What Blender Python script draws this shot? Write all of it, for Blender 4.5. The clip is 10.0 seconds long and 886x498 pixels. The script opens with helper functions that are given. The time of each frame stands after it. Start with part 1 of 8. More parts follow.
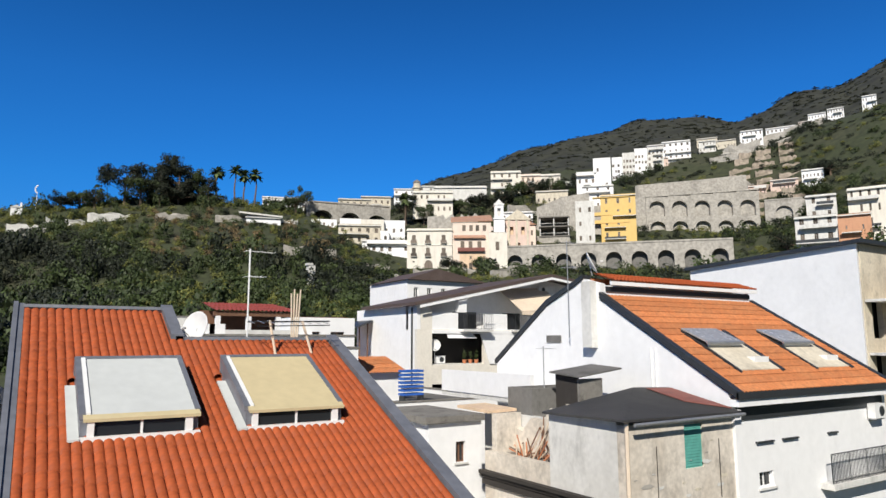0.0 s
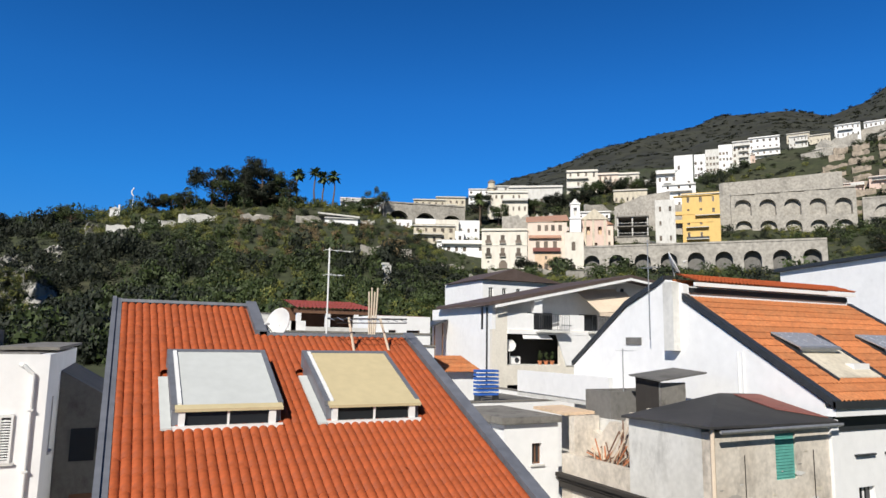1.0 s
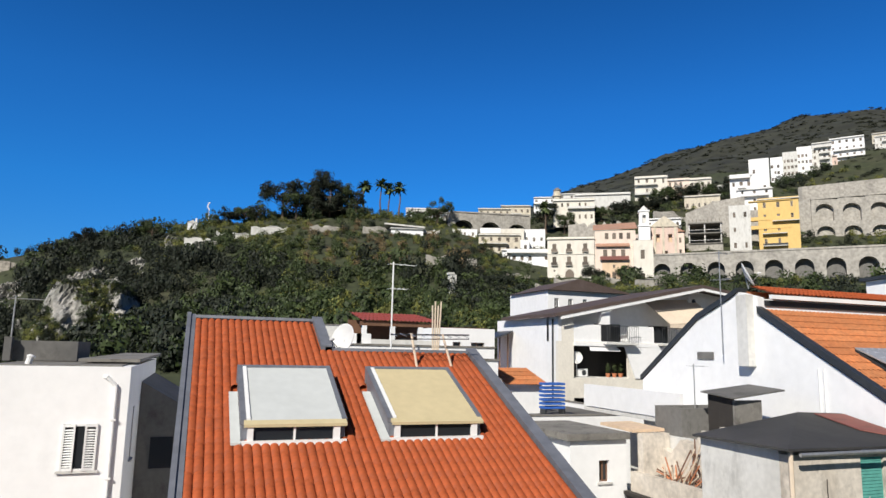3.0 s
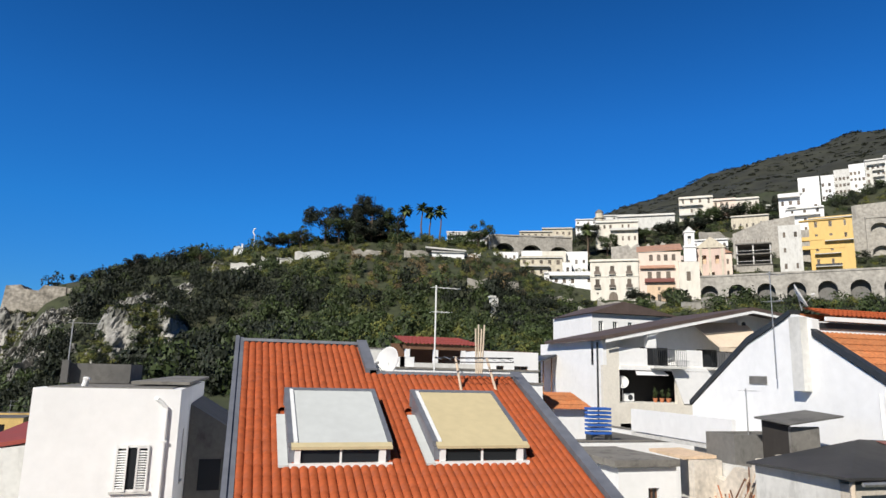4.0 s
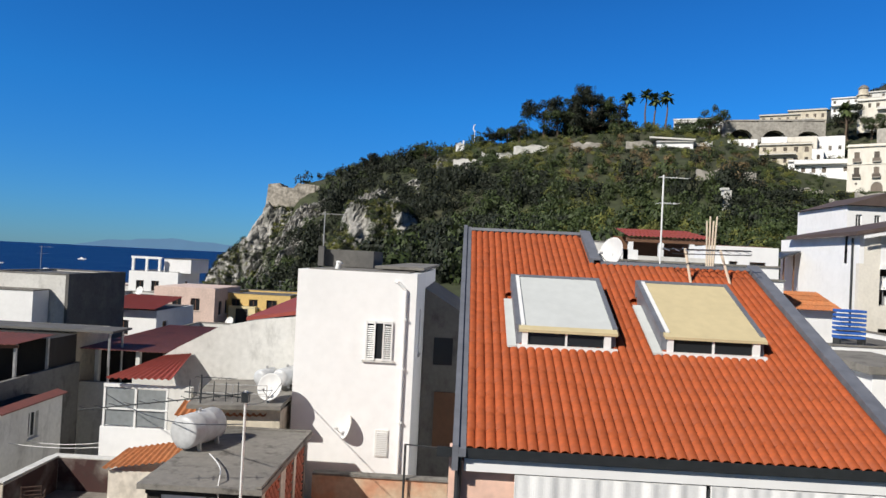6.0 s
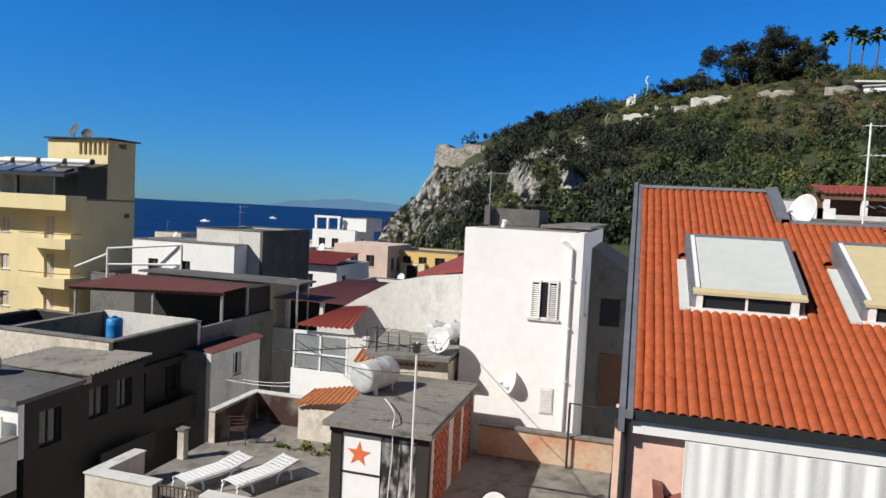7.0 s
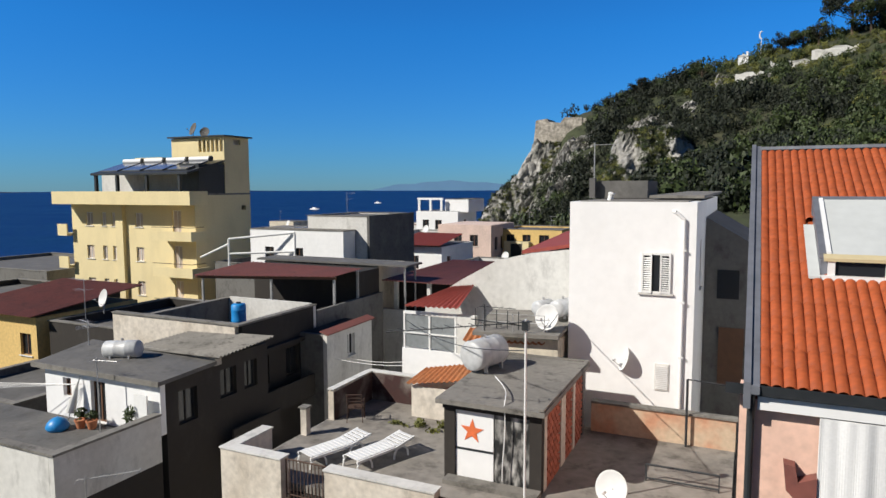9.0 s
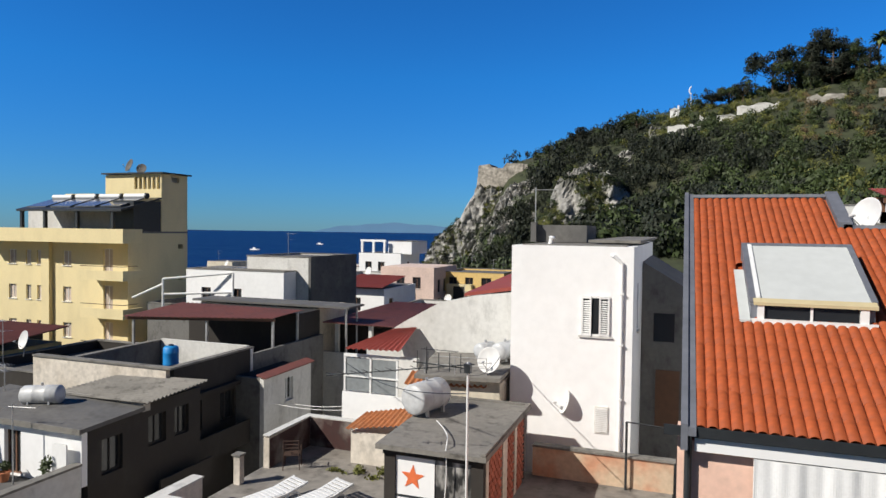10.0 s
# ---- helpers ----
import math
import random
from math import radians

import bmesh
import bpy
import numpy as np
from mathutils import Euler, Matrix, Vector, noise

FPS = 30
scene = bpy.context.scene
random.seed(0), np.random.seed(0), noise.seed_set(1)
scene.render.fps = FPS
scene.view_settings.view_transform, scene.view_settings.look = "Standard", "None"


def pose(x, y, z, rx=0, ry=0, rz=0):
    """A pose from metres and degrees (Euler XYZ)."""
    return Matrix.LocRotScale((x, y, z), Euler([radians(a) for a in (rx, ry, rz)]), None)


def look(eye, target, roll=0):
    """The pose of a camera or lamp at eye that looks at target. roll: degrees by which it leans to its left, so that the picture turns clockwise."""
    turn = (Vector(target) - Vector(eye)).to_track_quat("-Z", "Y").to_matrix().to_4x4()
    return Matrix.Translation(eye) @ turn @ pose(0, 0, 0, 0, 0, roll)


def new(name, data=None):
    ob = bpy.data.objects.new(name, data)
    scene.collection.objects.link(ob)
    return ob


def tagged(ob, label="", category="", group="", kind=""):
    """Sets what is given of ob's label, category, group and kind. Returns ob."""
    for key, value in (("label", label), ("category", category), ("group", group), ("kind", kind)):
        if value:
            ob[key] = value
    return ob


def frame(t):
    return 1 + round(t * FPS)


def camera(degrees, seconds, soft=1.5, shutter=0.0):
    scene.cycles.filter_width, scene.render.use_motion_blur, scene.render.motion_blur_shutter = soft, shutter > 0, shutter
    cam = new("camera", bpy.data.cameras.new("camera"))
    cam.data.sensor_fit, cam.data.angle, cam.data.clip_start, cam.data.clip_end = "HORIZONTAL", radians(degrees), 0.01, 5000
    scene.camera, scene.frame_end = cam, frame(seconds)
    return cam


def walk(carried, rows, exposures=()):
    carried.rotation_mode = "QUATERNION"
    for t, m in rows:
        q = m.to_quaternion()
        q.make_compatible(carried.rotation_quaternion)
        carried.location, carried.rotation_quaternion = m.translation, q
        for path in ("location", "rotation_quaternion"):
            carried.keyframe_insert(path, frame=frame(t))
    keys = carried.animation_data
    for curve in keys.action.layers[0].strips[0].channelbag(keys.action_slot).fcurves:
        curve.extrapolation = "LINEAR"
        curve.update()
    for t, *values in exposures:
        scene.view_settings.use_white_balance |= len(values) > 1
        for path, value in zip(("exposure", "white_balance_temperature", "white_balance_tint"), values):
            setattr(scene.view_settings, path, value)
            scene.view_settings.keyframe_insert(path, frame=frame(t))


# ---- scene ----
cam = camera(67.52, 10.0)
# seconds, x, y, z, yaw, pitch, roll; the camera is carried and sways a little, heights count from eye level
PATH = [
    (0.0, 0.059, -0.024, -0.024, -32.42, 8.10, 0.13),
    (0.5, 0.051, -0.026, -0.043, -28.29, 7.95, -0.57),
    (1.0, 0.053, 0.069, -0.048, -26.07, 8.07, -0.89),
    (1.5, 0.085, 0.129, -0.009, -23.25, 8.99, -1.75),
    (2.0, 0.144, 0.136, -0.025, -21.45, 7.30, -3.04),
    (2.2, 0.139, 0.089, -0.013, -20.81, 8.42, -0.90),
    (3.3, 0.091, -0.012, 0.131, -20.24, 8.99, -1.32),
    (3.5, 0.068, -0.021, 0.123, -19.80, 11.83, -0.66),
    (4.0, 0.056, -0.019, 0.092, -16.84, 10.69, -1.35),
    (4.5, 0.017, -0.005, 0.090, -10.59, 9.18, -1.57),
    (5.0, 0.012, 0.022, 0.060, -1.39, 5.75, -2.49),
    (5.2, -0.036, 0.036, 0.037, -0.63, 3.99, -2.53),
    (6.3, -0.052, -0.049, -0.011, 5.49, -0.82, -3.13),
    (6.5, -0.058, -0.029, 0.003, 10.06, -2.31, -2.59),
    (7.0, -0.055, -0.070, -0.038, 16.02, -3.29, -2.86),
    (7.5, -0.080, -0.044, -0.019, 16.88, -4.94, -2.65),
    (8.0, -0.088, -0.031, -0.040, 19.39, -4.71, -1.79),
    (8.5, -0.108, -0.083, -0.042, 23.08, -5.09, -0.01),
    (9.0, -0.104, -0.048, -0.059, 24.72, -5.30, 0.18),
    (9.5, -0.072, 0.016, -0.088, 24.00, -4.79, -1.76),
    (10.0, -0.121, -0.001, -0.082, 19.84, -1.61, -0.74),
]
walk(cam, [(t, pose(x, y, z, 90 + p, r, a)) for t, x, y, z, a, p, r in PATH])

# ---- world, sun ----
SUN_WAY = Vector((0.85, 0.84, -0.92)).normalized()
world = bpy.data.worlds.new("sky")
scene.world = world
world.use_nodes = True
wn = world.node_tree
sky = wn.nodes.new("ShaderNodeTexSky")
sky.sky_type, sky.sun_disc = "NISHITA", False
sky.sun_elevation = math.asin(-SUN_WAY.z)
sky.sun_rotation = math.atan2(-SUN_WAY.x, -SUN_WAY.y)
sky.air_density, sky.dust_density, sky.ozone_density = 1.0, 0.0, 2.5
wn.nodes["Background"].inputs["Strength"].default_value = 0.068
sat = wn.nodes.new("ShaderNodeHueSaturation")
sat.inputs["Saturation"].default_value = 1.1
tint = wn.nodes.new("ShaderNodeMixRGB")
tint.blend_type = "MULTIPLY"
tint.inputs[0].default_value = 1.0
wn.links.new(sky.outputs[0], sat.inputs["Color"])
wn.links.new(sat.outputs[0], tint.inputs[1])
# the sky darkens gently towards the zenith
tcw = wn.nodes.new("ShaderNodeTexCoord")
sep = wn.nodes.new("ShaderNodeSeparateXYZ")
zen = wn.nodes.new("ShaderNodeMapRange")
zen.inputs["From Min"].default_value, zen.inputs["From Max"].default_value = 0.35, 1.0
zen.inputs["To Min"].default_value, zen.inputs["To Max"].default_value = 1.0, 0.3
dim = wn.nodes.new("ShaderNodeMixRGB")
dim.blend_type = "MULTIPLY"
dim.inputs[0].default_value = 1.0
low = wn.nodes.new("ShaderNodeMapRange")
low.inputs["From Min"].default_value, low.inputs["From Max"].default_value = 0.0, 0.22
hue = wn.nodes.new("ShaderNodeMixRGB")
hue.inputs[1].default_value, hue.inputs[2].default_value = (0.30, 0.74, 1.55, 1), (0.2, 1.06, 2.0, 1)
wn.links.new(sep.outputs["Z"], low.inputs["Value"])
wn.links.new(low.outputs[0], hue.inputs[0])
# paler sky on the sun's side
side = wn.nodes.new("ShaderNodeMapRange")
side.inputs["From Min"].default_value, side.inputs["From Max"].default_value = -0.55, 0.25
pale = wn.nodes.new("ShaderNodeMixRGB")
pale.inputs[1].default_value = (0.36, 0.48, 0.64, 1)
wn.links.new(sep.outputs["Y"], side.inputs["Value"])
wn.links.new(side.outputs[0], pale.inputs[0])
wn.links.new(hue.outputs[0], pale.inputs[2])
wn.links.new(pale.outputs[0], tint.inputs[2])
wn.links.new(tcw.outputs["Generated"], sep.inputs[0])
wn.links.new(sep.outputs["Z"], zen.inputs["Value"])
wn.links.new(tint.outputs[0], dim.inputs[1])
wn.links.new(zen.outputs[0], dim.inputs[2])
wn.links.new(dim.outputs[0], wn.nodes["Background"].inputs["Color"])
sun = new("sun", bpy.data.lights.new("sun", "SUN"))
sun.data.energy, sun.data.angle, sun.data.color = 6.0, radians(0.5), (1.0, 0.95, 0.86)
sun.matrix_world = look((0, 0, 60), Vector((0, 0, 60)) + SUN_WAY)
scene.view_settings.exposure = -0.13


# ---- materials ----
def mat(name, color, rough=0.8, metal=0.0, grain=0.12, scale=6.0, stain=0.25, stain_scale=0.7, dirt=None, bump=0.15, spread=0.0, streak=0.0, mould=0.0, mould_scale=1.6):
    """Surface with fine grain, large stains towards the dirt colour, and relief."""
    m = bpy.data.materials.new(name)
    m.use_nodes = True
    nt, ns = m.node_tree, m.node_tree.nodes
    b = ns["Principled BSDF"]
    b.inputs["Metallic"].default_value = metal
    tc = ns.new("ShaderNodeTexCoord")
    n1, n2 = ns.new("ShaderNodeTexNoise"), ns.new("ShaderNodeTexNoise")
    n1.inputs["Scale"].default_value, n1.inputs["Detail"].default_value = scale, 6
    n2.inputs["Scale"].default_value, n2.inputs["Detail"].default_value = stain_scale, 5
    nt.links.new(tc.outputs["Object"], n1.inputs["Vector"])
    mp = ns.new("ShaderNodeMapping")
    mp.inputs["Scale"].default_value = (1, 1, 1 - 0.8 * streak)
    nt.links.new(tc.outputs["Object"], mp.inputs["Vector"])
    nt.links.new(mp.outputs[0], n2.inputs["Vector"])
    d = dirt or tuple(c * 0.45 for c in color)
    r1 = ns.new("ShaderNodeValToRGB")
    r1.color_ramp.elements[0].position, r1.color_ramp.elements[1].position = 0.45, 0.75
    nt.links.new(n2.outputs["Fac"], r1.inputs["Fac"])
    k = ns.new("ShaderNodeMath")
    k.operation = "MULTIPLY"
    k.inputs[1].default_value = stain
    nt.links.new(r1.outputs["Color"], k.inputs[0])
    mx = ns.new("ShaderNodeMixRGB")
    mx.inputs[1].default_value, mx.inputs[2].default_value = (*color, 1), (*d, 1)
    nt.links.new(k.outputs[0], mx.inputs[0])
    mr = ns.new("ShaderNodeMapRange")
    mr.inputs["From Min"].default_value, mr.inputs["From Max"].default_value = 0.3, 0.7
    mr.inputs["To Min"].default_value, mr.inputs["To Max"].default_value = 1 - grain, 1 + grain
    nt.links.new(n1.outputs["Fac"], mr.inputs["Value"])
    hv = ns.new("ShaderNodeHueSaturation")
    if mould:
        n3, r3 = ns.new("ShaderNodeTexNoise"), ns.new("ShaderNodeValToRGB")
        n3.inputs["Scale"].default_value, n3.inputs["Detail"].default_value, n3.inputs["Roughness"].default_value = mould_scale, 8, 0.7
        r3.color_ramp.elements[0].position, r3.color_ramp.elements[1].position = 0.52, 0.68
        nt.links.new(mp.outputs[0], n3.inputs["Vector"])
        nt.links.new(n3.outputs["Fac"], r3.inputs["Fac"])
        k3 = ns.new("ShaderNodeMath")
        k3.operation = "MULTIPLY"
        k3.inputs[1].default_value = mould
        nt.links.new(r3.outputs["Color"], k3.inputs[0])
        m3 = ns.new("ShaderNodeMixRGB")
        m3.inputs[2].default_value = (0.045, 0.04, 0.035, 1)
        nt.links.new(k3.outputs[0], m3.inputs[0])
        nt.links.new(mx.outputs[0], m3.inputs[1])
        mx = m3
    nt.links.new(mx.outputs[0], hv.inputs["Color"])
    last = mr.outputs[0]
    if spread:
        oi, gi = ns.new("ShaderNodeObjectInfo"), ns.new("ShaderNodeNewGeometry")
        ad = ns.new("ShaderNodeMath")
        nt.links.new(oi.outputs["Random"], ad.inputs[0])
        nt.links.new(gi.outputs["Random Per Island"], ad.inputs[1])
        fr = ns.new("ShaderNodeMath")
        fr.operation = "FRACT"
        nt.links.new(ad.outputs[0], fr.inputs[0])
        sp = ns.new("ShaderNodeMapRange")
        sp.inputs["To Min"].default_value, sp.inputs["To Max"].default_value = 1 - spread, 1 + spread
        nt.links.new(fr.outputs[0], sp.inputs["Value"])
        mu = ns.new("ShaderNodeMath")
        mu.operation = "MULTIPLY"
        nt.links.new(last, mu.inputs[0])
        nt.links.new(sp.outputs[0], mu.inputs[1])
        last = mu.outputs[0]
    nt.links.new(last, hv.inputs["Value"])
    nt.links.new(hv.outputs[0], b.inputs["Base Color"])
    rr = ns.new("ShaderNodeMapRange")
    rr.inputs["To Min"].default_value, rr.inputs["To Max"].default_value = max(rough - 0.1, 0.02), min(rough + 0.1, 1)
    nt.links.new(n1.outputs["Fac"], rr.inputs["Value"])
    nt.links.new(rr.outputs[0], b.inputs["Roughness"])
    if bump:
        bp = ns.new("ShaderNodeBump")
        bp.inputs["Strength"].default_value, bp.inputs["Distance"].default_value = bump, 0.008
        nt.links.new(n1.outputs["Fac"], bp.inputs["Height"])
        nt.links.new(bp.outputs[0], b.inputs["Normal"])
    return m


M = dict(
    white=mat("white_plaster", (0.84, 0.84, 0.84), 0.85, grain=0.03, scale=3, stain=0.10, streak=0.6, bump=0.08, mould=0.05),
    white_old=mat("old_white_plaster", (0.66, 0.65, 0.62), 0.9, grain=0.07, stain=0.4, dirt=(0.36, 0.34, 0.3), streak=0.7, mould=0.3),
    cream=mat("cream_plaster", (0.62, 0.56, 0.45), 0.9, grain=0.1, stain=0.5, dirt=(0.34, 0.29, 0.22), streak=0.6, mould=0.35),
    cream_old=mat("decayed_cream_plaster", (0.66, 0.6, 0.52), 0.92, grain=0.14, stain=0.7, dirt=(0.4, 0.33, 0.25), streak=0.5, bump=0.5, mould=0.4, mould_scale=1.1),
    fort=mat("brown_fort_stone", (0.37, 0.335, 0.285), 0.95, grain=0.5, scale=0.8, stain=0.7, stain_scale=0.25, dirt=(0.1, 0.09, 0.07), bump=0.7, mould=0.5, mould_scale=0.35),
    limewash=mat("old_limewash", (0.74, 0.7, 0.62), 0.9, grain=0.06, stain=0.35, dirt=(0.5, 0.45, 0.37), streak=0.7, mould=0.15, mould_scale=0.5),
    rosewash=mat("pale_rose_limewash", (0.76, 0.63, 0.54), 0.9, grain=0.06, stain=0.4, dirt=(0.62, 0.55, 0.46), streak=0.6, mould=0.15, mould_scale=0.5),
    terracotta_wall=mat("brick_orange_render", (0.56, 0.3, 0.18), 0.9, stain=0.25, streak=0.5),
    earth=mat("bare_terrace_stone", (0.36, 0.3, 0.24), 0.95, grain=0.35, scale=0.7, stain=0.6, stain_scale=0.15, dirt=(0.16, 0.14, 0.09), bump=0.6, mould=0.4, mould_scale=0.2),
    yellow=mat("yellow_plaster", (0.78, 0.66, 0.38), 0.9, grain=0.03, stain=0.2, bump=0.05, streak=0.7),
    ochre=mat("ochre_plaster", (0.72, 0.5, 0.19), 0.9, stain=0.2, streak=0.7),
    pink=mat("pink_plaster", (0.8, 0.53, 0.42), 0.9, stain=0.12, streak=0.6),
    rose=mat("pale_rose_plaster", (0.66, 0.51, 0.44), 0.9, stain=0.3, streak=0.6),
    apricot=mat("apricot_plaster", (0.7, 0.52, 0.36), 0.9, stain=0.3, streak=0.6),
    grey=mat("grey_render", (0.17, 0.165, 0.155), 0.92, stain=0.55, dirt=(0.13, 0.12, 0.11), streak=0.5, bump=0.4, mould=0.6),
    # base pushed near black to carry shade of the row's sunless walls, beside stains
    dark=mat("shade_dark_stained_render", (0.033, 0.028, 0.024), 0.92, stain=0.8, dirt=(0.028, 0.024, 0.022), streak=0.7, bump=0.4, mould=0.7),
    concrete=mat("weathered_concrete", (0.21, 0.198, 0.178), 0.92, stain=0.6, stain_scale=0.5, dirt=(0.1, 0.095, 0.085), bump=0.5, mould=0.8),
    screed=mat("stained_terrace_screed", (0.25, 0.23, 0.205), 0.92, grain=0.15, scale=4, stain=0.8, stain_scale=0.8, dirt=(0.12, 0.105, 0.09), bump=0.5, mould=0.6),
    far_pane=mat("brown_closed_shutter", (0.13, 0.105, 0.085), 0.8, spread=0.5),
    roller=mat("pale_roller_shutter", (0.5, 0.42, 0.36), 0.7, spread=0.3),
    felt=mat("roof_felt", (0.11, 0.107, 0.103), 0.85, stain=0.5, dirt=(0.2, 0.19, 0.175), bump=0.3, mould=0.5),
    tar=mat("black_tar", (0.035, 0.034, 0.034), 0.7, stain=0.4, dirt=(0.09, 0.085, 0.08)),
    tile=mat("orange_clay_tile", (0.34, 0.068, 0.015), 0.75, grain=0.2, scale=9, stain=0.25, stain_scale=1.2, dirt=(0.24, 0.06, 0.02), bump=0.25, spread=0.07),
    tile2=mat("light_orange_clay_tile", (0.44, 0.155, 0.055), 0.8, grain=0.2, scale=7, stain=0.4, stain_scale=0.9, dirt=(0.4, 0.2, 0.09), spread=0.14, mould=0.2),
    red=mat("red_roof_sheet", (0.26, 0.048, 0.034), 0.7, stain=0.4, dirt=(0.2, 0.06, 0.05)),
    maroon=mat("maroon_roof_sheet", (0.22, 0.075, 0.06), 0.7, stain=0.4, dirt=(0.14, 0.07, 0.06), mould=0.4),
    roofbrown=mat("dark_brown_roof_sheet", (0.085, 0.06, 0.052), 0.75, stain=0.4, dirt=(0.13, 0.1, 0.09)),
    oldtile=mat("sun_bleached_clay_tile", (0.4, 0.22, 0.15), 0.85, grain=0.25, scale=1.5, stain=0.5, stain_scale=0.3, dirt=(0.3, 0.24, 0.19), mould=0.2),
    flashing=mat("lead_grey_flashing", (0.2, 0.21, 0.24), 0.5, 0.3, stain=0.3),
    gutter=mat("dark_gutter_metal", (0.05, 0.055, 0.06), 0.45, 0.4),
    steel=mat("galvanised_steel", (0.5, 0.5, 0.5), 0.45, 0.7, stain=0.3),
    rust=mat("rusty_iron", (0.1, 0.06, 0.045), 0.85, 0.2, stain=0.5),
    plastic_w=mat("white_plastic", (0.8, 0.8, 0.79), 0.45, grain=0.03, stain=0.1, bump=0.0),
    dish=mat("satellite_dish_grey", (0.66, 0.66, 0.65), 0.5, grain=0.04, stain=0.15, bump=0.0),
    blue=mat("blue_plastic", (0.015, 0.24, 0.6), 0.45, grain=0.05, stain=0.1, bump=0.0),
    blueslat=mat("blue_cushion", (0.03, 0.13, 0.5), 0.7),
    blind=mat("pale_blind_fabric", (0.55, 0.57, 0.56), 0.6, grain=0.04, stain=0.12),
    blind2=mat("sand_blind_fabric", (0.56, 0.47, 0.28), 0.7, grain=0.05, stain=0.12),
    awning=mat("beige_awning_cloth", (0.7, 0.58, 0.45), 0.9, grain=0.05),
    curtain=mat("white_curtain_cloth", (0.78, 0.78, 0.78), 0.9, grain=0.04, scale=30, stain=0.05),
    brick=mat("red_brick", (0.4, 0.12, 0.07), 0.9, grain=0.25, scale=14, stain=0.3, spread=0.25),
    wood=mat("brown_wood", (0.16, 0.08, 0.045), 0.7, stain=0.3),
    green=mat("faded_green_paint", (0.12, 0.42, 0.36), 0.8, stain=0.35, streak=0.8),
    glass=mat("dark_window_glass", (0.02, 0.022, 0.025), 0.08, grain=0.0, stain=0.0, bump=0.0),
    maroon_old=mat("flaking_maroon_paint", (0.05, 0.02, 0.018), 0.85, stain=0.9, stain_scale=1.2, dirt=(0.3, 0.27, 0.24), mould=0.4),
    tank=mat("weathered_white_tank", (0.5, 0.51, 0.52), 0.45, stain=0.5, stain_scale=1.5, dirt=(0.33, 0.32, 0.3), streak=0.4),
    # near-black colour standing in for shade inside and behind openings
    dark_in=mat("shade_black", (0.03, 0.028, 0.026), 0.95, bump=0.0),
    star=mat("orange_star_paint", (0.72, 0.16, 0.05), 0.7),
    stone=mat("grey_stone_masonry", (0.4, 0.375, 0.335), 0.95, grain=0.25, scale=1.0, stain=0.55, stain_scale=0.2, bump=0.6),
    rock=mat("limestone_rock", (0.34, 0.328, 0.305), 0.95, grain=0.5, scale=0.45, stain=0.85, stain_scale=0.16, dirt=(0.045, 0.05, 0.03), bump=0.8, streak=0.6),
    leaf=mat("green_foliage", (0.038, 0.058, 0.012), 0.7, grain=0.3, scale=0.4, stain=0.6, stain_scale=0.09, dirt=(0.018, 0.028, 0.008), bump=0.0, spread=0.28),
    leaf_y=mat("olive_scrub", (0.14, 0.145, 0.03), 0.75, grain=0.3, scale=0.4, stain=0.5, stain_scale=0.09, dirt=(0.06, 0.075, 0.018), bump=0.0, spread=0.25),
    # pine green, with the shade among the trees darkened into its base
    leaf_d=mat("dark_pine_shade_foliage", (0.011, 0.017, 0.006), 0.75, grain=0.3, scale=0.5, stain=0.4, bump=0.0, spread=0.35),
    leaf_m=mat("mountain_foliage", (0.026, 0.03, 0.016), 0.85, grain=0.2, scale=0.1, stain=0.4, stain_scale=0.02, bump=0.0, spread=0.2),
    leaf_b=mat("dry_brown_scrub", (0.15, 0.105, 0.05), 0.8, grain=0.3, scale=0.4, stain=0.5, stain_scale=0.05, dirt=(0.07, 0.06, 0.025), bump=0.0, spread=0.35),
    leaf_p=mat("palm_frond", (0.09, 0.12, 0.04), 0.6, bump=0.0, spread=0.3),
    bark=mat("tree_bark", (0.14, 0.1, 0.07), 0.95, bump=0.5),
    pot=mat("terracotta_pot", (0.5, 0.19, 0.09), 0.85),
)


def terrain_mat():
    m = mat("hillside_earth", (0.036, 0.044, 0.018), 0.95, grain=0.4, scale=0.35, stain=0.85, stain_scale=0.03, dirt=(0.05, 0.048, 0.027), bump=0.6)
    return m


def sea_mat():
    m = mat("sea_water", (0.003, 0.02, 0.09), 0.45, grain=0.2, scale=0.03, stain=0.4, stain_scale=0.004, dirt=(0.006, 0.035, 0.12), bump=0.0)
    ns, nt = m.node_tree.nodes, m.node_tree
    n = ns.new("ShaderNodeTexNoise")
    n.inputs["Scale"].default_value, n.inputs["Detail"].default_value = 0.25, 6
    tc = ns.new("ShaderNodeTexCoord")
    nt.links.new(tc.outputs["Object"], n.inputs["Vector"])
    bp = ns.new("ShaderNodeBump")
    bp.inputs["Strength"].default_value, bp.inputs["Distance"].default_value = 0.9, 1.0
    nt.links.new(n.outputs["Fac"], bp.inputs["Height"])
    nt.links.new(bp.outputs[0], ns["Principled BSDF"].inputs["Normal"])
    ns["Principled BSDF"].inputs["Specular IOR Level"].default_value = 0.08
    return m


# ---- mesh helpers ----
def mesh_of(bm, name):
    me = bpy.data.meshes.new(name)
    bmesh.ops.recalc_face_normals(bm, faces=bm.faces)
    bm.to_mesh(me)
    bm.free()
    return me


def thing(name, at, label, category, group="", kind=""):
    ob = new(name)
    ob.location = at
    ob.empty_display_size = 0.3
    return tagged(ob, label, category, group, kind)


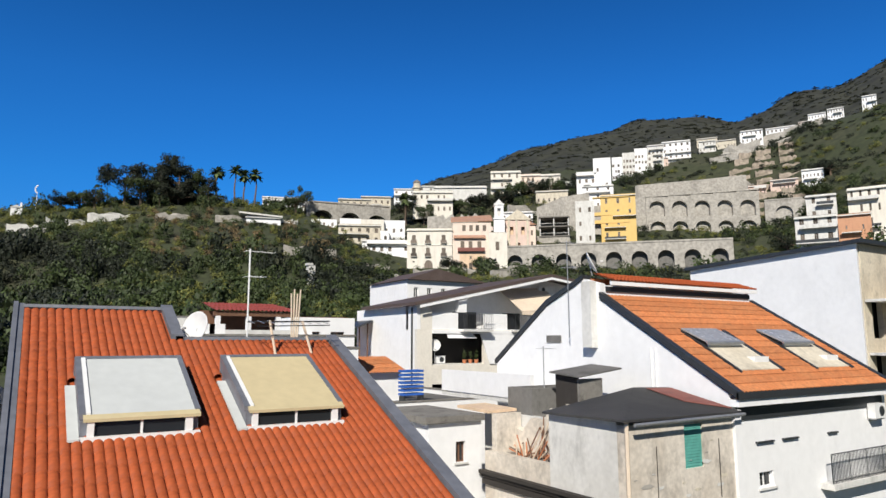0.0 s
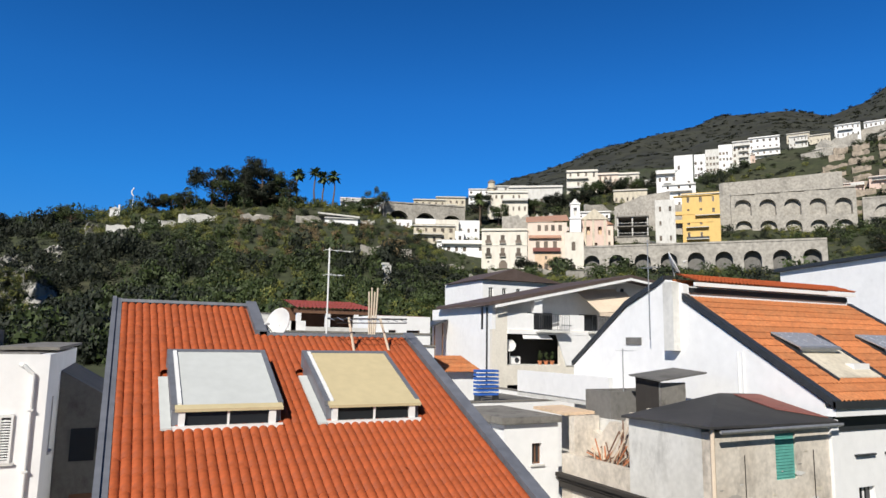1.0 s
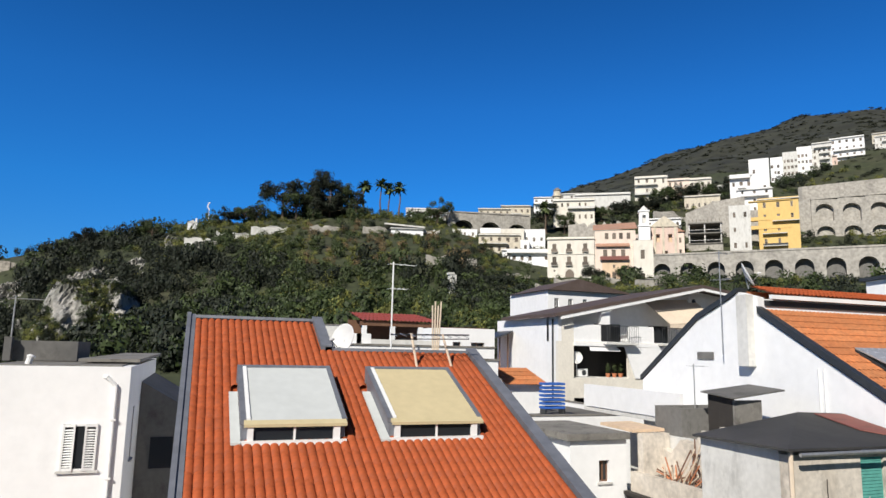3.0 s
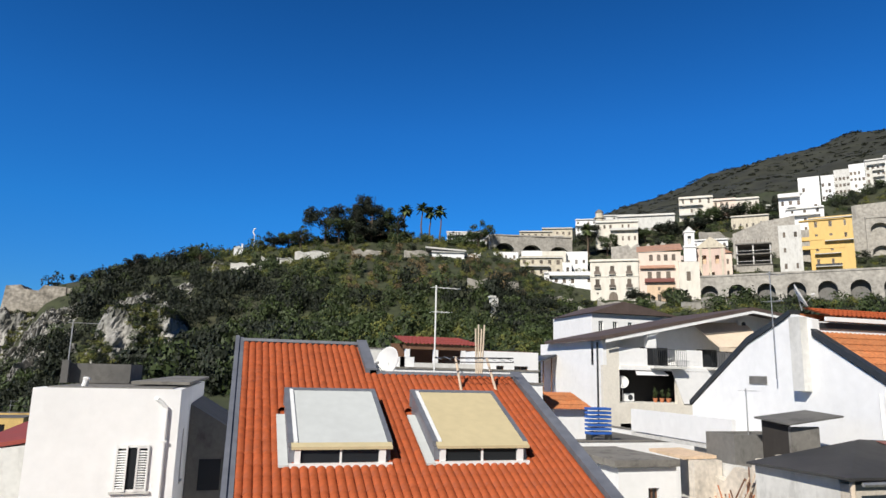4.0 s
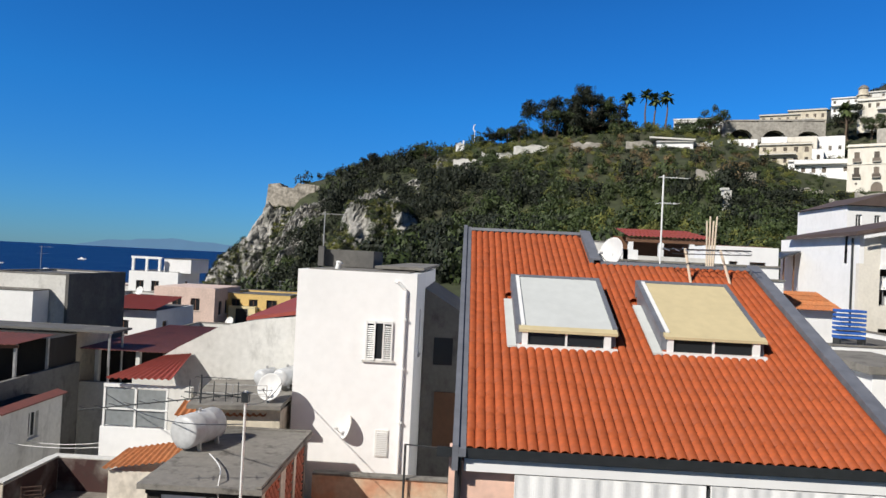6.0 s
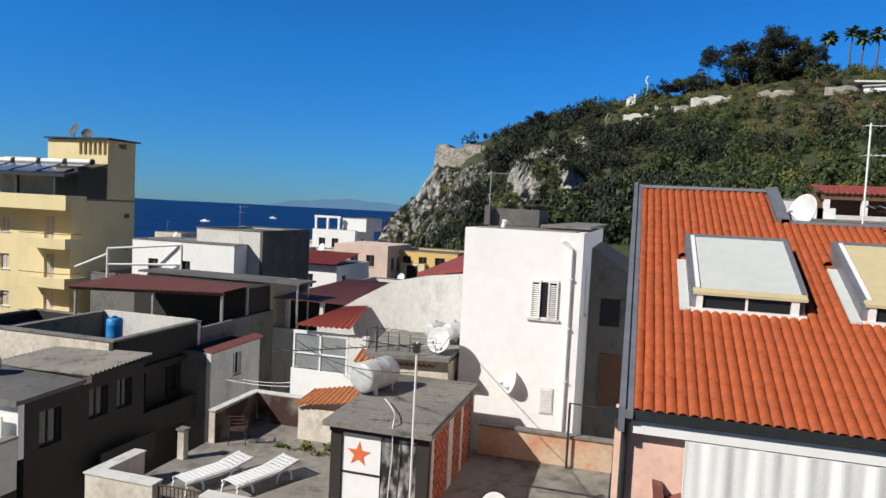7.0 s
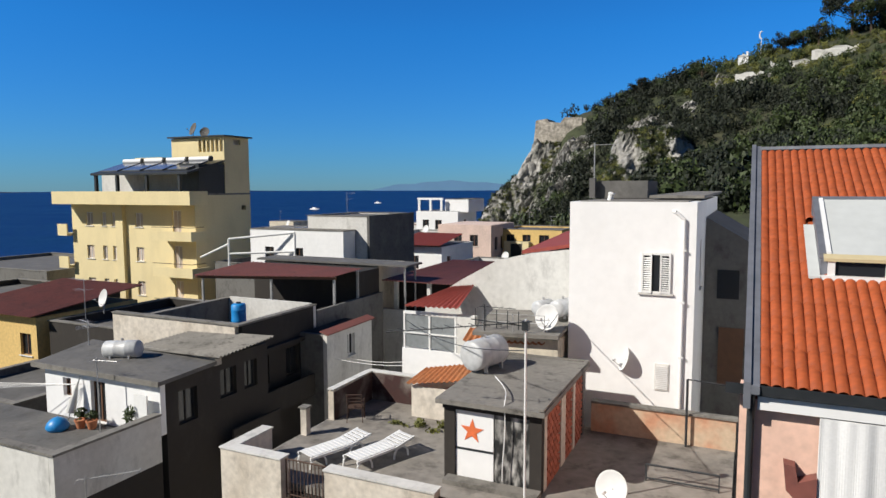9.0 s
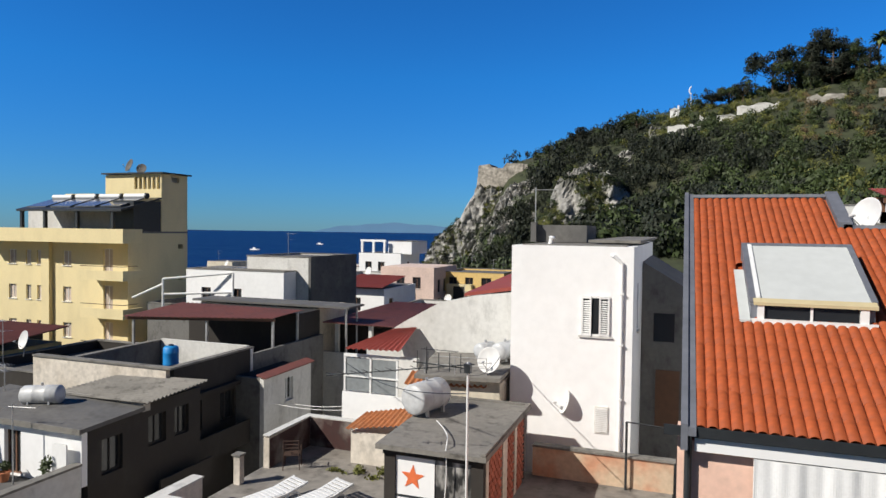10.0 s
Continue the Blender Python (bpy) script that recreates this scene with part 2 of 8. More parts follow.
def part(name, bm, material, parent=None, label="", smooth=False):
    """Link a bmesh, built in world places, as one mesh object under a thing or part."""
    ob = new(name, mesh_of(bm, name))
    ob.data.materials.append(M[material] if isinstance(material, str) else material)
    if smooth:
        for f in ob.data.polygons:
            f.use_smooth = True
    if parent is not None:
        top = parent
        off = Vector(top.location)
        while top.parent is not None:
            top = top.parent
            off += Vector(top.location)
        ob.parent = parent
        ob.matrix_parent_inverse = Matrix.Translation(-Vector(parent.location)) if parent.parent is None else Matrix.Identity(4)
    if label:
        tagged(ob, label)
    return ob


def B():
    return bmesh.new()


def box(bm, x0, x1, y0, y1, z0, z1, bevel=0.0):
    vs = [bm.verts.new(p) for p in ((x0, y0, z0), (x1, y0, z0), (x1, y1, z0), (x0, y1, z0), (x0, y0, z1), (x1, y0, z1), (x1, y1, z1), (x0, y1, z1))]
    fs = [bm.faces.new([vs[i] for i in q]) for q in ((3, 2, 1, 0), (4, 5, 6, 7), (0, 1, 5, 4), (1, 2, 6, 5), (2, 3, 7, 6), (3, 0, 4, 7))]
    if bevel:
        es = list({e for f in fs for e in f.edges})
        bmesh.ops.bevel(bm, geom=es, offset=bevel, segments=1, affect="EDGES")
    return bm


def prism(bm, pts, way):
    """A polygon pushed along a vector."""
    w = Vector(way)
    a = [bm.verts.new(p) for p in pts]
    b = [bm.verts.new(Vector(p) + w) for p in pts]
    bm.faces.new(a)
    bm.faces.new(b[::-1])
    n = len(pts)
    for i in range(n):
        bm.faces.new((a[i], b[i], b[(i + 1) % n], a[(i + 1) % n]))
    return bm


def rod(bm, p, q, r=0.02, seg=8, r2=None):
    p, q = Vector(p), Vector(q)
    d = (q - p).normalized()
    u = d.orthogonal().normalized()
    v = d.cross(u)
    r2 = r if r2 is None else r2
    a = [bm.verts.new(p + (u * math.cos(k) + v * math.sin(k)) * r) for k in [2 * math.pi * i / seg for i in range(seg)]]
    b = [bm.verts.new(q + (u * math.cos(k) + v * math.sin(k)) * r2) for k in [2 * math.pi * i / seg for i in range(seg)]]
    for i in range(seg):
        bm.faces.new((a[i], a[(i + 1) % seg], b[(i + 1) % seg], b[i]))
    bm.faces.new(a[::-1])
    bm.faces.new(b)
    return bm


def tube(bm, pts, r, seg=6):
    """A bent rod of one piece through points."""
    pts = [Vector(p) for p in pts]
    rings = []
    for i, p in enumerate(pts):
        d = (pts[min(i + 1, len(pts) - 1)] - pts[max(i - 1, 0)]).normalized()
        u = d.cross(Vector((0.31, 0.2, 0.93))).normalized()
        v = d.cross(u)
        rings.append([bm.verts.new(p + (u * math.cos(k) + v * math.sin(k)) * r) for k in [2 * math.pi * j / seg for j in range(seg)]])
    for a, b in zip(rings, rings[1:]):
        for j in range(seg):
            bm.faces.new((a[j], a[(j + 1) % seg], b[(j + 1) % seg], b[j]))
    bm.faces.new(rings[0][::-1])
    bm.faces.new(rings[-1])
    return bm


def lathe(bm, base, axis, profile, seg=20):
    """Rings of (along, radius) round an axis."""
    base, d = Vector(base), Vector(axis).normalized()
    u = d.orthogonal().normalized()
    v = d.cross(u)
    rings = []
    for h, r in profile:
        rings.append([bm.verts.new(base + d * h + (u * math.cos(k) + v * math.sin(k)) * max(r, 1e-4)) for k in [2 * math.pi * i / seg for i in range(seg)]])
    for a, b in zip(rings, rings[1:]):
        for i in range(seg):
            bm.faces.new((a[i], a[(i + 1) % seg], b[(i + 1) % seg], b[i]))
    bm.faces.new(rings[0][::-1])
    bm.faces.new(rings[-1])
    return bm


def wall(bm, o, u, n, w, h, t, holes=()):
    """A wall from o along u, w long and h high, t thick away from its outward normal n, with holes (u0, u1, z0, z1)."""
    o, u, n = Vector(o), Vector(u).normalized(), Vector(n).normalized()
    us = sorted({0.0, w, *[min(max(k, 0), w) for q in holes for k in q[:2]]})
    zs = sorted({0.0, h, *[min(max(k, 0), h) for q in holes for k in q[2:]]})
    for a0, a1 in zip(us, us[1:]):
        for c0, c1 in zip(zs, zs[1:]):
            ma, mc = (a0 + a1) / 2, (c0 + c1) / 2
            if not any(q[0] < ma < q[1] and q[2] < mc < q[3] for q in holes):
                _cell(bm, o, u, n, a0, a1, c0, c1, t)
    bmesh.ops.remove_doubles(bm, verts=bm.verts[:], dist=1e-4)
    seen = {}
    for f in bm.faces:
        seen.setdefault(tuple(round(k, 3) for k in f.calc_center_median()), []).append(f)
    bmesh.ops.delete(bm, geom=[f for fs in seen.values() if len(fs) > 1 for f in fs], context="FACES_ONLY")
    return bm


def _cell(bm, o, u, n, a0, a1, c0, c1, t):
    z = Vector((0, 0, 1))
    prism(bm, [o + u * a0 + z * c0, o + u * a1 + z * c0, o + u * a1 + z * c1, o + u * a0 + z * c1], -n * t)


# ---- terrain and sea ----
TH = (-180, -100, -60, -30, -21, -18, -14, -7, 2, 10, 21, 28, 33, 38, 43, 48, 54, 57, 61, 65, 67.5, 75, 100, 180)
# slope (rise over distance) of the land at seven distances, by bearing
S_EDGE = (-.14, -.14, -.15, -.15, -.15, -.13, -.1, -.06, -.05, -.05, -.04, -.03, -.03, -.03, -.03, -.03, -.02, -.02, -.02, -.02, -.02, -.03, -.1, -.14)
S_MID = (-.07, -.07, -.13, -.13, -.13, -.10, -.07, .02, .06, .075, .085, .085, .09, .1, .1, .105, .1, .1, .1, .1, .1, .1, 0, -.07)
S_SHELF = (-.06, -.06, -.13, -.13, -.12, -.06, .035, .095, .125, .14, .148, .103, .1, .1, .098, .1, .1, .1, .1, .11, .11, .13, 0, -.06)
S_CREST = (-.04, -.04, -.12, -.12, -.10, .0, .1, .145, .181, .198, .193, .165, .145, .15, .152, .146, .138, .134, .138, .165, .18, .2, 0, -.04)
S_BACK = (-.04, -.04, -.12, -.12, -.11, -.05, .05, .12, .155, .185, .2, .205, .22, .226, .215, .178, .16, .16, .17, .2, .21, .22, 0, -.04)
S_UPPER = (-.03, -.03, -.1, -.1, -.1, -.06, .02, .08, .12, .15, .19, .205, .225, .24, .245, .25, .255, .258, .262, .285, .3, .28, 0, -.03)
S_MOUNT = (-.02, -.02, -.06, -.06, -.06, -.05, -.03, .03, .08, .12, .185, .217, .255, .283, .31, .325, .325, .313, .334, .343, .365, .355, .1, -.02)


def height(x, y):
    r, th = math.hypot(x, y), math.degrees(math.atan2(x, y))
    q = [float(np.interp(th, TH, k)) for k in (S_EDGE, S_MID, S_SHELF, S_CREST, S_BACK, S_UPPER, S_MOUNT)]
    wob = noise.fractal(Vector((x, y, 0)) * 0.012, 1.0, 2.0, 5)
    z = float(np.interp(r, (0, 55, 95, 190, 235, 285, 330, 420, 900, 1500, 5000), (-13, -13, q[0] * 95, q[1] * 190, q[2] * 235, q[3] * 285, q[4] * 330, q[5] * 420, q[6] * 900, q[6] * 1100, -30)))
    k = min(max((r - 100) / 120, 0), 1)
    return z + wob * k * (2 + r * 0.008)


def build_terrain():
    rs = [0.0, 20, 40, 55, 70, 85, 100] + [100 * 1.032 ** i for i in range(1, 125)]
    ths = list(np.arange(-180, -24, 6.0)) + list(np.arange(-24, 76, 0.7)) + list(np.arange(78, 180, 6.0))
    vs, fs = [], []
    for r in rs:
        for a in ths:
            x, y = r * math.sin(radians(a)), r * math.cos(radians(a))
            vs.append((x, y, height(x, y)))
    n = len(ths)
    for i in range(len(rs) - 1):
        for j in range(n):
            fs.append((i * n + j, i * n + (j + 1) % n, (i + 1) * n + (j + 1) % n, (i + 1) * n + j))
    me = bpy.data.meshes.new("ground")
    me.from_pydata(vs, [], fs)
    me.materials.append(terrain_mat())
    me.materials.append(mat("mountain_woodland", (0.03, 0.031, 0.019), 0.95, grain=0.5, scale=0.06, stain=0.6, stain_scale=0.012, dirt=(0.018, 0.02, 0.012), bump=1.0))
    for f in me.polygons:
        f.use_smooth = True
        f.material_index = 1 if math.hypot(*f.center[:2]) > 470 and f.center.y > 0 else 0
    tagged(new("ground", me), "steep green hillside falling to the town and the shore", "ground", kind="structure")


build_terrain()
bm = B()
bmesh.ops.create_circle(bm, cap_ends=True, segments=96, radius=4950)
bmesh.ops.translate(bm, verts=bm.verts, vec=(0, 0, -20))
tagged(part("water", bm, sea_mat()), "deep blue calm sea reaching the horizon", "sea", kind="structure")

# ---- kinds of things ----
UP, XP, YP = Vector((0, 0, 1)), Vector((1, 0, 0)), Vector((0, 1, 0))


def obox(bm, o, u, n, u0, u1, n0, n1, z0, z1):
    """A box in a wall's frame: u along the wall, n outward, z up."""
    o, u, n = Vector(o), Vector(u).normalized(), Vector(n).normalized()
    return prism(bm, [o + u * u0 + n * n0 + UP * z0, o + u * u1 + n * n0 + UP * z0, o + u * u1 + n * n1 + UP * z0, o + u * u0 + n * n1 + UP * z0], UP * (z1 - z0))


def window(parent, o, u, n, u0, u1, z0, z1, frame_m="plastic_w", depth=0.18, shutters=0, sill=True, pane_m="glass", bars=1, name="window", shutter_m="plastic_w", leaf_w=0.48):
    """A window in an opening: frame, panes set back, sill, and louvred shutters folded open to an angle."""
    bm = B()
    f = 0.05
    for a in ((u0, u0 + f, z0, z1), (u1 - f, u1, z0, z1), (u0 + f, u1 - f, z0, z0 + f), (u0 + f, u1 - f, z1 - f, z1)):
        obox(bm, o, u, n, a[0], a[1], -depth, -depth + 0.05, a[2], a[3])
    for k in range(bars):
        c = u0 + (u1 - u0) * (k + 1) / (bars + 1)
        obox(bm, o, u, n, c - 0.025, c + 0.025, -depth, -depth + 0.055, z0 + f, z1 - f)
    w = part(name, bm, frame_m, parent)
    part("pane", obox(B(), o, u, n, u0 + f * 0.5, u1 - f * 0.5, -depth + 0.01, -depth + 0.025, z0 + f * 0.5, z1 - f * 0.5), pane_m, w)
    if sill:
        part("sill", obox(B(), o, u, n, u0 - 0.08, u1 + 0.08, -0.05, 0.07, z0 - 0.06, z0 - 0.002), "white_old", w)
    if shutters:
        half = (u1 - u0) * leaf_w
        for side in (0, 1):
            hinge = Vector(o) + Vector(u) * (u0 if side == 0 else u1) + Vector(n) * 0.03
            ang = radians(shutters)
            d = Vector(u) * (1 if side == 0 else -1) * math.cos(ang) + Vector(n) * math.sin(ang)
            nn = Vector(n) * math.cos(ang) - Vector(u) * (1 if side == 0 else -1) * math.sin(ang)
            bm = B()
            obox(bm, hinge, d, nn, 0, 0.05, -0.02, 0.02, z0, z1)
            obox(bm, hinge, d, nn, half - 0.05, half, -0.02, 0.02, z0, z1)
            obox(bm, hinge, d, nn, 0.05, half - 0.05, -0.02, 0.02, z0, z0 + 0.07)
            obox(bm, hinge, d, nn, 0.05, half - 0.05, -0.02, 0.02, z1 - 0.07, z1)
            bmesh.ops.remove_doubles(bm, verts=bm.verts[:], dist=1e-4)
            sh = part("shutter", bm, shutter_m, parent, "white louvred shutter" if shutter_m == "plastic_w" else "")
            k = int((z1 - z0 - 0.16) / 0.065)
            for i in range(k):
                z = z0 + 0.09 + i * 0.065
                p0, p1 = hinge + d * 0.045, hinge + d * (half - 0.045)
                part("slat", prism(B(), [p0 + nn * 0.02 + UP * z, p0 + nn * 0.025 + UP * (z + 0.008), p0 - nn * 0.02 + UP * (z + 0.045), p0 - nn * 0.025 + UP * (z + 0.037)], p1 - p0), shutter_m, sh)
    return w


def railing(name, pts, h, label, m="rust", step=0.12, r=0.012, group="", parent=None):
    """Iron railing along a line of floor points: rails and upright bars."""
    t = parent or thing(name, pts[0], label, "railing", group)
    pre = "railing" if parent else "rail"
    for p, q in zip(pts, pts[1:]):
        p, q = Vector(p), Vector(q)
        part(pre, rod(B(), p + UP * h, q + UP * h, r * 1.6, 6), m, t)
        part(pre, rod(B(), p + UP * 0.08, q + UP * 0.08, r * 1.3, 6), m, t)
        k = max(int((q - p).length / step), 1)
        for i in range(k + 1):
            c = p.lerp(q, i / k)
            part("baluster", rod(B(), c, c + UP * h, r if i % 12 else r * 1.6, 4), m, t)
    return t


def sat_dish(at, facing, r=0.4, stand=0.5, m="dish", label="pale grey satellite dish on a steel bracket"):
    t = thing("satellite_dish", at, label, "satellite dish", "satellite dishes")
    d = Vector(facing).normalized()
    c = Vector(at) + UP * stand
    prof = [(-0.25 * r * (1 - (k / 6) ** 2), r * k / 6) for k in range(7)]
    bm = B()
    lathe(bm, c, d, prof + [(0.02, r * 1.0), (0.02, r * 0.97)] + [(-0.25 * r * (1 - (k / 6) ** 2) + 0.02, r * k / 6) for k in range(5, -1, -1)], 28)
    part("reflector", bm, m, t, smooth=True)
    bm = B()
    lo = (c - UP * r * 0.9)
    f = c + d * r * 1.0 - UP * r * 0.35
    rod(bm, lo, f, 0.012, 6)
    part("feed_arm", bm, "steel", t)
    part("feed_horn", lathe(B(), f, (c - f), [(-0.03, 0.02), (0, 0.035), (0.09, 0.035), (0.1, 0.025)], 10), "dish", t)
    bm = B()
    rod(bm, at, c - d * r * 0.22, 0.022, 8)
    part("bracket", bm, "steel", t)
    return t


def aerial(at, h, way, label, elements=7, length=1.1, second=True, mast_m="steel", r=0.02, zig=()):
    """A roof aerial: mast, boom and cross rods."""
    t = thing("tv_aerial", at, label, "aerial", "roof aerials")
    at, w = Vector(at), Vector(way).normalized()
    s = w.cross(UP)
    part("mast", rod(B(), at, at + UP * h, r, 8), mast_m, t)
    for k, (hh, ll, ne) in enumerate(((h - 0.08, length, elements), (h * 0.72, length * 0.6, 4))[: 2 if second else 1]):
        c = at + UP * hh
        boom = part("boom", rod(B(), c - w * ll * 0.15, c + w * ll * 0.85, 0.012, 6), mast_m, t)
        for i in range(ne):
            e = c + w * ll * (-0.12 + 0.95 * i / max(ne - 1, 1))
            half = (0.28 - 0.12 * i / ne) * (1 if k == 0 else 1.5)
            part("cross_rod", rod(B(), e - s * half, e + s * half, 0.006, 5), mast_m, boom)
    return t


def water_tank(c0, c1, r, label, m="tank"):
    """A lying round tank with domed ends and a cradle."""
    c0, c1 = Vector(c0), Vector(c1)
    t = thing("water_tank", c0 - UP * r, label, "water tank", "roof tanks")
    L, ax = (c1 - c0).length, (c1 - c0).normalized()
    part("drum", lathe(B(), c0, ax, [(-0.03, r * 0.05), (-0.028, r * 0.5), (0, r * 0.9), (0.05, r), (L * 0.33, r), (L * 0.34, r * 1.015), (L * 0.36, r), (L * 0.66, r), (L * 0.67, r * 1.015), (L * 0.69, r), (L - 0.05, r), (L, r * 0.9), (L + 0.03, r * 0.4), (L + 0.03, 0.02)], 28), m, t, smooth=True)
    sd = ax.cross(UP)
    for k in (0.22, 0.78):
        c = c0.lerp(c1, k)
        for s in (-1, 1):
            bm = B()
            prism(bm, [c + sd * s * r * 0.85 - UP * r * 1.12 - ax * 0.03, c + sd * s * r * 0.65 - UP * r * 1.12 - ax * 0.03, c + sd * s * r * 0.55 - UP * r * 0.7 - ax * 0.03, c + sd * s * r * 0.8 - UP * r * 0.5 - ax * 0.03], ax * 0.06)
            part("cradle", bm, "steel", t)
    part("inlet", rod(B(), c0.lerp(c1, 0.5) + UP * r * 0.95, c0.lerp(c1, 0.5) + UP * (r + 0.08), 0.04), "steel", t)
    return t


def lounger(at, way, label):
    """A moulded white sun lounger, slatted bed on curved legs."""
    t = thing("sun_lounger", at, label, "sun lounger", "sun loungers on the terrace")
    at, w = Vector(at), Vector(way).normalized()
    s = w.cross(UP)
    bed = B()
    for side in (-0.3, 0.3):
        prism(bed, [at + s * side + w * 0.0 + UP * 0.30, at + s * side + w * 1.25 + UP * 0.34, at + s * side + w * 1.9 + UP * 0.48, at + s * side + w * 1.9 + UP * 0.42, at + s * side + w * 1.25 + UP * 0.28, at + s * side + UP * 0.24], s * 0.05)
    part("bed_frame", bed, "plastic_w", t)
    for i in range(15):
        k = 0.04 + i * 0.124
        z = 0.29 + 0.03 * k if k < 1.25 else 0.33 + (k - 1.25) * 0.2
        c = at + w * k + UP * (z + 0.015)
        prism_b = prism(B(), [c - s * 0.25, c + s * 0.3, c + s * 0.3 + w * 0.1, c - s * 0.25 + w * 0.1], UP * 0.02)
        part("slat", prism_b, "plastic_w", t)
    for k in (0.25, 1.45):
        for side in (-0.29, 0.31):
            c = at + w * k + s * side
            bm = tube(B(), [c + w * (0.24 * math.cos(math.pi * i / 8)) + UP * (0.3 * math.sin(math.pi * i / 8) ** 0.7) for i in range(9)], 0.028)
            part("leg", bm, "plastic_w", t)
    return t


def garden_chair(at, turn, label, m="rust"):
    t = thing("garden_chair", at, label, "chair")
    at = Vector(at)
    R = Matrix.Rotation(radians(turn), 3, "Z")
    P = lambda x, y, z: at + R @ Vector((x, y, z))
    for x, y in ((-0.22, -0.2), (0.22, -0.2), (-0.22, 0.2), (0.22, 0.2)):
        part("leg", rod(B(), P(x * 1.1, y * 1.1, 0), P(x, y, 0.44), 0.014, 6), m, t)
    bm = B()
    for i in range(7):
        rod(bm, P(-0.23, -0.2 + i * 0.066, 0.44), P(0.23, -0.2 + i * 0.066, 0.44), 0.016, 5)
    part("seat", bm, m, t)
    bm = B()
    for x in (-0.22, 0.22):
        rod(bm, P(x, 0.2, 0.44), P(x, 0.3, 0.92), 0.014, 6)
    for i in range(4):
        rod(bm, P(-0.22, 0.22 + 0.02 * i, 0.56 + 0.11 * i), P(0.22, 0.22 + 0.02 * i, 0.56 + 0.11 * i), 0.016, 5)
    part("backrest", bm, m, t)
    for x in (-0.25, 0.25):
        part("armrest", rod(rod(B(), P(x, -0.2, 0.64), P(x, 0.24, 0.66), 0.014, 6), P(x, -0.2, 0.64), P(x, -0.22, 0.0), 0.012, 6), m, t)
    return t


def leaf_cloud(c, size, n, rnd, leaf=0.3, bm=None):
    """Small leaf faces scattered through an uneven crown."""
    bm = bm or B()
    c = Vector(c)
    for _ in range(n):
        while True:
            p = Vector((rnd.uniform(-1, 1), rnd.uniform(-1, 1), rnd.uniform(-1, 1)))
            if 0.25 < p.length < 1:
                break
        p = Vector((p.x * size[0], p.y * size[1], p.z * size[2])) * (0.75 + 0.4 * noise.noise(p * 2 + c))
        a = Vector((rnd.gauss(0, 1), rnd.gauss(0, 1), rnd.gauss(0, 1))).normalized()
        b = a.orthogonal().normalized()
        s = leaf * rnd.uniform(0.6, 1.3)
        bm.faces.new([bm.verts.new(c + p + a * s), bm.verts.new(c + p + b * s * 0.45), bm.verts.new(c + p - a * s), bm.verts.new(c + p - b * s * 0.45)])
    return bm


def pot_plant(at, h, rnd, label, pot_m="pot"):
    t = thing("pot_plant", at, label, "plant", "potted plants")
    part("pot", lathe(B(), at, UP, [(0, 0.11), (0.02, 0.12), (0.24, 0.17), (0.25, 0.19), (0.29, 0.19), (0.29, 0.16), (0.25, 0.15)], 14), pot_m, t)
    part("leaves", leaf_cloud(Vector(at) + UP * (0.3 + h * 0.4), (0.22, 0.22, h * 0.5), 70, rnd, 0.09), "leaf", t)
    return t


def sheet(bm, pts, waves, amp, th=0.02, rows=2):
    """A corrugated sheet on four corners (a, b along the waves' row; d, c above): wave crests run from a-b to d-c."""
    a, b, c, d = (Vector(p) for p in pts)
    nrm = (b - a).cross(d - a).normalized()
    if nrm.z < 0:
        nrm = -nrm
    n = waves * 6
    grid = []
    for j in range(rows):
        k = j / (rows - 1)
        grid.append([bm.verts.new(a.lerp(b, i / n).lerp(d.lerp(c, i / n), k) + nrm * (amp * (0.5 + 0.5 * math.cos(2 * math.pi * i / 6)))) for i in range(n + 1)])
        grid.append([bm.verts.new(a.lerp(b, i / n).lerp(d.lerp(c, i / n), k) + nrm * (amp * (0.5 + 0.5 * math.cos(2 * math.pi * i / 6)) - th)) for i in range(n + 1)])
    for j in range(0, 2 * rows - 2, 2):
        for i in range(n):
            bm.faces.new((grid[j][i], grid[j][i + 1], grid[j + 2][i + 1], grid[j + 2][i]))
            bm.faces.new((grid[j + 1][i], grid[j + 3][i], grid[j + 3][i + 1], grid[j + 1][i + 1]))
    for j in (0, 2 * rows - 2):
        for i in range(n):
            bm.faces.new((grid[j][i], grid[j + 1][i], grid[j + 1][i + 1], grid[j][i + 1]))
    for i in (0, n):
        for j in range(0, 2 * rows - 2, 2):
            bm.faces.new((grid[j][i], grid[j + 2][i], grid[j + 3][i], grid[j + 1][i]))
    return bm


def turn(ob, pivot, scaled=True):
    """Swing a far thing about a plan point so that its front looks across the valley."""
    th = math.atan2(pivot[0], pivot[1])
    pv = Matrix.Translation((pivot[0], pivot[1], 0))
    m = pv @ Matrix.Rotation(-th, 4, "Z") @ Matrix.Diagonal((math.cos(th) if scaled else 1, 1, 1, 1)) @ pv.inverted() @ Matrix.Translation(ob.location)
    ob.matrix_basis = m
    return ob


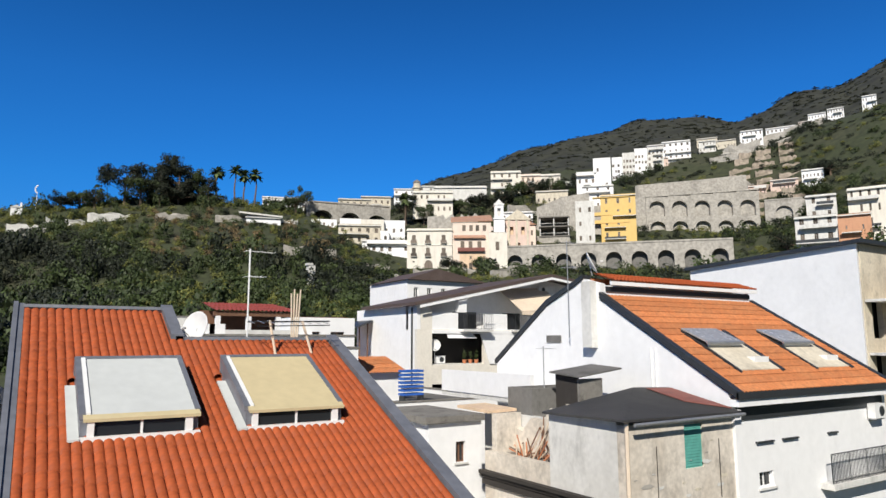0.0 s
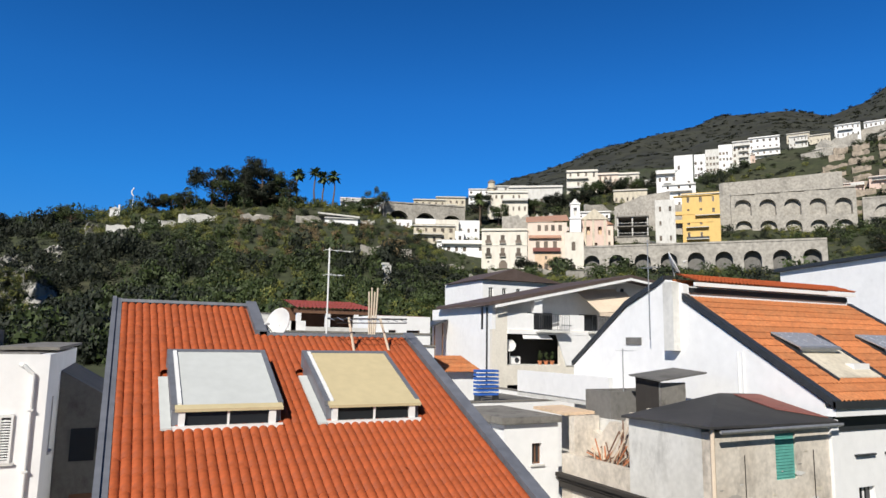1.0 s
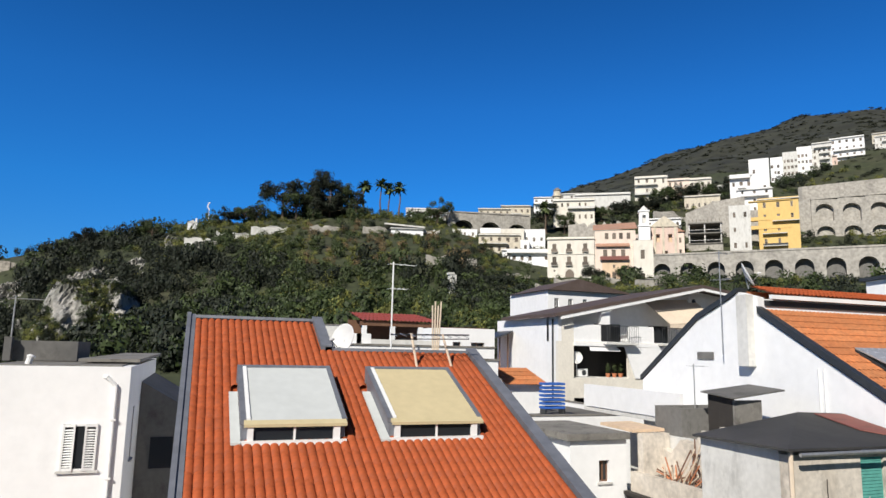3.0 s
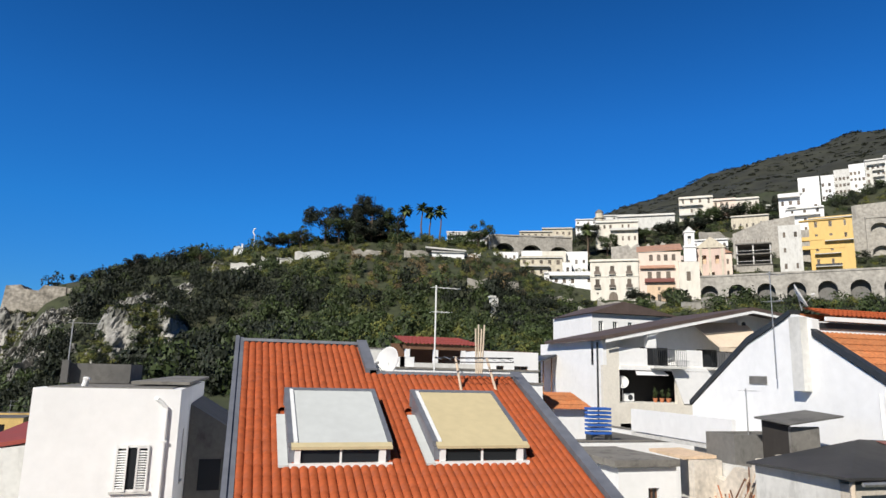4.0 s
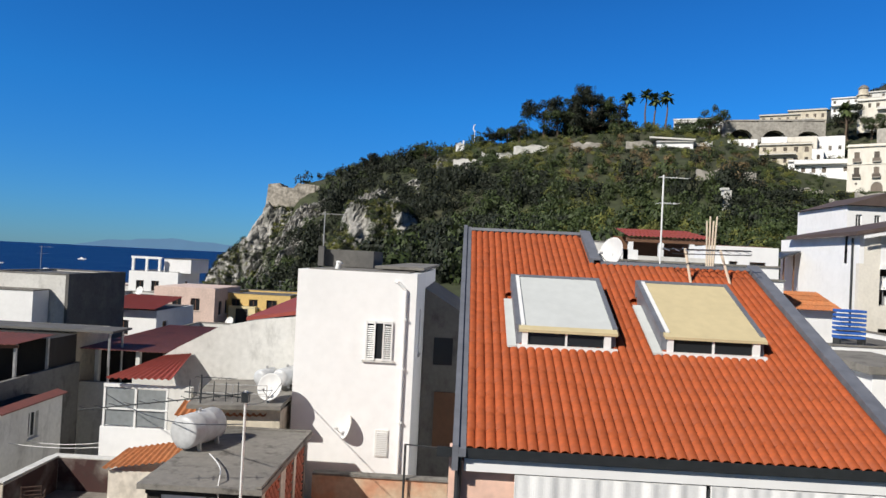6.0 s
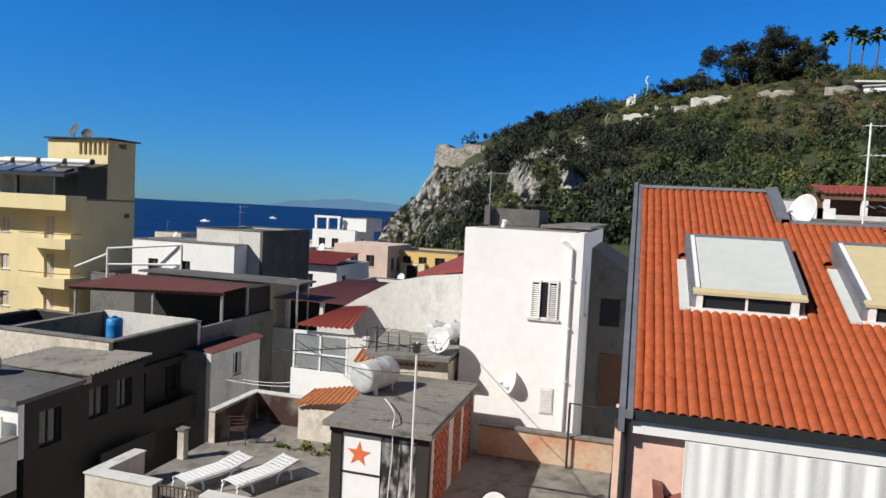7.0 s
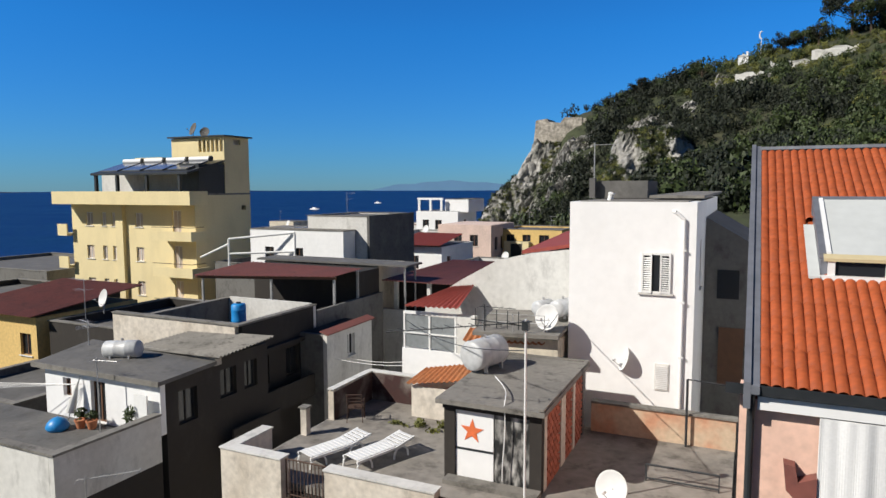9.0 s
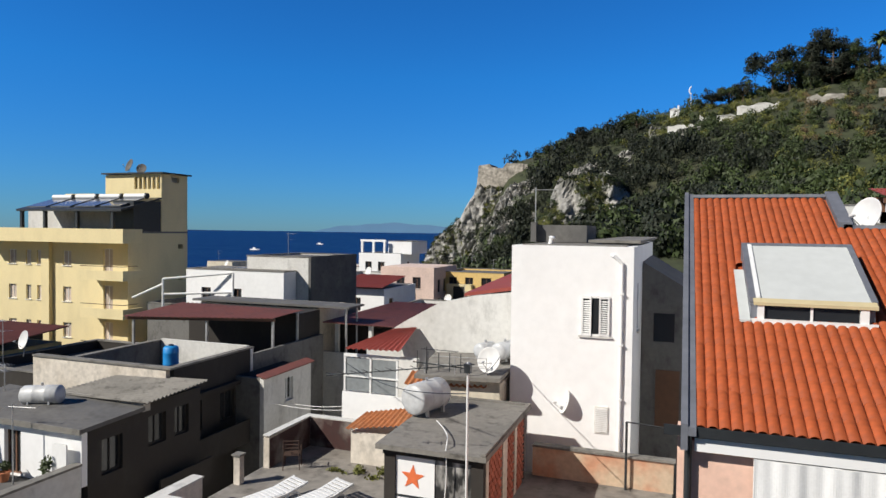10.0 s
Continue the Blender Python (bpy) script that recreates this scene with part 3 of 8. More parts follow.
def flat_house(name, x0, x1, y0, y1, z0, z1, m, label, front=(), right=(), left=(), roof_m="felt", parapet=0.0, t=0.25, shutters=0, group="", win_m="wood", category="house", cap_m=None, sill=True, pane_m="glass"):
    """A flat-roofed block: four walls with real openings, windows, roof slab and parapet. Openings are (u0, u1, z0, z1) from each wall's lower left."""
    h = thing(name, ((x0 + x1) / 2, (y0 + y1) / 2, z0), label, category, group)
    H = z1 - z0
    sides = (("wall_front", (x0, y0, z0), (1, 0, 0), (0, -1, 0), x1 - x0, front), ("wall_right", (x1, y0 + t, z0), (0, 1, 0), (1, 0, 0), y1 - y0 - 2 * t, right),
             ("wall_left", (x0, y1 - t, z0), (0, -1, 0), (-1, 0, 0), y1 - y0 - 2 * t, left), ("wall_back", (x1, y1, z0), (-1, 0, 0), (0, 1, 0), x1 - x0, ()))
    for nm, o, u, n, w, holes in sides:
        part("wall", wall(B(), o, u, n, w, H + parapet, t, holes), m, h)
        for q in holes:
            tall = q[3] - q[2] > 1.9
            window(h, o, u, n, *q, frame_m=win_m, sill=sill and not tall, name="door" if tall else "window", shutters=shutters if not tall else 0, pane_m=pane_m)
    part("roof", box(B(), x0 + t + 0.004, x1 - t - 0.004, y0 + t + 0.004, y1 - t - 0.004, z1 - 0.2, z1 - (0.0 if parapet else -0.03)), roof_m, h)
    if parapet or cap_m:
        e = 0.04
        bm = B()
        zt = z1 + parapet
        for a in ((x0 - e, x1 + e, y0 - e, y0 + t + e), (x0 - e, x1 + e, y1 - t - e, y1 + e), (x0 - e, x0 + t + e, y0 + t + e, y1 - t - e), (x1 - t - e, x1 + e, y0 + t + e, y1 - t - e)):
            box(bm, *a, zt + 0.001, zt + 0.07)
        part("coping", bm, cap_m or "concrete", h)
    # added filler block, coloured near black so openings look shaded inside
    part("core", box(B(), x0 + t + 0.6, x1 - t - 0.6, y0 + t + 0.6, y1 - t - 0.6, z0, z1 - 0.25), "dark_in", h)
    return h

# ---- the house with the orange tiled roof ----
A0, SL = -7.21, 0.468          # roof plane: z = A0 + SL * y
RZ = lambda y: A0 + SL * y
YE, YR, YL, XR, XN = 9.615, 17.0, 15.47, 6.55, 2.95
NRM = Vector((0, -SL, 1)).normalized()
ALONG = Vector((0, 1, SL)).normalized()


def tile_mesh(w, length):
    """One barrel tile, its foot towards -y at the origin, arched over x."""
    bm = B()
    rings = []
    for k, (y, r) in enumerate(((0, 0.5), (length, 0.488))):
        for th in (0.0, -0.006):
            rings.append([bm.verts.new(Vector((-math.cos(math.pi * i / 6) * (w * r + th), 0, math.sin(math.pi * i / 6) * (w * r * 0.9 + th))) + ALONG * y) for i in range(7)])
    for a, b in ((0, 2), (3, 1), (1, 0)):
        for i in range(6):
            bm.faces.new((rings[a][i], rings[a][i + 1], rings[b][i + 1], rings[b][i]))
    me = mesh_of(bm, "roof_tile")
    for f in me.polygons:
        f.use_smooth = len(f.vertices) == 4 and f.index < 12
    return me


def orange_house():
    h = thing("house", (3.3, 13, -13), "pink house under a sloping orange barrel-tile roof with two roof lights", "house")
    roof = part("roof", prism(prism(B(), [(0.02, YE + 0.02, RZ(YE) - 0.03), (0.02, YL, RZ(YL) - 0.03), (0.02, YL, RZ(YL) - 0.22), (0.02, YE + 0.02, RZ(YE) - 0.2)], (XR - 0.02, 0, 0)),
                              [(0.02, YL + 0.002, RZ(YL) - 0.03), (0.02, YR, RZ(YR) - 0.03), (0.02, YR, RZ(YR) - 0.22), (0.02, YL + 0.002, RZ(YL) - 0.22)], (XN - 0.02, 0, 0)), "tile", h)
    pitch, step = 0.152, 0.4
    me = tile_mesh(pitch * 1.06, step + 0.09)
    me.materials.append(M["tile"])
    cols = int((XR - 0.06) / pitch)
    rest_v, rest_f, made = [], [], 0
    base_v = [v.co.copy() for v in me.vertices]
    base_f = [tuple(f.vertices) for f in me.polygons]
    rnd = random.Random(4)
    for j in range(20):
        for i in range(cols):
            x = 0.1 + pitch * (i + 0.5)
            p = Vector((x, YE - 0.06, RZ(YE - 0.06))) + ALONG * (step * j) + NRM * (0.004 + rnd.uniform(-0.002, 0.003))
            top = p.y + 0.42
            if top > YR + 0.05 or (x > XN - 0.06 and top > YL + 0.05):
                continue
            if any(s0 - 0.05 < x < s1 + 0.05 and 12.05 < p.y + 0.2 < 14.0 for s0, s1 in ((0.95, 2.8), (3.56, 5.46))):
                continue
            if j < 8 and made < 300:
                ob = new("roof_tile", me)
                ob.parent, ob.matrix_parent_inverse = roof, Matrix.Identity(4)
                ob.location = p + Vector((rnd.uniform(-0.005, 0.005), 0, 0))
                made += 1
            else:
                k = len(rest_v)
                wob = Vector((rnd.uniform(-0.005, 0.005), 0, 0))
                rest_v += [v + p + wob for v in base_v]
                rest_f += [tuple(a + k for a in f) for f in base_f]
    rm = bpy.data.meshes.new("roof_tiles")
    rm.from_pydata(rest_v, [], rest_f)
    rm.materials.append(M["tile"])
    for f in rm.polygons:
        f.use_smooth = True
    ob = new("roof_tiles", rm)
    ob.parent, ob.matrix_parent_inverse = roof, Matrix.Identity(4)
    tagged(ob, kind="stuff")
    roof.matrix_parent_inverse = Matrix.Translation((-3.3, -13, 13))
    # lead verges and ridge caps
    for x0, x1, ya, yb in ((-0.08, 0.12, YE - 0.12, YR + 0.12), (XN - 0.05, XN + 0.2, YL + 0.1, YR + 0.12), (XR - 0.02, XR + 0.24, YE - 0.12, YL + 0.12)):
        part("verge_flashing", prism(prism(B(), [(x0, ya, RZ(ya) - 0.25), (x0, yb, RZ(yb) - 0.25), (x0, yb, RZ(yb) + 0.11), (x0, ya, RZ(ya) + 0.11)], (0.09 if x0 < 0 else (x1 - x0), 0, 0)),
                                     [(x0 + 0.092, ya, RZ(ya) - 0.05), (x0 + 0.092, yb, RZ(yb) - 0.05), (x0 + 0.092, yb, RZ(yb) + 0.07), (x0 + 0.092, ya, RZ(ya) + 0.07)], (x1 - x0 - 0.095, 0, 0)), "flashing", h, "lead-grey metal flashing")
    for x0, x1, y in ((0.095, XN - 0.055, YR), (XN + 0.205, XR - 0.03, YL)):
        part("ridge_cap", prism(B(), [(x0, y - 0.07, RZ(y) + 0.03), (x0, y - 0.05, RZ(y) + 0.1), (x0, y + 0.12, RZ(y) + 0.1), (x0, y + 0.12, RZ(y) - 0.2)], (x1 - x0, 0, 0)), "flashing", h)
    # gutter, fascia, walls
    ze = RZ(YE)
    bm = B()
    prism(bm, [(-0.3, YE - 0.1, ze + 0.02), (-0.3, YE - 0.08, ze - 0.13), (-0.3, YE + 0.02, ze - 0.15), (-0.3, YE + 0.05, ze - 0.05), (-0.3, YE + 0.03, ze - 0.05), (-0.3, YE + 0.01, ze - 0.13), (-0.3, YE - 0.06, ze - 0.11), (-0.3, YE - 0.085, ze + 0.02)], (XR + 0.5, 0, 0))
    part("gutter", bm, "gutter", h, "dark metal gutter")
    part("fascia", box(B(), 0.1, XR + 0.1, YE + 0.0, YE + 0.09, ze - 0.34, ze - 0.16), "white", h, "white painted fascia")
    part("wall", box(B(), -0.12, 0.86, YE + 0.15, YE + 0.55, -13, ze - 0.1), "pink", h)
    part("wall", prism(B(), [(-0.02, YE + 0.56, -13), (-0.02, YR - 0.05, -13), (-0.02, YR - 0.05, RZ(YR) - 0.28), (-0.02, YE + 0.56, ze + 0.2 - 0.22)], (0.15, 0, 0)), "pink", h)
    part("wall", prism(B(), [(XR - 0.15, YE + 0.56, -13), (XR - 0.15, YL - 0.02, -13), (XR - 0.15, YL - 0.02, RZ(YL) - 0.28), (XR - 0.15, YE + 0.56, ze + 0.2 - 0.22)], (0.25, 0, 0)), "white_old", h)
    part("wall", box(box(B(), 0.14, XN + 0.1, YR - 0.3, YR - 0.05, -13, RZ(YR) - 0.4), XN + 0.11, XR - 0.16, YL - 0.3, YL - 0.02, -13, RZ(YL) - 0.4), "white", h)
    part("downpipe", rod(rod(B(), (0.02, YE + 0.07, ze - 0.4), (0.02, YE + 0.07, -13), 0.05, 10), (0.02, YE - 0.02, ze - 0.1), (0.02, YE + 0.07, ze - 0.45), 0.05, 10), "gutter", h)
    # terrace behind the curtain
    part("floor_slab", box(B(), 0.14, XR - 0.16, YE + 0.3, YL - 0.3, -5.6, -5.4), "concrete", h)
    bm = B()
    cur_n = 200
    a, b = [], []
    for i in range(cur_n + 1):
        x = 0.84 + (XR - 0.9) * i / cur_n
        y = YE + 0.03 + 0.016 * math.sin(x * 13 + 1.5 * math.sin(x * 2.1)) + 0.006 * math.sin(x * 31)
        a.append(bm.verts.new((x, y, ze - 0.36)))
        b.append(bm.verts.new((x, y + 0.02 * math.sin(x * 17), -5.3)))
    for i in range(cur_n):
        if 97 <= i <= 98:
            continue
        bm.faces.new((a[i], a[i + 1], b[i + 1], b[i]))
    bm.normal_update()
    bmesh.ops.solidify(bm, geom=bm.faces[:], thickness=0.03)
    c = thing("outdoor_curtain", (3.6, YE + 0.12, -5.4), "white pleated outdoor curtain hung under the eave of a terrace", "curtain")
    part("cloth", bm, "curtain", c)
    part("curtain_rail", rod(B(), (0.84, YE + 0.06, ze - 0.35), (XR - 0.06, YE + 0.06, ze - 0.35), 0.02, 8), "steel", c)
    part("centre_pole", rod(B(), (3.62, YE + 0.03, ze - 0.4), (3.62, YE + 0.03, -5.4), 0.03, 8), "gutter", c)
    w = thing("wall_shelf", (0.65, YE + 0.15, -4.2), "rust-brown sheet metal shelf on a pink wall", "wall shelf")
    part("sheet", prism(B(), [(0.44, YE + 0.14, -3.72), (0.58, YE + 0.14, -3.74), (0.62, YE + 0.14, -3.95), (0.84, YE + 0.14, -3.86), (0.84, YE + 0.14, -4.3), (0.66, YE + 0.14, -4.26), (0.48, YE + 0.14, -4.08)], (0, -0.16, -0.02)), "maroon", w)


def roof_light(x0, x1, blind_m, label):
    """A raised roof light: kerb, front glazing, frame and blind."""
    y0, y1, lift = 12.1, 13.95, 0.36
    t = thing("roof_light", ((x0 + x1) / 2, y0, RZ(y0)), label, "roof light", "roof lights on the orange roof")
    for x in (x0, x1 - 0.1):
        part("side_kerb", prism(B(), [(x, y0 + 0.04, RZ(y0) - 0.05), (x, y1, RZ(y1) - 0.05), (x, y1, RZ(y1) + lift - 0.05), (x, y0 + 0.04, RZ(y0) + lift - 0.05)], (0.1, 0, 0)), "flashing", t)
    part("side_flashing", prism(B(), [(x0 - 0.17, y0 - 0.1, RZ(y0 - 0.1) + 0.06), (x0 - 0.17, y1 - 0.35, RZ(y1 - 0.35) + 0.06), (x0 - 0.17, y1 - 0.35, RZ(y1 - 0.35) + 0.1), (x0 - 0.17, y0 - 0.1, RZ(y0 - 0.1) + 0.1)], (0.165, 0, 0)), "blind", t)
    part("apron", box(box(box(B(), x0 - 0.02, x1 + 0.02, y0 - 0.08, y0 + 0.02, RZ(y0) - 0.02, RZ(y0) + 0.07), x0 + 0.1, x0 + 0.2, y0 - 0.05, y0 + 0.03, RZ(y0) + 0.071, RZ(y0) + 0.33), x1 - 0.22, x1 - 0.1, y0 - 0.05, y0 + 0.03, RZ(y0) + 0.071, RZ(y0) + 0.33), "plastic_w", t, "white painted sill")
    mid = (x0 + x1) / 2
    for a, b in ((x0 + 0.21, mid - 0.02), (mid + 0.02, x1 - 0.23)):
        part("pane", box(B(), a, b, y0 + 0.0, y0 + 0.015, RZ(y0) + 0.072, RZ(y0) + 0.33), "glass", t)
    part("mullion", box(B(), mid - 0.018, mid + 0.018, y0 - 0.03, y0 + 0.02, RZ(y0) + 0.072, RZ(y0) + 0.33), "plastic_w", t)
    # tilted frame and blind
    def slab(xa, xb, ya, yb, za, zb):
        return prism(B(), [(xa, ya, RZ(ya) + za), (xa, yb, RZ(yb) + za), (xa, yb, RZ(yb) + zb), (xa, ya, RZ(ya) + zb)], (xb - xa, 0, 0))
    part("front_rail", slab(x0 + 0.04, x1 + 0.02, y0 - 0.07, y0 + 0.06, lift - 0.03, lift + 0.02), "blind2", t, "cream blind cassette")
    for xa, xb in ((x0 - 0.02, x0 + 0.08), (x1 - 0.05, x1 + 0.04)):
        part("frame_rail", slab(xa, xb, y0 + 0.062, y1 + 0.02, lift - 0.06, lift + 0.03), "flashing", t, "grey metal frame")
    part("guide_rail", slab(x0 + 0.081, x0 + 0.15, y0 + 0.062, y1 + 0.02, lift - 0.04, lift + 0.045), "plastic_w", t)
    part("top_rail", slab(x0 - 0.02, x1 + 0.04, y1 + 0.022, y1 + 0.1, lift - 0.3, lift + 0.03), "flashing", t)
    part("blind", slab(x0 + 0.151, x1 - 0.051, y0 + 0.062, y1 + 0.02, lift - 0.02, lift + 0.012), blind_m, t, "drawn flat fabric blind")


orange_house()
roof_light(0.98, 2.78, "blind", "raised roof light with a pale grey-blue blind drawn over it")
roof_light(3.6, 5.44, "blind2", "raised roof light with a sand-yellow blind drawn over it")

# aerial frame of two poles standing on the orange roof
fr = thing("aerial_frame", (5.4, 14.76, -0.2), "thin pale pole frame with crossbars on the orange roof", "aerial")
for x0, x1 in ((4.98, 4.85), (5.84, 5.62)):
    part("pole", rod(B(), (x0, 14.76, RZ(14.76) + 0.02), (x1, 14.85, 0.5), 0.03, 8), "awning", fr)
part("crossbar", rod(rod(B(), (4.35, 14.85, 0.46), (6.3, 14.85, 0.5), 0.018, 6), (4.5, 14.6, 0.36), (6.2, 14.6, 0.4), 0.012, 6), "gutter", fr)
bm = B()
for i in range(9):
    rod(bm, (4.4 + i * 0.22, 14.5, 0.42), (4.4 + i * 0.22, 15.0, 0.5), 0.008, 5)
part("cross_rods", bm, "steel", fr)
sat_dish((3.45, 15.9, -0.15), (-1, -0.6, 0.35), 0.38, 0.5)

# ---- the white tower house, the terrace with the hut ----
def white_house():
    x0, x1, y0, y1, z0, z1 = -5.06, -1.42, 20.0, 33.0, -13.0, -0.5
    win = (2.16, 2.98, 9.85, 11.02)
    h = flat_house("house", x0, x1, y0, y1, z0, z1, "white", "bright white plastered narrow house with a shuttered window", (), [(1.6, 2.1, 9.8, 11.3), (6.0, 7.6, 8.4, 10.0)], roof_m="concrete", parapet=0.0)
    o, u, n = (x0, y0, z0), (1, 0, 0), (0, -1, 0)
    # recessed window with half-open shutters
    part("window_recess", obox(B(), o, u, n, win[0] + 0.02, win[1] - 0.02, 0.002, 0.012, win[2], win[3]), "glass", h)
    w = window(h, o, u, n, win[0], win[1], win[2], win[3], depth=-0.015, shutters=10, sill=True, bars=0, leaf_w=0.37)
    bm = B()
    rod(bm, (x0 + 3.32, y0 - 0.06, -1.0), (x0 + 3.32, y0 - 0.06, -6.6), 0.05, 10)
    rod(bm, (x0 + 3.32, y0 - 0.06, -1.0), (x0 + 3.1, y0 - 0.08, -0.78), 0.05, 10)
    rod(bm, (x0 + 3.1, y0 - 0.08, -0.78), (x0 + 3.0, y0 + 0.02, -0.75), 0.05, 10)
    part("downpipe", bm, "plastic_w", h, "white drain pipe")
    for z in (-1.9, -3.4, -5.0):
        part("pipe_clip", obox(B(), (x0 + 3.25, y0, z), u, n, 0, 0.14, 0.0, 0.12, 0, 0.05), "plastic_w", h)
    part("vent_grille", obox(B(), o, u, n, 2.6, 3.0, 0.002, 0.03, 6.95, 7.75), "white_old", h)
    bm = B()
    for i in range(13):
        obox(bm, o, u, n, 2.63, 2.97, 0.031, 0.05, 7.0 + i * 0.055, 7.03 + i * 0.055)
    part("vent_louvre", bm, "plastic_w", h)
    # roof room, chimney and sloping slab
    part("roof_room", box(box(B(), -5.62 + 0.35, -3.3, 23.8, 26.5, -0.45, 0.16), -5.25, -5.05, 23.5, 23.75, -0.45, 0.26), "felt", h, "dark grey felted roof box")
    part("roof_slab", prism(B(), [(-3.0, 22.0, -0.42), (-1.35, 22.0, -0.42), (-1.2, 32, -0.35), (-2.6, 32, -0.35)], (0, 0, 0.09)), "concrete", h)
    part("chimney_pot", lathe(B(), (-4.0, 20.7, -0.47), (0.25, 0, 1), [(0, 0.08), (0.15, 0.08), (0.22, 0.11), (0.26, 0.05)], 10), "plastic_w", h)
    # lean-to on the shaded side, its grey picked to deepen that shade
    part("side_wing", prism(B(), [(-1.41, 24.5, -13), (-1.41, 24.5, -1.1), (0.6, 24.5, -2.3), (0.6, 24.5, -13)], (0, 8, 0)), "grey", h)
    part("wing_door", box(B(), -0.9, -0.1, 24.44, 24.49, -6.9, -4.9), "wood", h)
    part("wing_window", box(B(), -1.0, -0.3, 24.45, 24.49, -3.9, -2.9), "glass", h)
    aerial((-5.1, 23.6, -0.4), 1.9, (1, 0.1, 0), "thin rod aerial on the white house roof", 5, 0.9, False)
    # added dish stands in for a neighbouring dish's shadow on this wall
    sat_dish((-3.35, 19.95, -5.55), (-1, -0.5, 0.35), 0.36, 0.35)


white_house()

TZ = -7.05
ter = thing("terrace_house", (-6, 16, -13), "low flat-roofed house whose worn concrete roof is a terrace", "house")
part("wall", box(B(), -11.7, -0.25, 12.6, 19.2, -13, TZ - 0.2), "cream_old", ter)
part("terrace_floor", box(B(), -11.75, -0.22, 12.55, 19.25, TZ - 0.19, TZ), "screed", ter, "stained concrete roof terrace")
# front parapet in two lengths, side parapet, back wall
part("parapet", box(box(B(), -11.85, -10.0, 12.15, 12.45, -13, -6.34), -11.85, -11.55, 12.46, 13.75, -13, -6.34), "cream_old", ter)
part("coping", box(box(B(), -11.88, -9.98, 12.12, 12.48, -6.338, -6.3), -11.88, -11.52, 12.49, 13.78, -6.338, -6.3), "white_old", ter)
part("parapet", box(B(), -8.75, -5.95, 12.15, 12.45, -13, -6.38), "cream_old", ter)
part("coping", box(B(), -8.78, -5.93, 12.12, 12.48, -6.378, -6.34), "white_old", ter)
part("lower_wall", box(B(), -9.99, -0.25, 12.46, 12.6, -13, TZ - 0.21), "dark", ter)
bm = B()
prism(bm, [(-11.7, 16.6, TZ), (-11.7, 18.9, TZ), (-11.7, 18.9, -6.1), (-11.7, 16.6, -6.15)], (0.2, 0, 0))
box(bm, -11.49, -6.9, 18.9, 19.15, TZ, -6.12)
part("parapet", bm, "cream_old", ter, "flaking whitewashed wall")
part("coping", box(box(B(), -11.72, -11.48, 16.58, 18.88, -6.09, -6.06), -11.72, -6.9, 18.885, 19.17, -6.11, -6.08), "white_old", ter)
part("inner_render", prism(B(), [(-11.496, 16.62, TZ), (-11.496, 18.89, TZ), (-11.496, 18.89, -6.12), (-11.496, 16.62, -6.17)], (0.01, 0, 0)), "maroon_old", ter, "flaking dark maroon paint")
part("inner_render", box(B(), -11.48, -9.9, 18.886, 18.896, TZ, -6.13), "maroon_old", ter)
part("pier", box(B(), -11.7, -11.5, 15.2, 15.4, TZ, -6.25), "cream_old", ter)
part("pier_cap", box(B(), -11.74, -11.46, 15.16, 15.44, -6.249, -6.2), "concrete", ter)
part("back_wall", box(B(), -4.1, -0.2, 19.0, 19.2, TZ, -6.2), mat("peeling_orange_wall", (0.55, 0.42, 0.3), 0.92, stain=0.95, stain_scale=0.9, dirt=(0.5, 0.14, 0.05), bump=0.4), ter, "peeling cream and orange wall")
part("coping", box(B(), -4.1, -0.15, 18.95, 19.25, -6.199, -6.14), "concrete", ter)
railing("railing", [(-9.95, 12.3, -7.3), (-8.8, 12.3, -7.3)], 0.95, "wrought iron railing between two parapets", step=0.1)
railing("railing", [(-5.9, 12.3, -7.3), (-4.05, 12.3, -7.3)], 0.8, "dark iron railing in front of the hut door", step=0.1)
railing("fence_rail", [(-2.15, 16.2, TZ), (-0.5, 16.2, TZ)], 0.42, "thin black pipe rail standing on the concrete terrace", step=1.6, r=0.018, m="gutter")
pole = thing("pipe_post", (-1.45, 18.85, TZ), "dark steel pipe post with a bent arm", "post")
part("post", rod(rod(B(), (-1.45, 18.85, TZ), (-1.45, 18.85, -5.15), 0.035, 8), (-1.45, 18.85, -5.15), (-0.5, 18.85, -5.2), 0.02, 8), "gutter", pole)


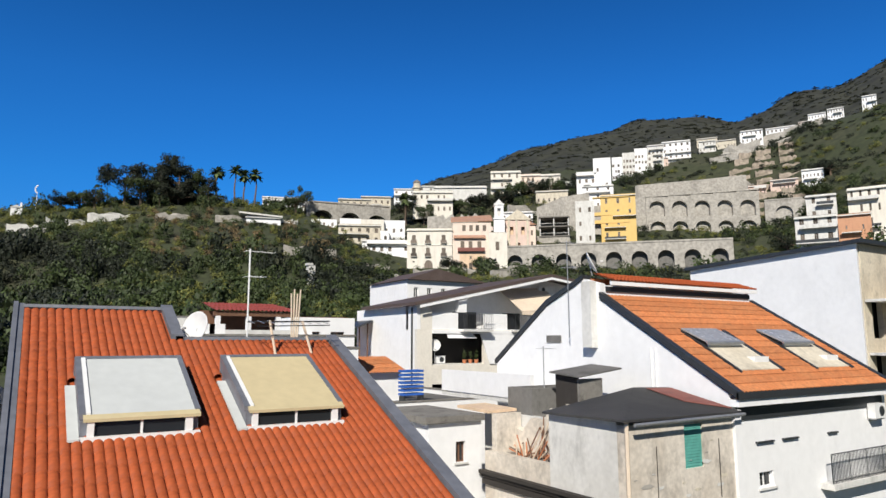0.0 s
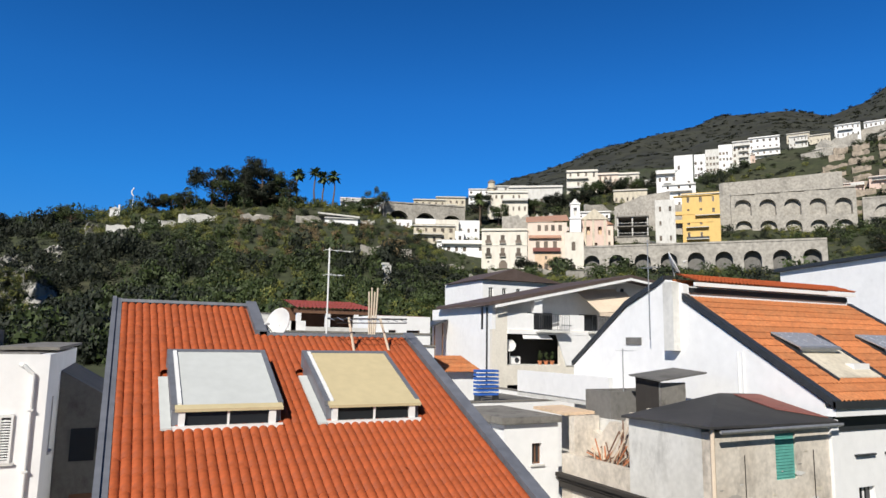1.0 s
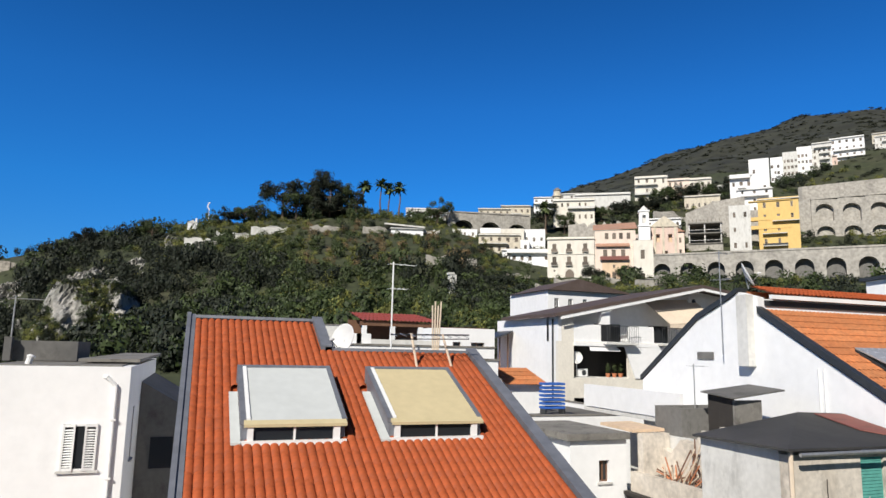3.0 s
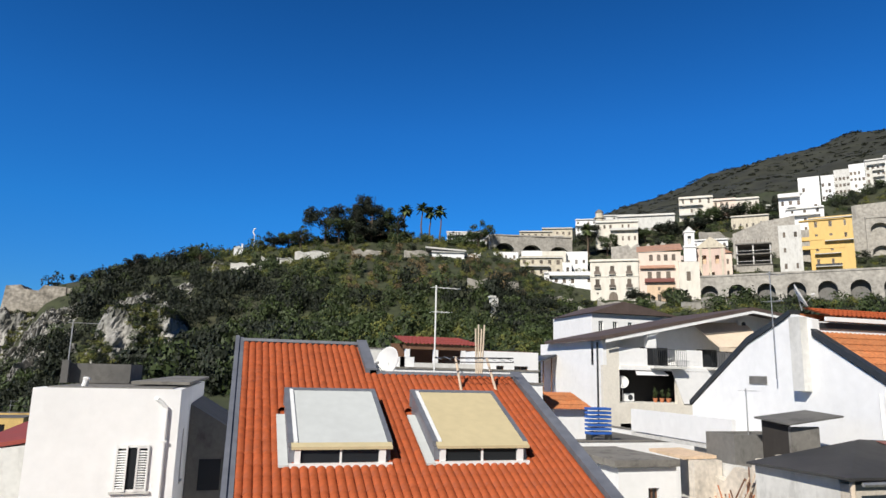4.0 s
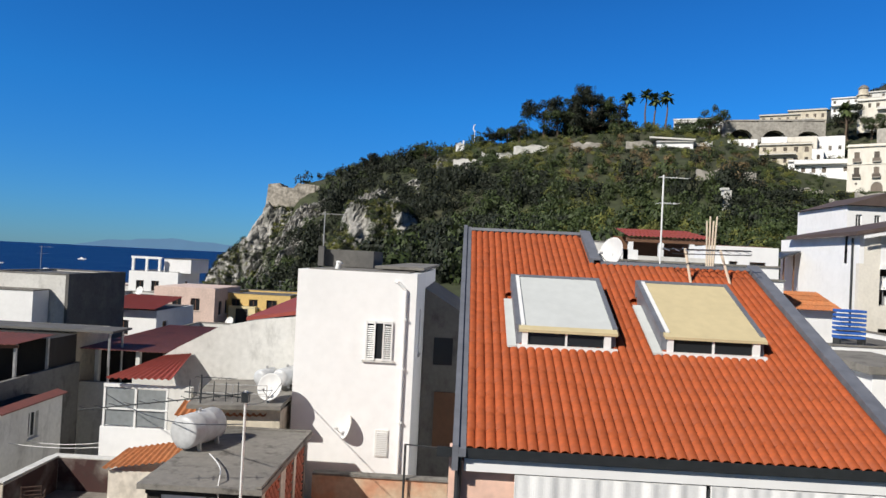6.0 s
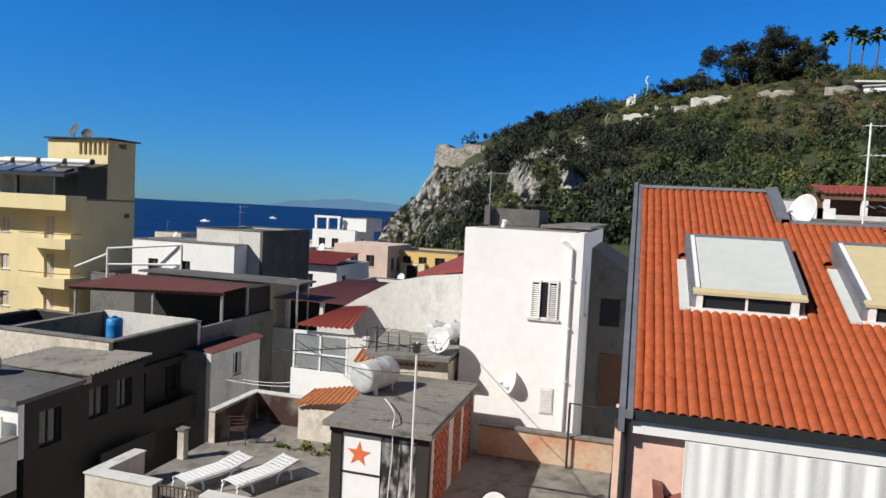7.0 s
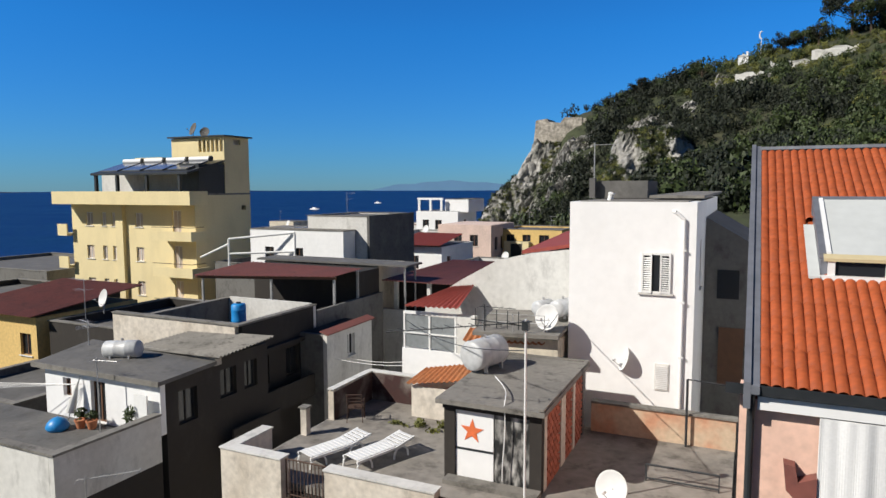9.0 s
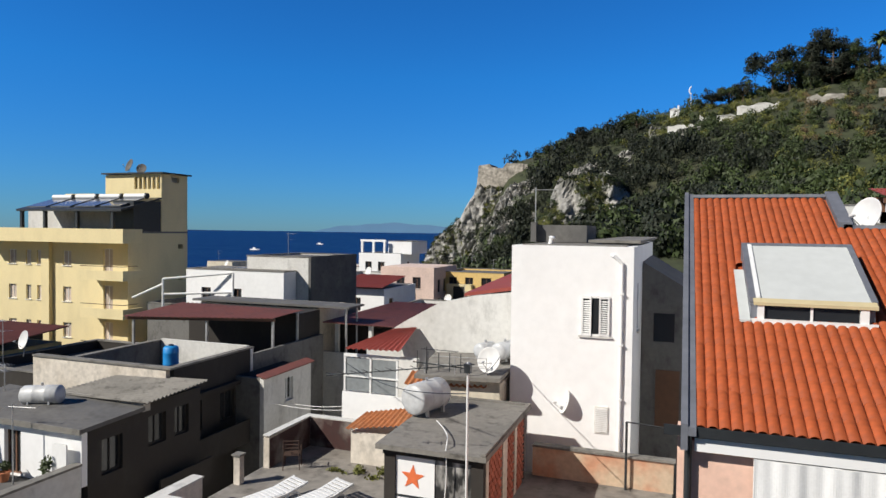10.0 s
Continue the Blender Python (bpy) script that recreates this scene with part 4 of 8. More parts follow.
def hut():
    x0, x1, y0, y1, z1 = -6.72, -4.25, 14.35, 18.75, -5.12
    h = thing("roof_hut", (-5.5, 16.5, TZ), "small grey roof hut with a starred white door, red brick sides", "hut")
    H = z1 - TZ
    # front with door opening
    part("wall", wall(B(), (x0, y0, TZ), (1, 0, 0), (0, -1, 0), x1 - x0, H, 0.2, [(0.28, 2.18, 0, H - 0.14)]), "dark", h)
    part("wall", box(B(), x0, x0 + 0.2, y0 + 0.2, y1, TZ, z1), "grey", h)
    part("wall", box(B(), x0 + 0.2, x1, y1 - 0.2, y1, TZ, z1), "grey", h)
    d = part("door", box(B(), x0 + 0.29, x0 + 1.27, y0 + 0.05, y0 + 0.1, TZ, z1 - 0.15), "white", h, "white painted door panel with an orange star")
    part("door_rail", box(B(), x0 + 0.29, x0 + 1.27, y0 + 0.035, y0 + 0.048, TZ + 0.78, TZ + 0.83), "gutter", d)
    cx, cz, R1, R2 = x0 + 0.72, TZ + 1.27, 0.31, 0.125
    star = [(cx + (R1 if k % 2 == 0 else R2) * math.sin(math.pi * k / 5 + 0.05), y0 + 0.045, cz + (R1 if k % 2 == 0 else R2) * math.cos(math.pi * k / 5 + 0.05)) for k in range(10)]
    bm = B()
    c0 = bm.verts.new((cx, y0 + 0.045, cz))
    vs = [bm.verts.new(p) for p in star]
    for k in range(10):
        bm.faces.new((c0, vs[k], vs[(k + 1) % 10]))
    r = bmesh.ops.extrude_face_region(bm, geom=bm.faces[:])
    bmesh.ops.translate(bm, verts=[v for v in r["geom"] if isinstance(v, bmesh.types.BMVert)], vec=(0, -0.006, 0))
    part("star", bm, "star", d, "orange five-pointed star")
    part("door", box(B(), x0 + 1.3, x0 + 2.17, y0 + 0.06, y0 + 0.11, TZ, z1 - 0.15), mat("peeling_black_paint", (0.02, 0.02, 0.02), 0.6, stain=1.0, stain_scale=5, dirt=(0.6, 0.58, 0.55), streak=0.7), h, "black door with peeling paint")
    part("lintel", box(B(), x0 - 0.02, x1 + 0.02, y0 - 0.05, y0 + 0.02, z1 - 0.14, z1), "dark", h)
    part("door_step", box(B(), x0 + 0.1, x1, y0 - 0.35, y0 - 0.002, TZ, TZ + 0.12), "concrete", h)
    # brick screens on the side
    def screen(ya, yb):
        # near-black sheet behind the bricks colours their gaps as shade
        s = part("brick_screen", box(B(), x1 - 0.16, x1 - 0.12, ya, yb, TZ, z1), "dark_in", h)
        bm = B()
        rows = int((z1 - TZ) / 0.125)
        for j in range(rows):
            n = int((yb - ya) / 0.25)
            for i in range(n):
                yy = ya + 0.25 * i + (0.12 if j % 2 else 0)
                if yy + 0.2 < yb:
                    box(bm, x1 - 0.12, x1, yy + 0.02, yy + 0.21, TZ + j * 0.125, TZ + j * 0.125 + 0.09)
            box(bm, x1 - 0.11, x1 - 0.01, ya, yb, TZ + j * 0.125 + 0.0902, TZ + j * 0.125 + 0.1248)
        part("bricks", bm, "brick", s, "red perforated bricks")
    screen(y0 + 0.45, y0 + 1.75)
    screen(y0 + 2.2, y0 + 3.0)
    screen(y0 + 3.25, y1 - 0.2)
    for ya, yb in ((0.21, 0.44), (1.76, 2.19), (3.01, 3.24)):
        part("pier", box(B(), x1 - 0.2, x1 + 0.01, y0 + ya, y0 + yb, TZ, z1), "cream_old", h)
    part("roof", prism(B(), [(x0 - 0.15, y0 - 0.2, z1 + 0.001), (x1 + 0.12, y0 - 0.2, z1 + 0.001), (x1 + 0.12, y1 + 0.15, z1 + 0.04), (x0 - 0.25, y1 + 0.15, z1 + 0.04)], (0, 0, 0.12)), "concrete", h, "weathered grey concrete slab")
    bm = B()
    box(bm, x1 - 0.02, x1 + 0.1, y0 - 0.19, y1 + 0.14, z1 + 0.145, z1 + 0.2)
    box(bm, x0 - 0.1, x1 - 0.03, y1, y1 + 0.14, z1 + 0.163, z1 + 0.2)
    part("roof_edge", bm, "concrete", h)


hut()
water_tank((-6.85, 16.4, -4.5), (-6.5, 17.6, -4.5), 0.42, "white lying water tank on the hut roof")
bm = tube(B(), [(-6.0 + 0.35 * math.sin(i / 14 * 4) + i / 14 * 1.1, 16.0 - 1.75 * min(i / 7, 1), -4.85 - max(i / 14 - 0.45, 0) * 3.6) for i in range(15)], 0.014)
tagged(part("cable", bm, "plastic_w"), "loose white cable hanging over the hut front", "cable")
for k, (p, q, sag) in enumerate((((-4.35, 13.4, -3.4), (-11.2, 20.7, -4.6), 0.35), ((-4.35, 13.4, -3.0), (-5.2, 19.3, -3.7), 0.2), ((-9.4, 20.6, -5.6), (-16.2, 24.6, -7.4), 0.25), ((-9.4, 20.6, -5.9), (-16.2, 23.6, -7.2), 0.2))):
    p, q = Vector(p), Vector(q)
    tagged(part("cable", tube(B(), [p.lerp(q, i / 12) - UP * sag * math.sin(math.pi * i / 12) for i in range(13)], 0.011), "plastic_w" if k > 1 else "gutter"), "thin slack cable strung between the roofs", "cable", "slack cables")
lounger((-10.3, 13.45, TZ), (0.42, 1, 0), "white plastic slatted sun lounger on a concrete terrace")
lounger((-9.1, 13.75, TZ), (0.4, 1, 0), "white plastic slatted sun lounger on a concrete terrace")
wd = random.Random(9)
bm = B()
for k in range(14):
    leaf_cloud((-8.9 + wd.uniform(-1.0, 1.3), 17.2 + wd.uniform(-0.35, 0.5), TZ + 0.06), (0.22, 0.16, 0.08), 26, wd, 0.06, bm)
tagged(part("dry_weeds", bm, "leaf_y"), "dry weeds growing on the concrete terrace", "weeds", kind="stuff")
garden_chair((-10.9, 16.9, TZ), 205, "rusty iron garden chair on the terrace")
sat_dish((-2.6, 14.1, TZ), (-0.35, -1, 0.4), 0.38, 0.62)

# tall mast with long aerial boom in front of the hut
mst = thing("tv_aerial", (-4.35, 13.4, TZ), "tall steel mast with a long many-rod aerial", "aerial", "roof aerials")
part("mast", rod(B(), (-4.35, 13.4, TZ), (-4.35, 13.4, -2.72), 0.026, 10), "plastic_w", mst)
bo = part("boom", rod(B(), (-4.2, 13.38, -2.75), (-7.55, 13.0, -3.2), 0.014, 6), "gutter", mst)
for i in range(12):
    k = 0.06 + 0.9 * i / 11
    c = Vector((-4.2, 13.38, -2.75)).lerp(Vector((-7.55, 13.0, -3.2)), k)
    part("cross_rod", rod(B(), c + Vector((0.02, 0.22, -0.06)), c + Vector((-0.02, -0.22, 0.1)), 0.007, 5), "gutter", bo)
bm = B()
for i in range(5):
    rod(bm, (-4.5 - i * 0.25, 13.36, -2.95), (-4.5 - i * 0.25, 13.36, -2.55), 0.01, 5)
rod(bm, (-4.35, 13.38, -2.86), (-5.6, 13.36, -2.8), 0.014, 6)
part("side_array", bm, "gutter", mst)
part("mast_head", box(B(), -4.42, -4.28, 13.33, 13.47, -2.95, -2.75), "gutter", mst)

# ---- gabled house with veranda behind the hut ----
g = thing("house", (-8, 23, -13), "pale rendered house with a sweeping gable wall and red roofs", "house")
gy = 22.2
part("wall", prism(B(), [(-11.1, gy, -13), (-11.1, gy, -4.15), (-9.6, gy, -3.2), (-8.2, gy, -2.42), (-7.0, gy, -2.15), (-5.1, gy, -1.9), (-5.1, gy, -13)], (0, 0.3, 0)), "white_old", g)
part("roof", prism(B(), [(-11.2, gy + 0.31, -4.25), (-8.2, gy + 0.31, -2.5), (-5.1, gy + 0.31, -1.98), (-5.1, gy + 0.31, -2.15), (-8.2, gy + 0.31, -2.65), (-11.2, gy + 0.31, -4.4)], (0, 9, 0)), "felt", g)
part("roof", prism(B(), [(-7.4, gy + 0.32, -2.2), (-5.1, gy + 0.32, -1.82), (-5.1, 29, -1.4), (-7.4, 29, -1.9)], (0, 0, 0.12)), "red", g, "red metal roof")
part("wall", box(B(), -11.1, -10.85, gy + 0.31, 31, -13, -4.45), "white_old", g)
# glazed veranda with its red roof
part("veranda_base", box(B(), -11.25, -8.4, 20.6, 22.19, -13, -5.55), "white", g)
for x in (-11.2, -10.2, -9.2):
    part("veranda_post", box(B(), x, x + 0.07, 20.62, 20.7, -5.549, -4.3), "plastic_w", g)
for x in (-11.13, -10.13):
    part("veranda_pane", box(B(), x, x + 0.92, 20.65, 20.67, -5.5, -4.35), mat("reflecting_pane", (0.25, 0.27, 0.28), 0.15, stain=0.3), g)
part("veranda_rail", box(box(B(), -11.2, -9.1, 20.6, 20.7, -4.299, -4.2), -11.2, -9.1, 20.6, 20.7, -5.0, -4.95), "plastic_w", g)
part("veranda_side", box(B(), -9.1, -8.4, 20.6, 20.8, -5.549, -4.2), "white_old", g)
part("veranda_roof", sheet(B(), [(-10.98, 20.3, -3.98), (-8.9, 20.3, -3.92), (-9.05, 22.15, -3.38), (-9.95, 22.15, -3.5)], 10, 0.05), "red", g, "red corrugated roof over the veranda")
part("side_window", box(B(), -11.27, -11.26, 20.8, 22.0, -5.4, -4.5), "glass", g)
# lower slab roof with tanks, dishes, orange tile strip
part("lower_roof", prism(B(), [(-7.85, 18.95, -4.45), (-5.1, 18.95, -4.35), (-5.1, 21.8, -4.1), (-8.2, 21.8, -4.25)], (0, 0, 0.12)), "concrete", g)
part("wall", box(B(), -7.7, -5.2, 19.3, 22.1, -13, -4.46), "cream", g)
part("tile_strip", sheet(B(), [(-8.3, 19.25, -4.75), (-5.6, 19.25, -4.62), (-5.6, 19.7, -4.36), (-8.2, 19.7, -4.4)], 14, 0.06), "tile2", g)
part("tile_lean_to", sheet(B(), [(-9.6, 17.8, -5.92), (-7.0, 17.8, -5.5), (-7.1, 18.85, -5.22), (-9.4, 18.85, -5.66)], 14, 0.045), "tile2", g, "weathered orange tile lean-to roof")
part("lean_to_wall", box(B(), -9.5, -6.95, 17.95, 18.86, TZ, -6.0), "cream_old", g)
water_tank((-6.2, 20.4, -3.75), (-5.95, 21.1, -3.75), 0.24, "round white water tank on a slab roof")
water_tank((-5.55, 20.3, -3.72), (-5.3, 21.2, -3.72), 0.28, "round white water tank on a slab roof")
sat_dish((-5.55, 19.3, -4.3), (-0.3, -1, 0.35), 0.4, 0.5)
aerial((-7.5, 19.1, -4.4), 0.9, (1, 0, 0), "low roof aerial with short rods", 6, 1.2, False, "gutter")
bm = B()
for x in (-7.6, -6.6, -5.6):
    rod(bm, (x, 19.2, -4.4), (x, 19.2, -3.75), 0.016, 6)
rod(bm, (-7.6, 19.2, -3.8), (-5.6, 19.2, -3.75), 0.012, 6)
rod(bm, (-7.6, 19.2, -4.05), (-5.6, 19.2, -4.0), 0.012, 6)
tagged(part("pipe_rack", bm, "steel"), "thin steel pipe rack on a slab roof", "pipe rack")

# ---- the row of terrace houses across the lane ----
def row():
    # house with the white parapet terrace
    h = thing("house", (-19, 13, -13), "stained terrace house with a white-walled roof terrace", "house")
    part("parapet", box(B(), -16.6, -16.4, 10.9, 14.4, -8.3, -6.82), "white_old", h, "whitewashed parapet wall")
    # lane-side walls get most of their shade from this dark colour
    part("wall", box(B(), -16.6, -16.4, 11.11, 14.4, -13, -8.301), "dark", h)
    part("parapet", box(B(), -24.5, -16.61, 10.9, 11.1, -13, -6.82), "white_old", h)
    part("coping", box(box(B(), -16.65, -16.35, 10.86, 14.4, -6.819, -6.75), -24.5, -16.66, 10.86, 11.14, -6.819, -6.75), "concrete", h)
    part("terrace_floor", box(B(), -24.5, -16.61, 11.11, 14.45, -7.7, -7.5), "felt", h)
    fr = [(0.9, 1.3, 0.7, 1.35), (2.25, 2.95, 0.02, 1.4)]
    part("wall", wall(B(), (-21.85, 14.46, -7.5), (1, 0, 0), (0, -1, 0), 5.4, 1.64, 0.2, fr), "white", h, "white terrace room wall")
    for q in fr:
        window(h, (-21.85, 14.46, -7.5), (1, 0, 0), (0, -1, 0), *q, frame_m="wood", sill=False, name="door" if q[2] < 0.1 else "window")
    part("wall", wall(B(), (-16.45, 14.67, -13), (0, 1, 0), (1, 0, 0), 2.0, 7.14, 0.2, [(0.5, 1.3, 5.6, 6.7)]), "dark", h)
    window(h, (-16.45, 14.67, -13), (0, 1, 0), (1, 0, 0), 0.5, 1.3, 5.6, 6.7, frame_m="dark_in", sill=False)
    part("core", box(B(), -21.6, -16.7, 14.9, 19.0, -13, -6.1), "dark_in", h)
    part("roof", prism(B(), [(-22.2, 14.3, -5.86), (-16.3, 14.3, -5.86), (-16.3, 16.75, -5.78), (-22.4, 16.75, -5.6)], (0, 0, 0.13)), "felt", h, "grey felted slab roof with pale edge")
    part("roof_edge", box(B(), -22.25, -16.28, 14.24, 14.295, -5.88, -5.71), "concrete", h)
    part("door_leaf", box(B(), -17.3, -16.75, 14.2, 14.25, -7.48, -6.2), "plastic_w", h, "white door leaning open")
    # corrugated roof house
    h2 = thing("house", (-18, 18, -13), "stained house with shade-dark walls under a corrugated grey sheet roof", "house")
    hol = [(0.4, 1.2, 5.9, 6.9), (1.6, 2.3, 5.9, 6.9)]
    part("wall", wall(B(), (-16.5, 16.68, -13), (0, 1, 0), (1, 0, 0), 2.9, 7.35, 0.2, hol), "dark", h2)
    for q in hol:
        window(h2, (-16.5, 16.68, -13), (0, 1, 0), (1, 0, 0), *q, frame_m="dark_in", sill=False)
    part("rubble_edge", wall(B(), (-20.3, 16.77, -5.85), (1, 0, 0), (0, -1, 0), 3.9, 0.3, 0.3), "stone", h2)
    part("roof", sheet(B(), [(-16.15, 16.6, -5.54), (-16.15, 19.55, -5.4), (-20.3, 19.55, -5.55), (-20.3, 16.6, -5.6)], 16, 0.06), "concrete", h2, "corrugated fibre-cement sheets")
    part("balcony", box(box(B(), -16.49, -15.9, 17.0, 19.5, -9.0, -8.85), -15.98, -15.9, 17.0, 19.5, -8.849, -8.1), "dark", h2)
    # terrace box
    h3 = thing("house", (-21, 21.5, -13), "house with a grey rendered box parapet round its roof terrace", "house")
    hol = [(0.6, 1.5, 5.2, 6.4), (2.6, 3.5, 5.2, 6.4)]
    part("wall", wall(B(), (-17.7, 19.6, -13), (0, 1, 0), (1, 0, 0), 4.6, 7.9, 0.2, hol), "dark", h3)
    for q in hol:
        window(h3, (-17.7, 19.6, -13), (0, 1, 0), (1, 0, 0), *q, frame_m="dark_in", sill=False)
    part("wall", box(B(), -24.6, -17.91, 19.4, 19.6, -13, -5.1), "cream_old", h3)
    part("parapet", box(box(B(), -17.9, -17.7, 24.21, 24.4, -13, -5.1), -22.6, -17.91, 24.2, 24.4, -13, -5.0), "white_old", h3)
    part("parapet", box(B(), -22.8, -22.61, 19.61, 24.4, -8, -5.1), "grey", h3)
    part("coping", box(box(box(B(), -24.6, -17.65, 19.35, 19.65, -5.099, -5.03), -17.95, -17.65, 19.66, 24.4, -5.099, -5.03), -22.85, -22.55, 19.66, 24.2, -5.099, -5.03), "concrete", h3)
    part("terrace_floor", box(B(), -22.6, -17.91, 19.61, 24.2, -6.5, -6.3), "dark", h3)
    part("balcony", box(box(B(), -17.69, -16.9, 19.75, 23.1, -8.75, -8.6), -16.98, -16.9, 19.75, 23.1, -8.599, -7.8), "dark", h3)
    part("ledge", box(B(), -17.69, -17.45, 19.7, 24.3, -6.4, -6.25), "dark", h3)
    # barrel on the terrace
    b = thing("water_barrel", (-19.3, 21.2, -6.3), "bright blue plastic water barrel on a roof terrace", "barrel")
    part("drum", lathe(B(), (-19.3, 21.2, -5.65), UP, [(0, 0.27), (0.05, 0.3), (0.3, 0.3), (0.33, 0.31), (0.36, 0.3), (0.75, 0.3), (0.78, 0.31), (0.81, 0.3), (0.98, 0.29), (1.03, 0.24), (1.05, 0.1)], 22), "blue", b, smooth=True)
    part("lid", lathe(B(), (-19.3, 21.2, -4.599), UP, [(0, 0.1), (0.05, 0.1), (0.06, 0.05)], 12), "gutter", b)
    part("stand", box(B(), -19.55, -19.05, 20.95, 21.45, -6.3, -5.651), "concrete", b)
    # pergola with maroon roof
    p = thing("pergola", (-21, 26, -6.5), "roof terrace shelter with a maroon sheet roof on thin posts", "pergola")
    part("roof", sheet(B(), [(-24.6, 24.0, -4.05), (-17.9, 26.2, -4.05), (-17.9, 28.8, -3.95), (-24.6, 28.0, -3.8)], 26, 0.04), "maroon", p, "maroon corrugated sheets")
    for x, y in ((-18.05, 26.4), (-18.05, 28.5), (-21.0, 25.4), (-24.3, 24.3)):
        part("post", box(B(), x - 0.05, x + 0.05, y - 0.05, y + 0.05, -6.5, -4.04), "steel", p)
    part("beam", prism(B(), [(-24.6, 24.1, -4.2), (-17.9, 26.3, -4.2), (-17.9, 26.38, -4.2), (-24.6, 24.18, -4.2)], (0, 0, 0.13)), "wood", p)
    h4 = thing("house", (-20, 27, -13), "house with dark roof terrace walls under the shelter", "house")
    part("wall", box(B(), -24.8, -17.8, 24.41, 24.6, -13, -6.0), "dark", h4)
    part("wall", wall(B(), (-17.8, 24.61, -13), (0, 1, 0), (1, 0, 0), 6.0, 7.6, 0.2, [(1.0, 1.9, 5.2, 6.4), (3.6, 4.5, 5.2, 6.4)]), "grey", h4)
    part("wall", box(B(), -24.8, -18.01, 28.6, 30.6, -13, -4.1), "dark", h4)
    part("floor", box(B(), -24.8, -18.01, 24.61, 28.59, -6.7, -6.5), "felt", h4)
    # small white house with red capped wall in front
    h5 = thing("house", (-16.9, 25, -13), "small pale house with a red tiled coping", "house")
    hol = [(1.6, 2.2, 5.6, 6.6)]
    part("wall", wall(B(), (-16.3, 23.2, -13), (0, 1, 0), (1, 0, 0), 3.7, 6.9, 0.2, hol), "white_old", h5)
    window(h5, (-16.3, 23.2, -13), (0, 1, 0), (1, 0, 0), *hol[0], frame_m="plastic_w")
    part("wall", box(B(), -17.79, -16.51, 23.2, 23.4, -13, -6.1), "grey", h5)
    part("coping", prism(B(), [(-16.15, 23.1, -6.09), (-16.6, 23.1, -5.98), (-16.6, 27.0, -5.93), (-16.15, 27.0, -6.05)], (0, 0, 0.05)), "maroon", h5)
    part("core", box(B(), -17.7, -16.6, 23.5, 26.7, -13, -6.1), "dark_in", h5)


row()
water_tank((-20.1, 15.5, -5.35), (-18.95, 15.9, -5.3), 0.3, "white lying water tank on a felted roof")
rnd = random.Random(2)
pot_plant((-19.4, 13.9, -7.5), 0.5, rnd, "leafy plant in a terracotta pot on the terrace")
pot_plant((-19.0, 14.0, -7.5), 0.4, rnd, "leafy plant in a terracotta pot on the terrace")
pot_plant((-17.4, 14.1, -7.5), 0.9, rnd, "tall trailing plant by the white wall", "white_old")
pot_plant((-17.0, 13.6, -7.5), 0.35, rnd, "small plant in a pale pot on the terrace", "white_old")
bag = thing("sack", (-19.95, 13.5, -7.5), "bright blue plastic sack heaped on the terrace", "sack")
part("heap", lathe(B(), (-19.95, 13.5, -7.5), UP, [(0, 0.3), (0.1, 0.36), (0.25, 0.3), (0.36, 0.18), (0.42, 0.04)], 12), "blue", bag, smooth=True)
aerial((-18.5, 13.9, -7.5), 2.4, (1, 0.2, 0), "thin rod aerial rising beside the terrace wall", 4, 0.9, False)
aerial((-15.6, 11.2, -8.2), 0.9, (1, 0.75, 0.1), "many-rod roof aerial below the terrace", 9, 1.6, False)
aerial((-21.9, 16.2, -5.6), 1.0, (-1, 0.3, 0), "small aerial on the felted roof", 5, 0.9, True)
bm = B()
for k in range(5):
    rod(bm, (-24.4, 11.6 + 0.3 * k, -6.3), (-19.9, 14.4, -6.25), 0.008, 5)
rod(bm, (-24.4, 11.5, -7.5), (-24.4, 11.5, -6.2), 0.02, 6)
rod(bm, (-24.4, 12.9, -7.5), (-24.4, 12.9, -6.2), 0.02, 6)
tagged(part("washing_line", bm, "steel"), "washing lines strung over the terrace", "washing line")

# tank's dark end plate, folded parasol and clutter by the terrace room
b = thing("parasol", (-20.2, 14.2, -7.5), "folded pale fabric parasol leaning on the wall", "parasol")
part("pole", rod(B(), (-20.2, 14.0, -7.5), (-20.0, 14.4, -6.0), 0.02, 6), "steel", b)
part("canopy", lathe(B(), (-20.15, 14.1, -7.15), Vector((0.2, 0.35, 1.5)).normalized(), [(0, 0.16), (0.3, 0.13), (0.8, 0.06), (1.0, 0.02)], 10), "white_old", b)
b = thing("basin", (-16.95, 13.0, -7.5), "dark metal basin standing on the terrace", "basin")
part("bowl", lathe(B(), (-16.95, 13.0, -7.5), UP, [(0, 0.2), (0.25, 0.3), (0.3, 0.32), (0.3, 0.28), (0.06, 0.18)], 14), "gutter", b)

# ---- paved lane and the flat roof under the viewpoint ----
tagged(part("lane", box(B(), -15.8, -11.95, -12, 45, -13.05, -12.9), "screed"), "narrow worn concrete lane between the houses", "lane", kind="structure")

flat_house("house", -5, 5, -10, 0.5, -13, -1.62, "white_old", "plain pale house whose flat roof is the viewpoint", roof_m="concrete")

# ---- houses to the right of the orange roof ----
def tiled(bm, a, b, c, d, waves, courses, amp=0.05):
    """Courses of wavy tiles, each lifted over the one below."""
    a, b, c, d = (Vector(p) for p in (a, b, c, d))
    nrm = (b - a).cross(d - a).normalized()
    for j in range(courses):
        k0, k1 = j / courses, min((j + 1.15) / courses, 1)
        sheet(bm, [a.lerp(d, k0) + nrm * 0.03, b.lerp(c, k0) + nrm * 0.03, b.lerp(c, k1), a.lerp(d, k1)], waves, amp, 0.015)
    return bm


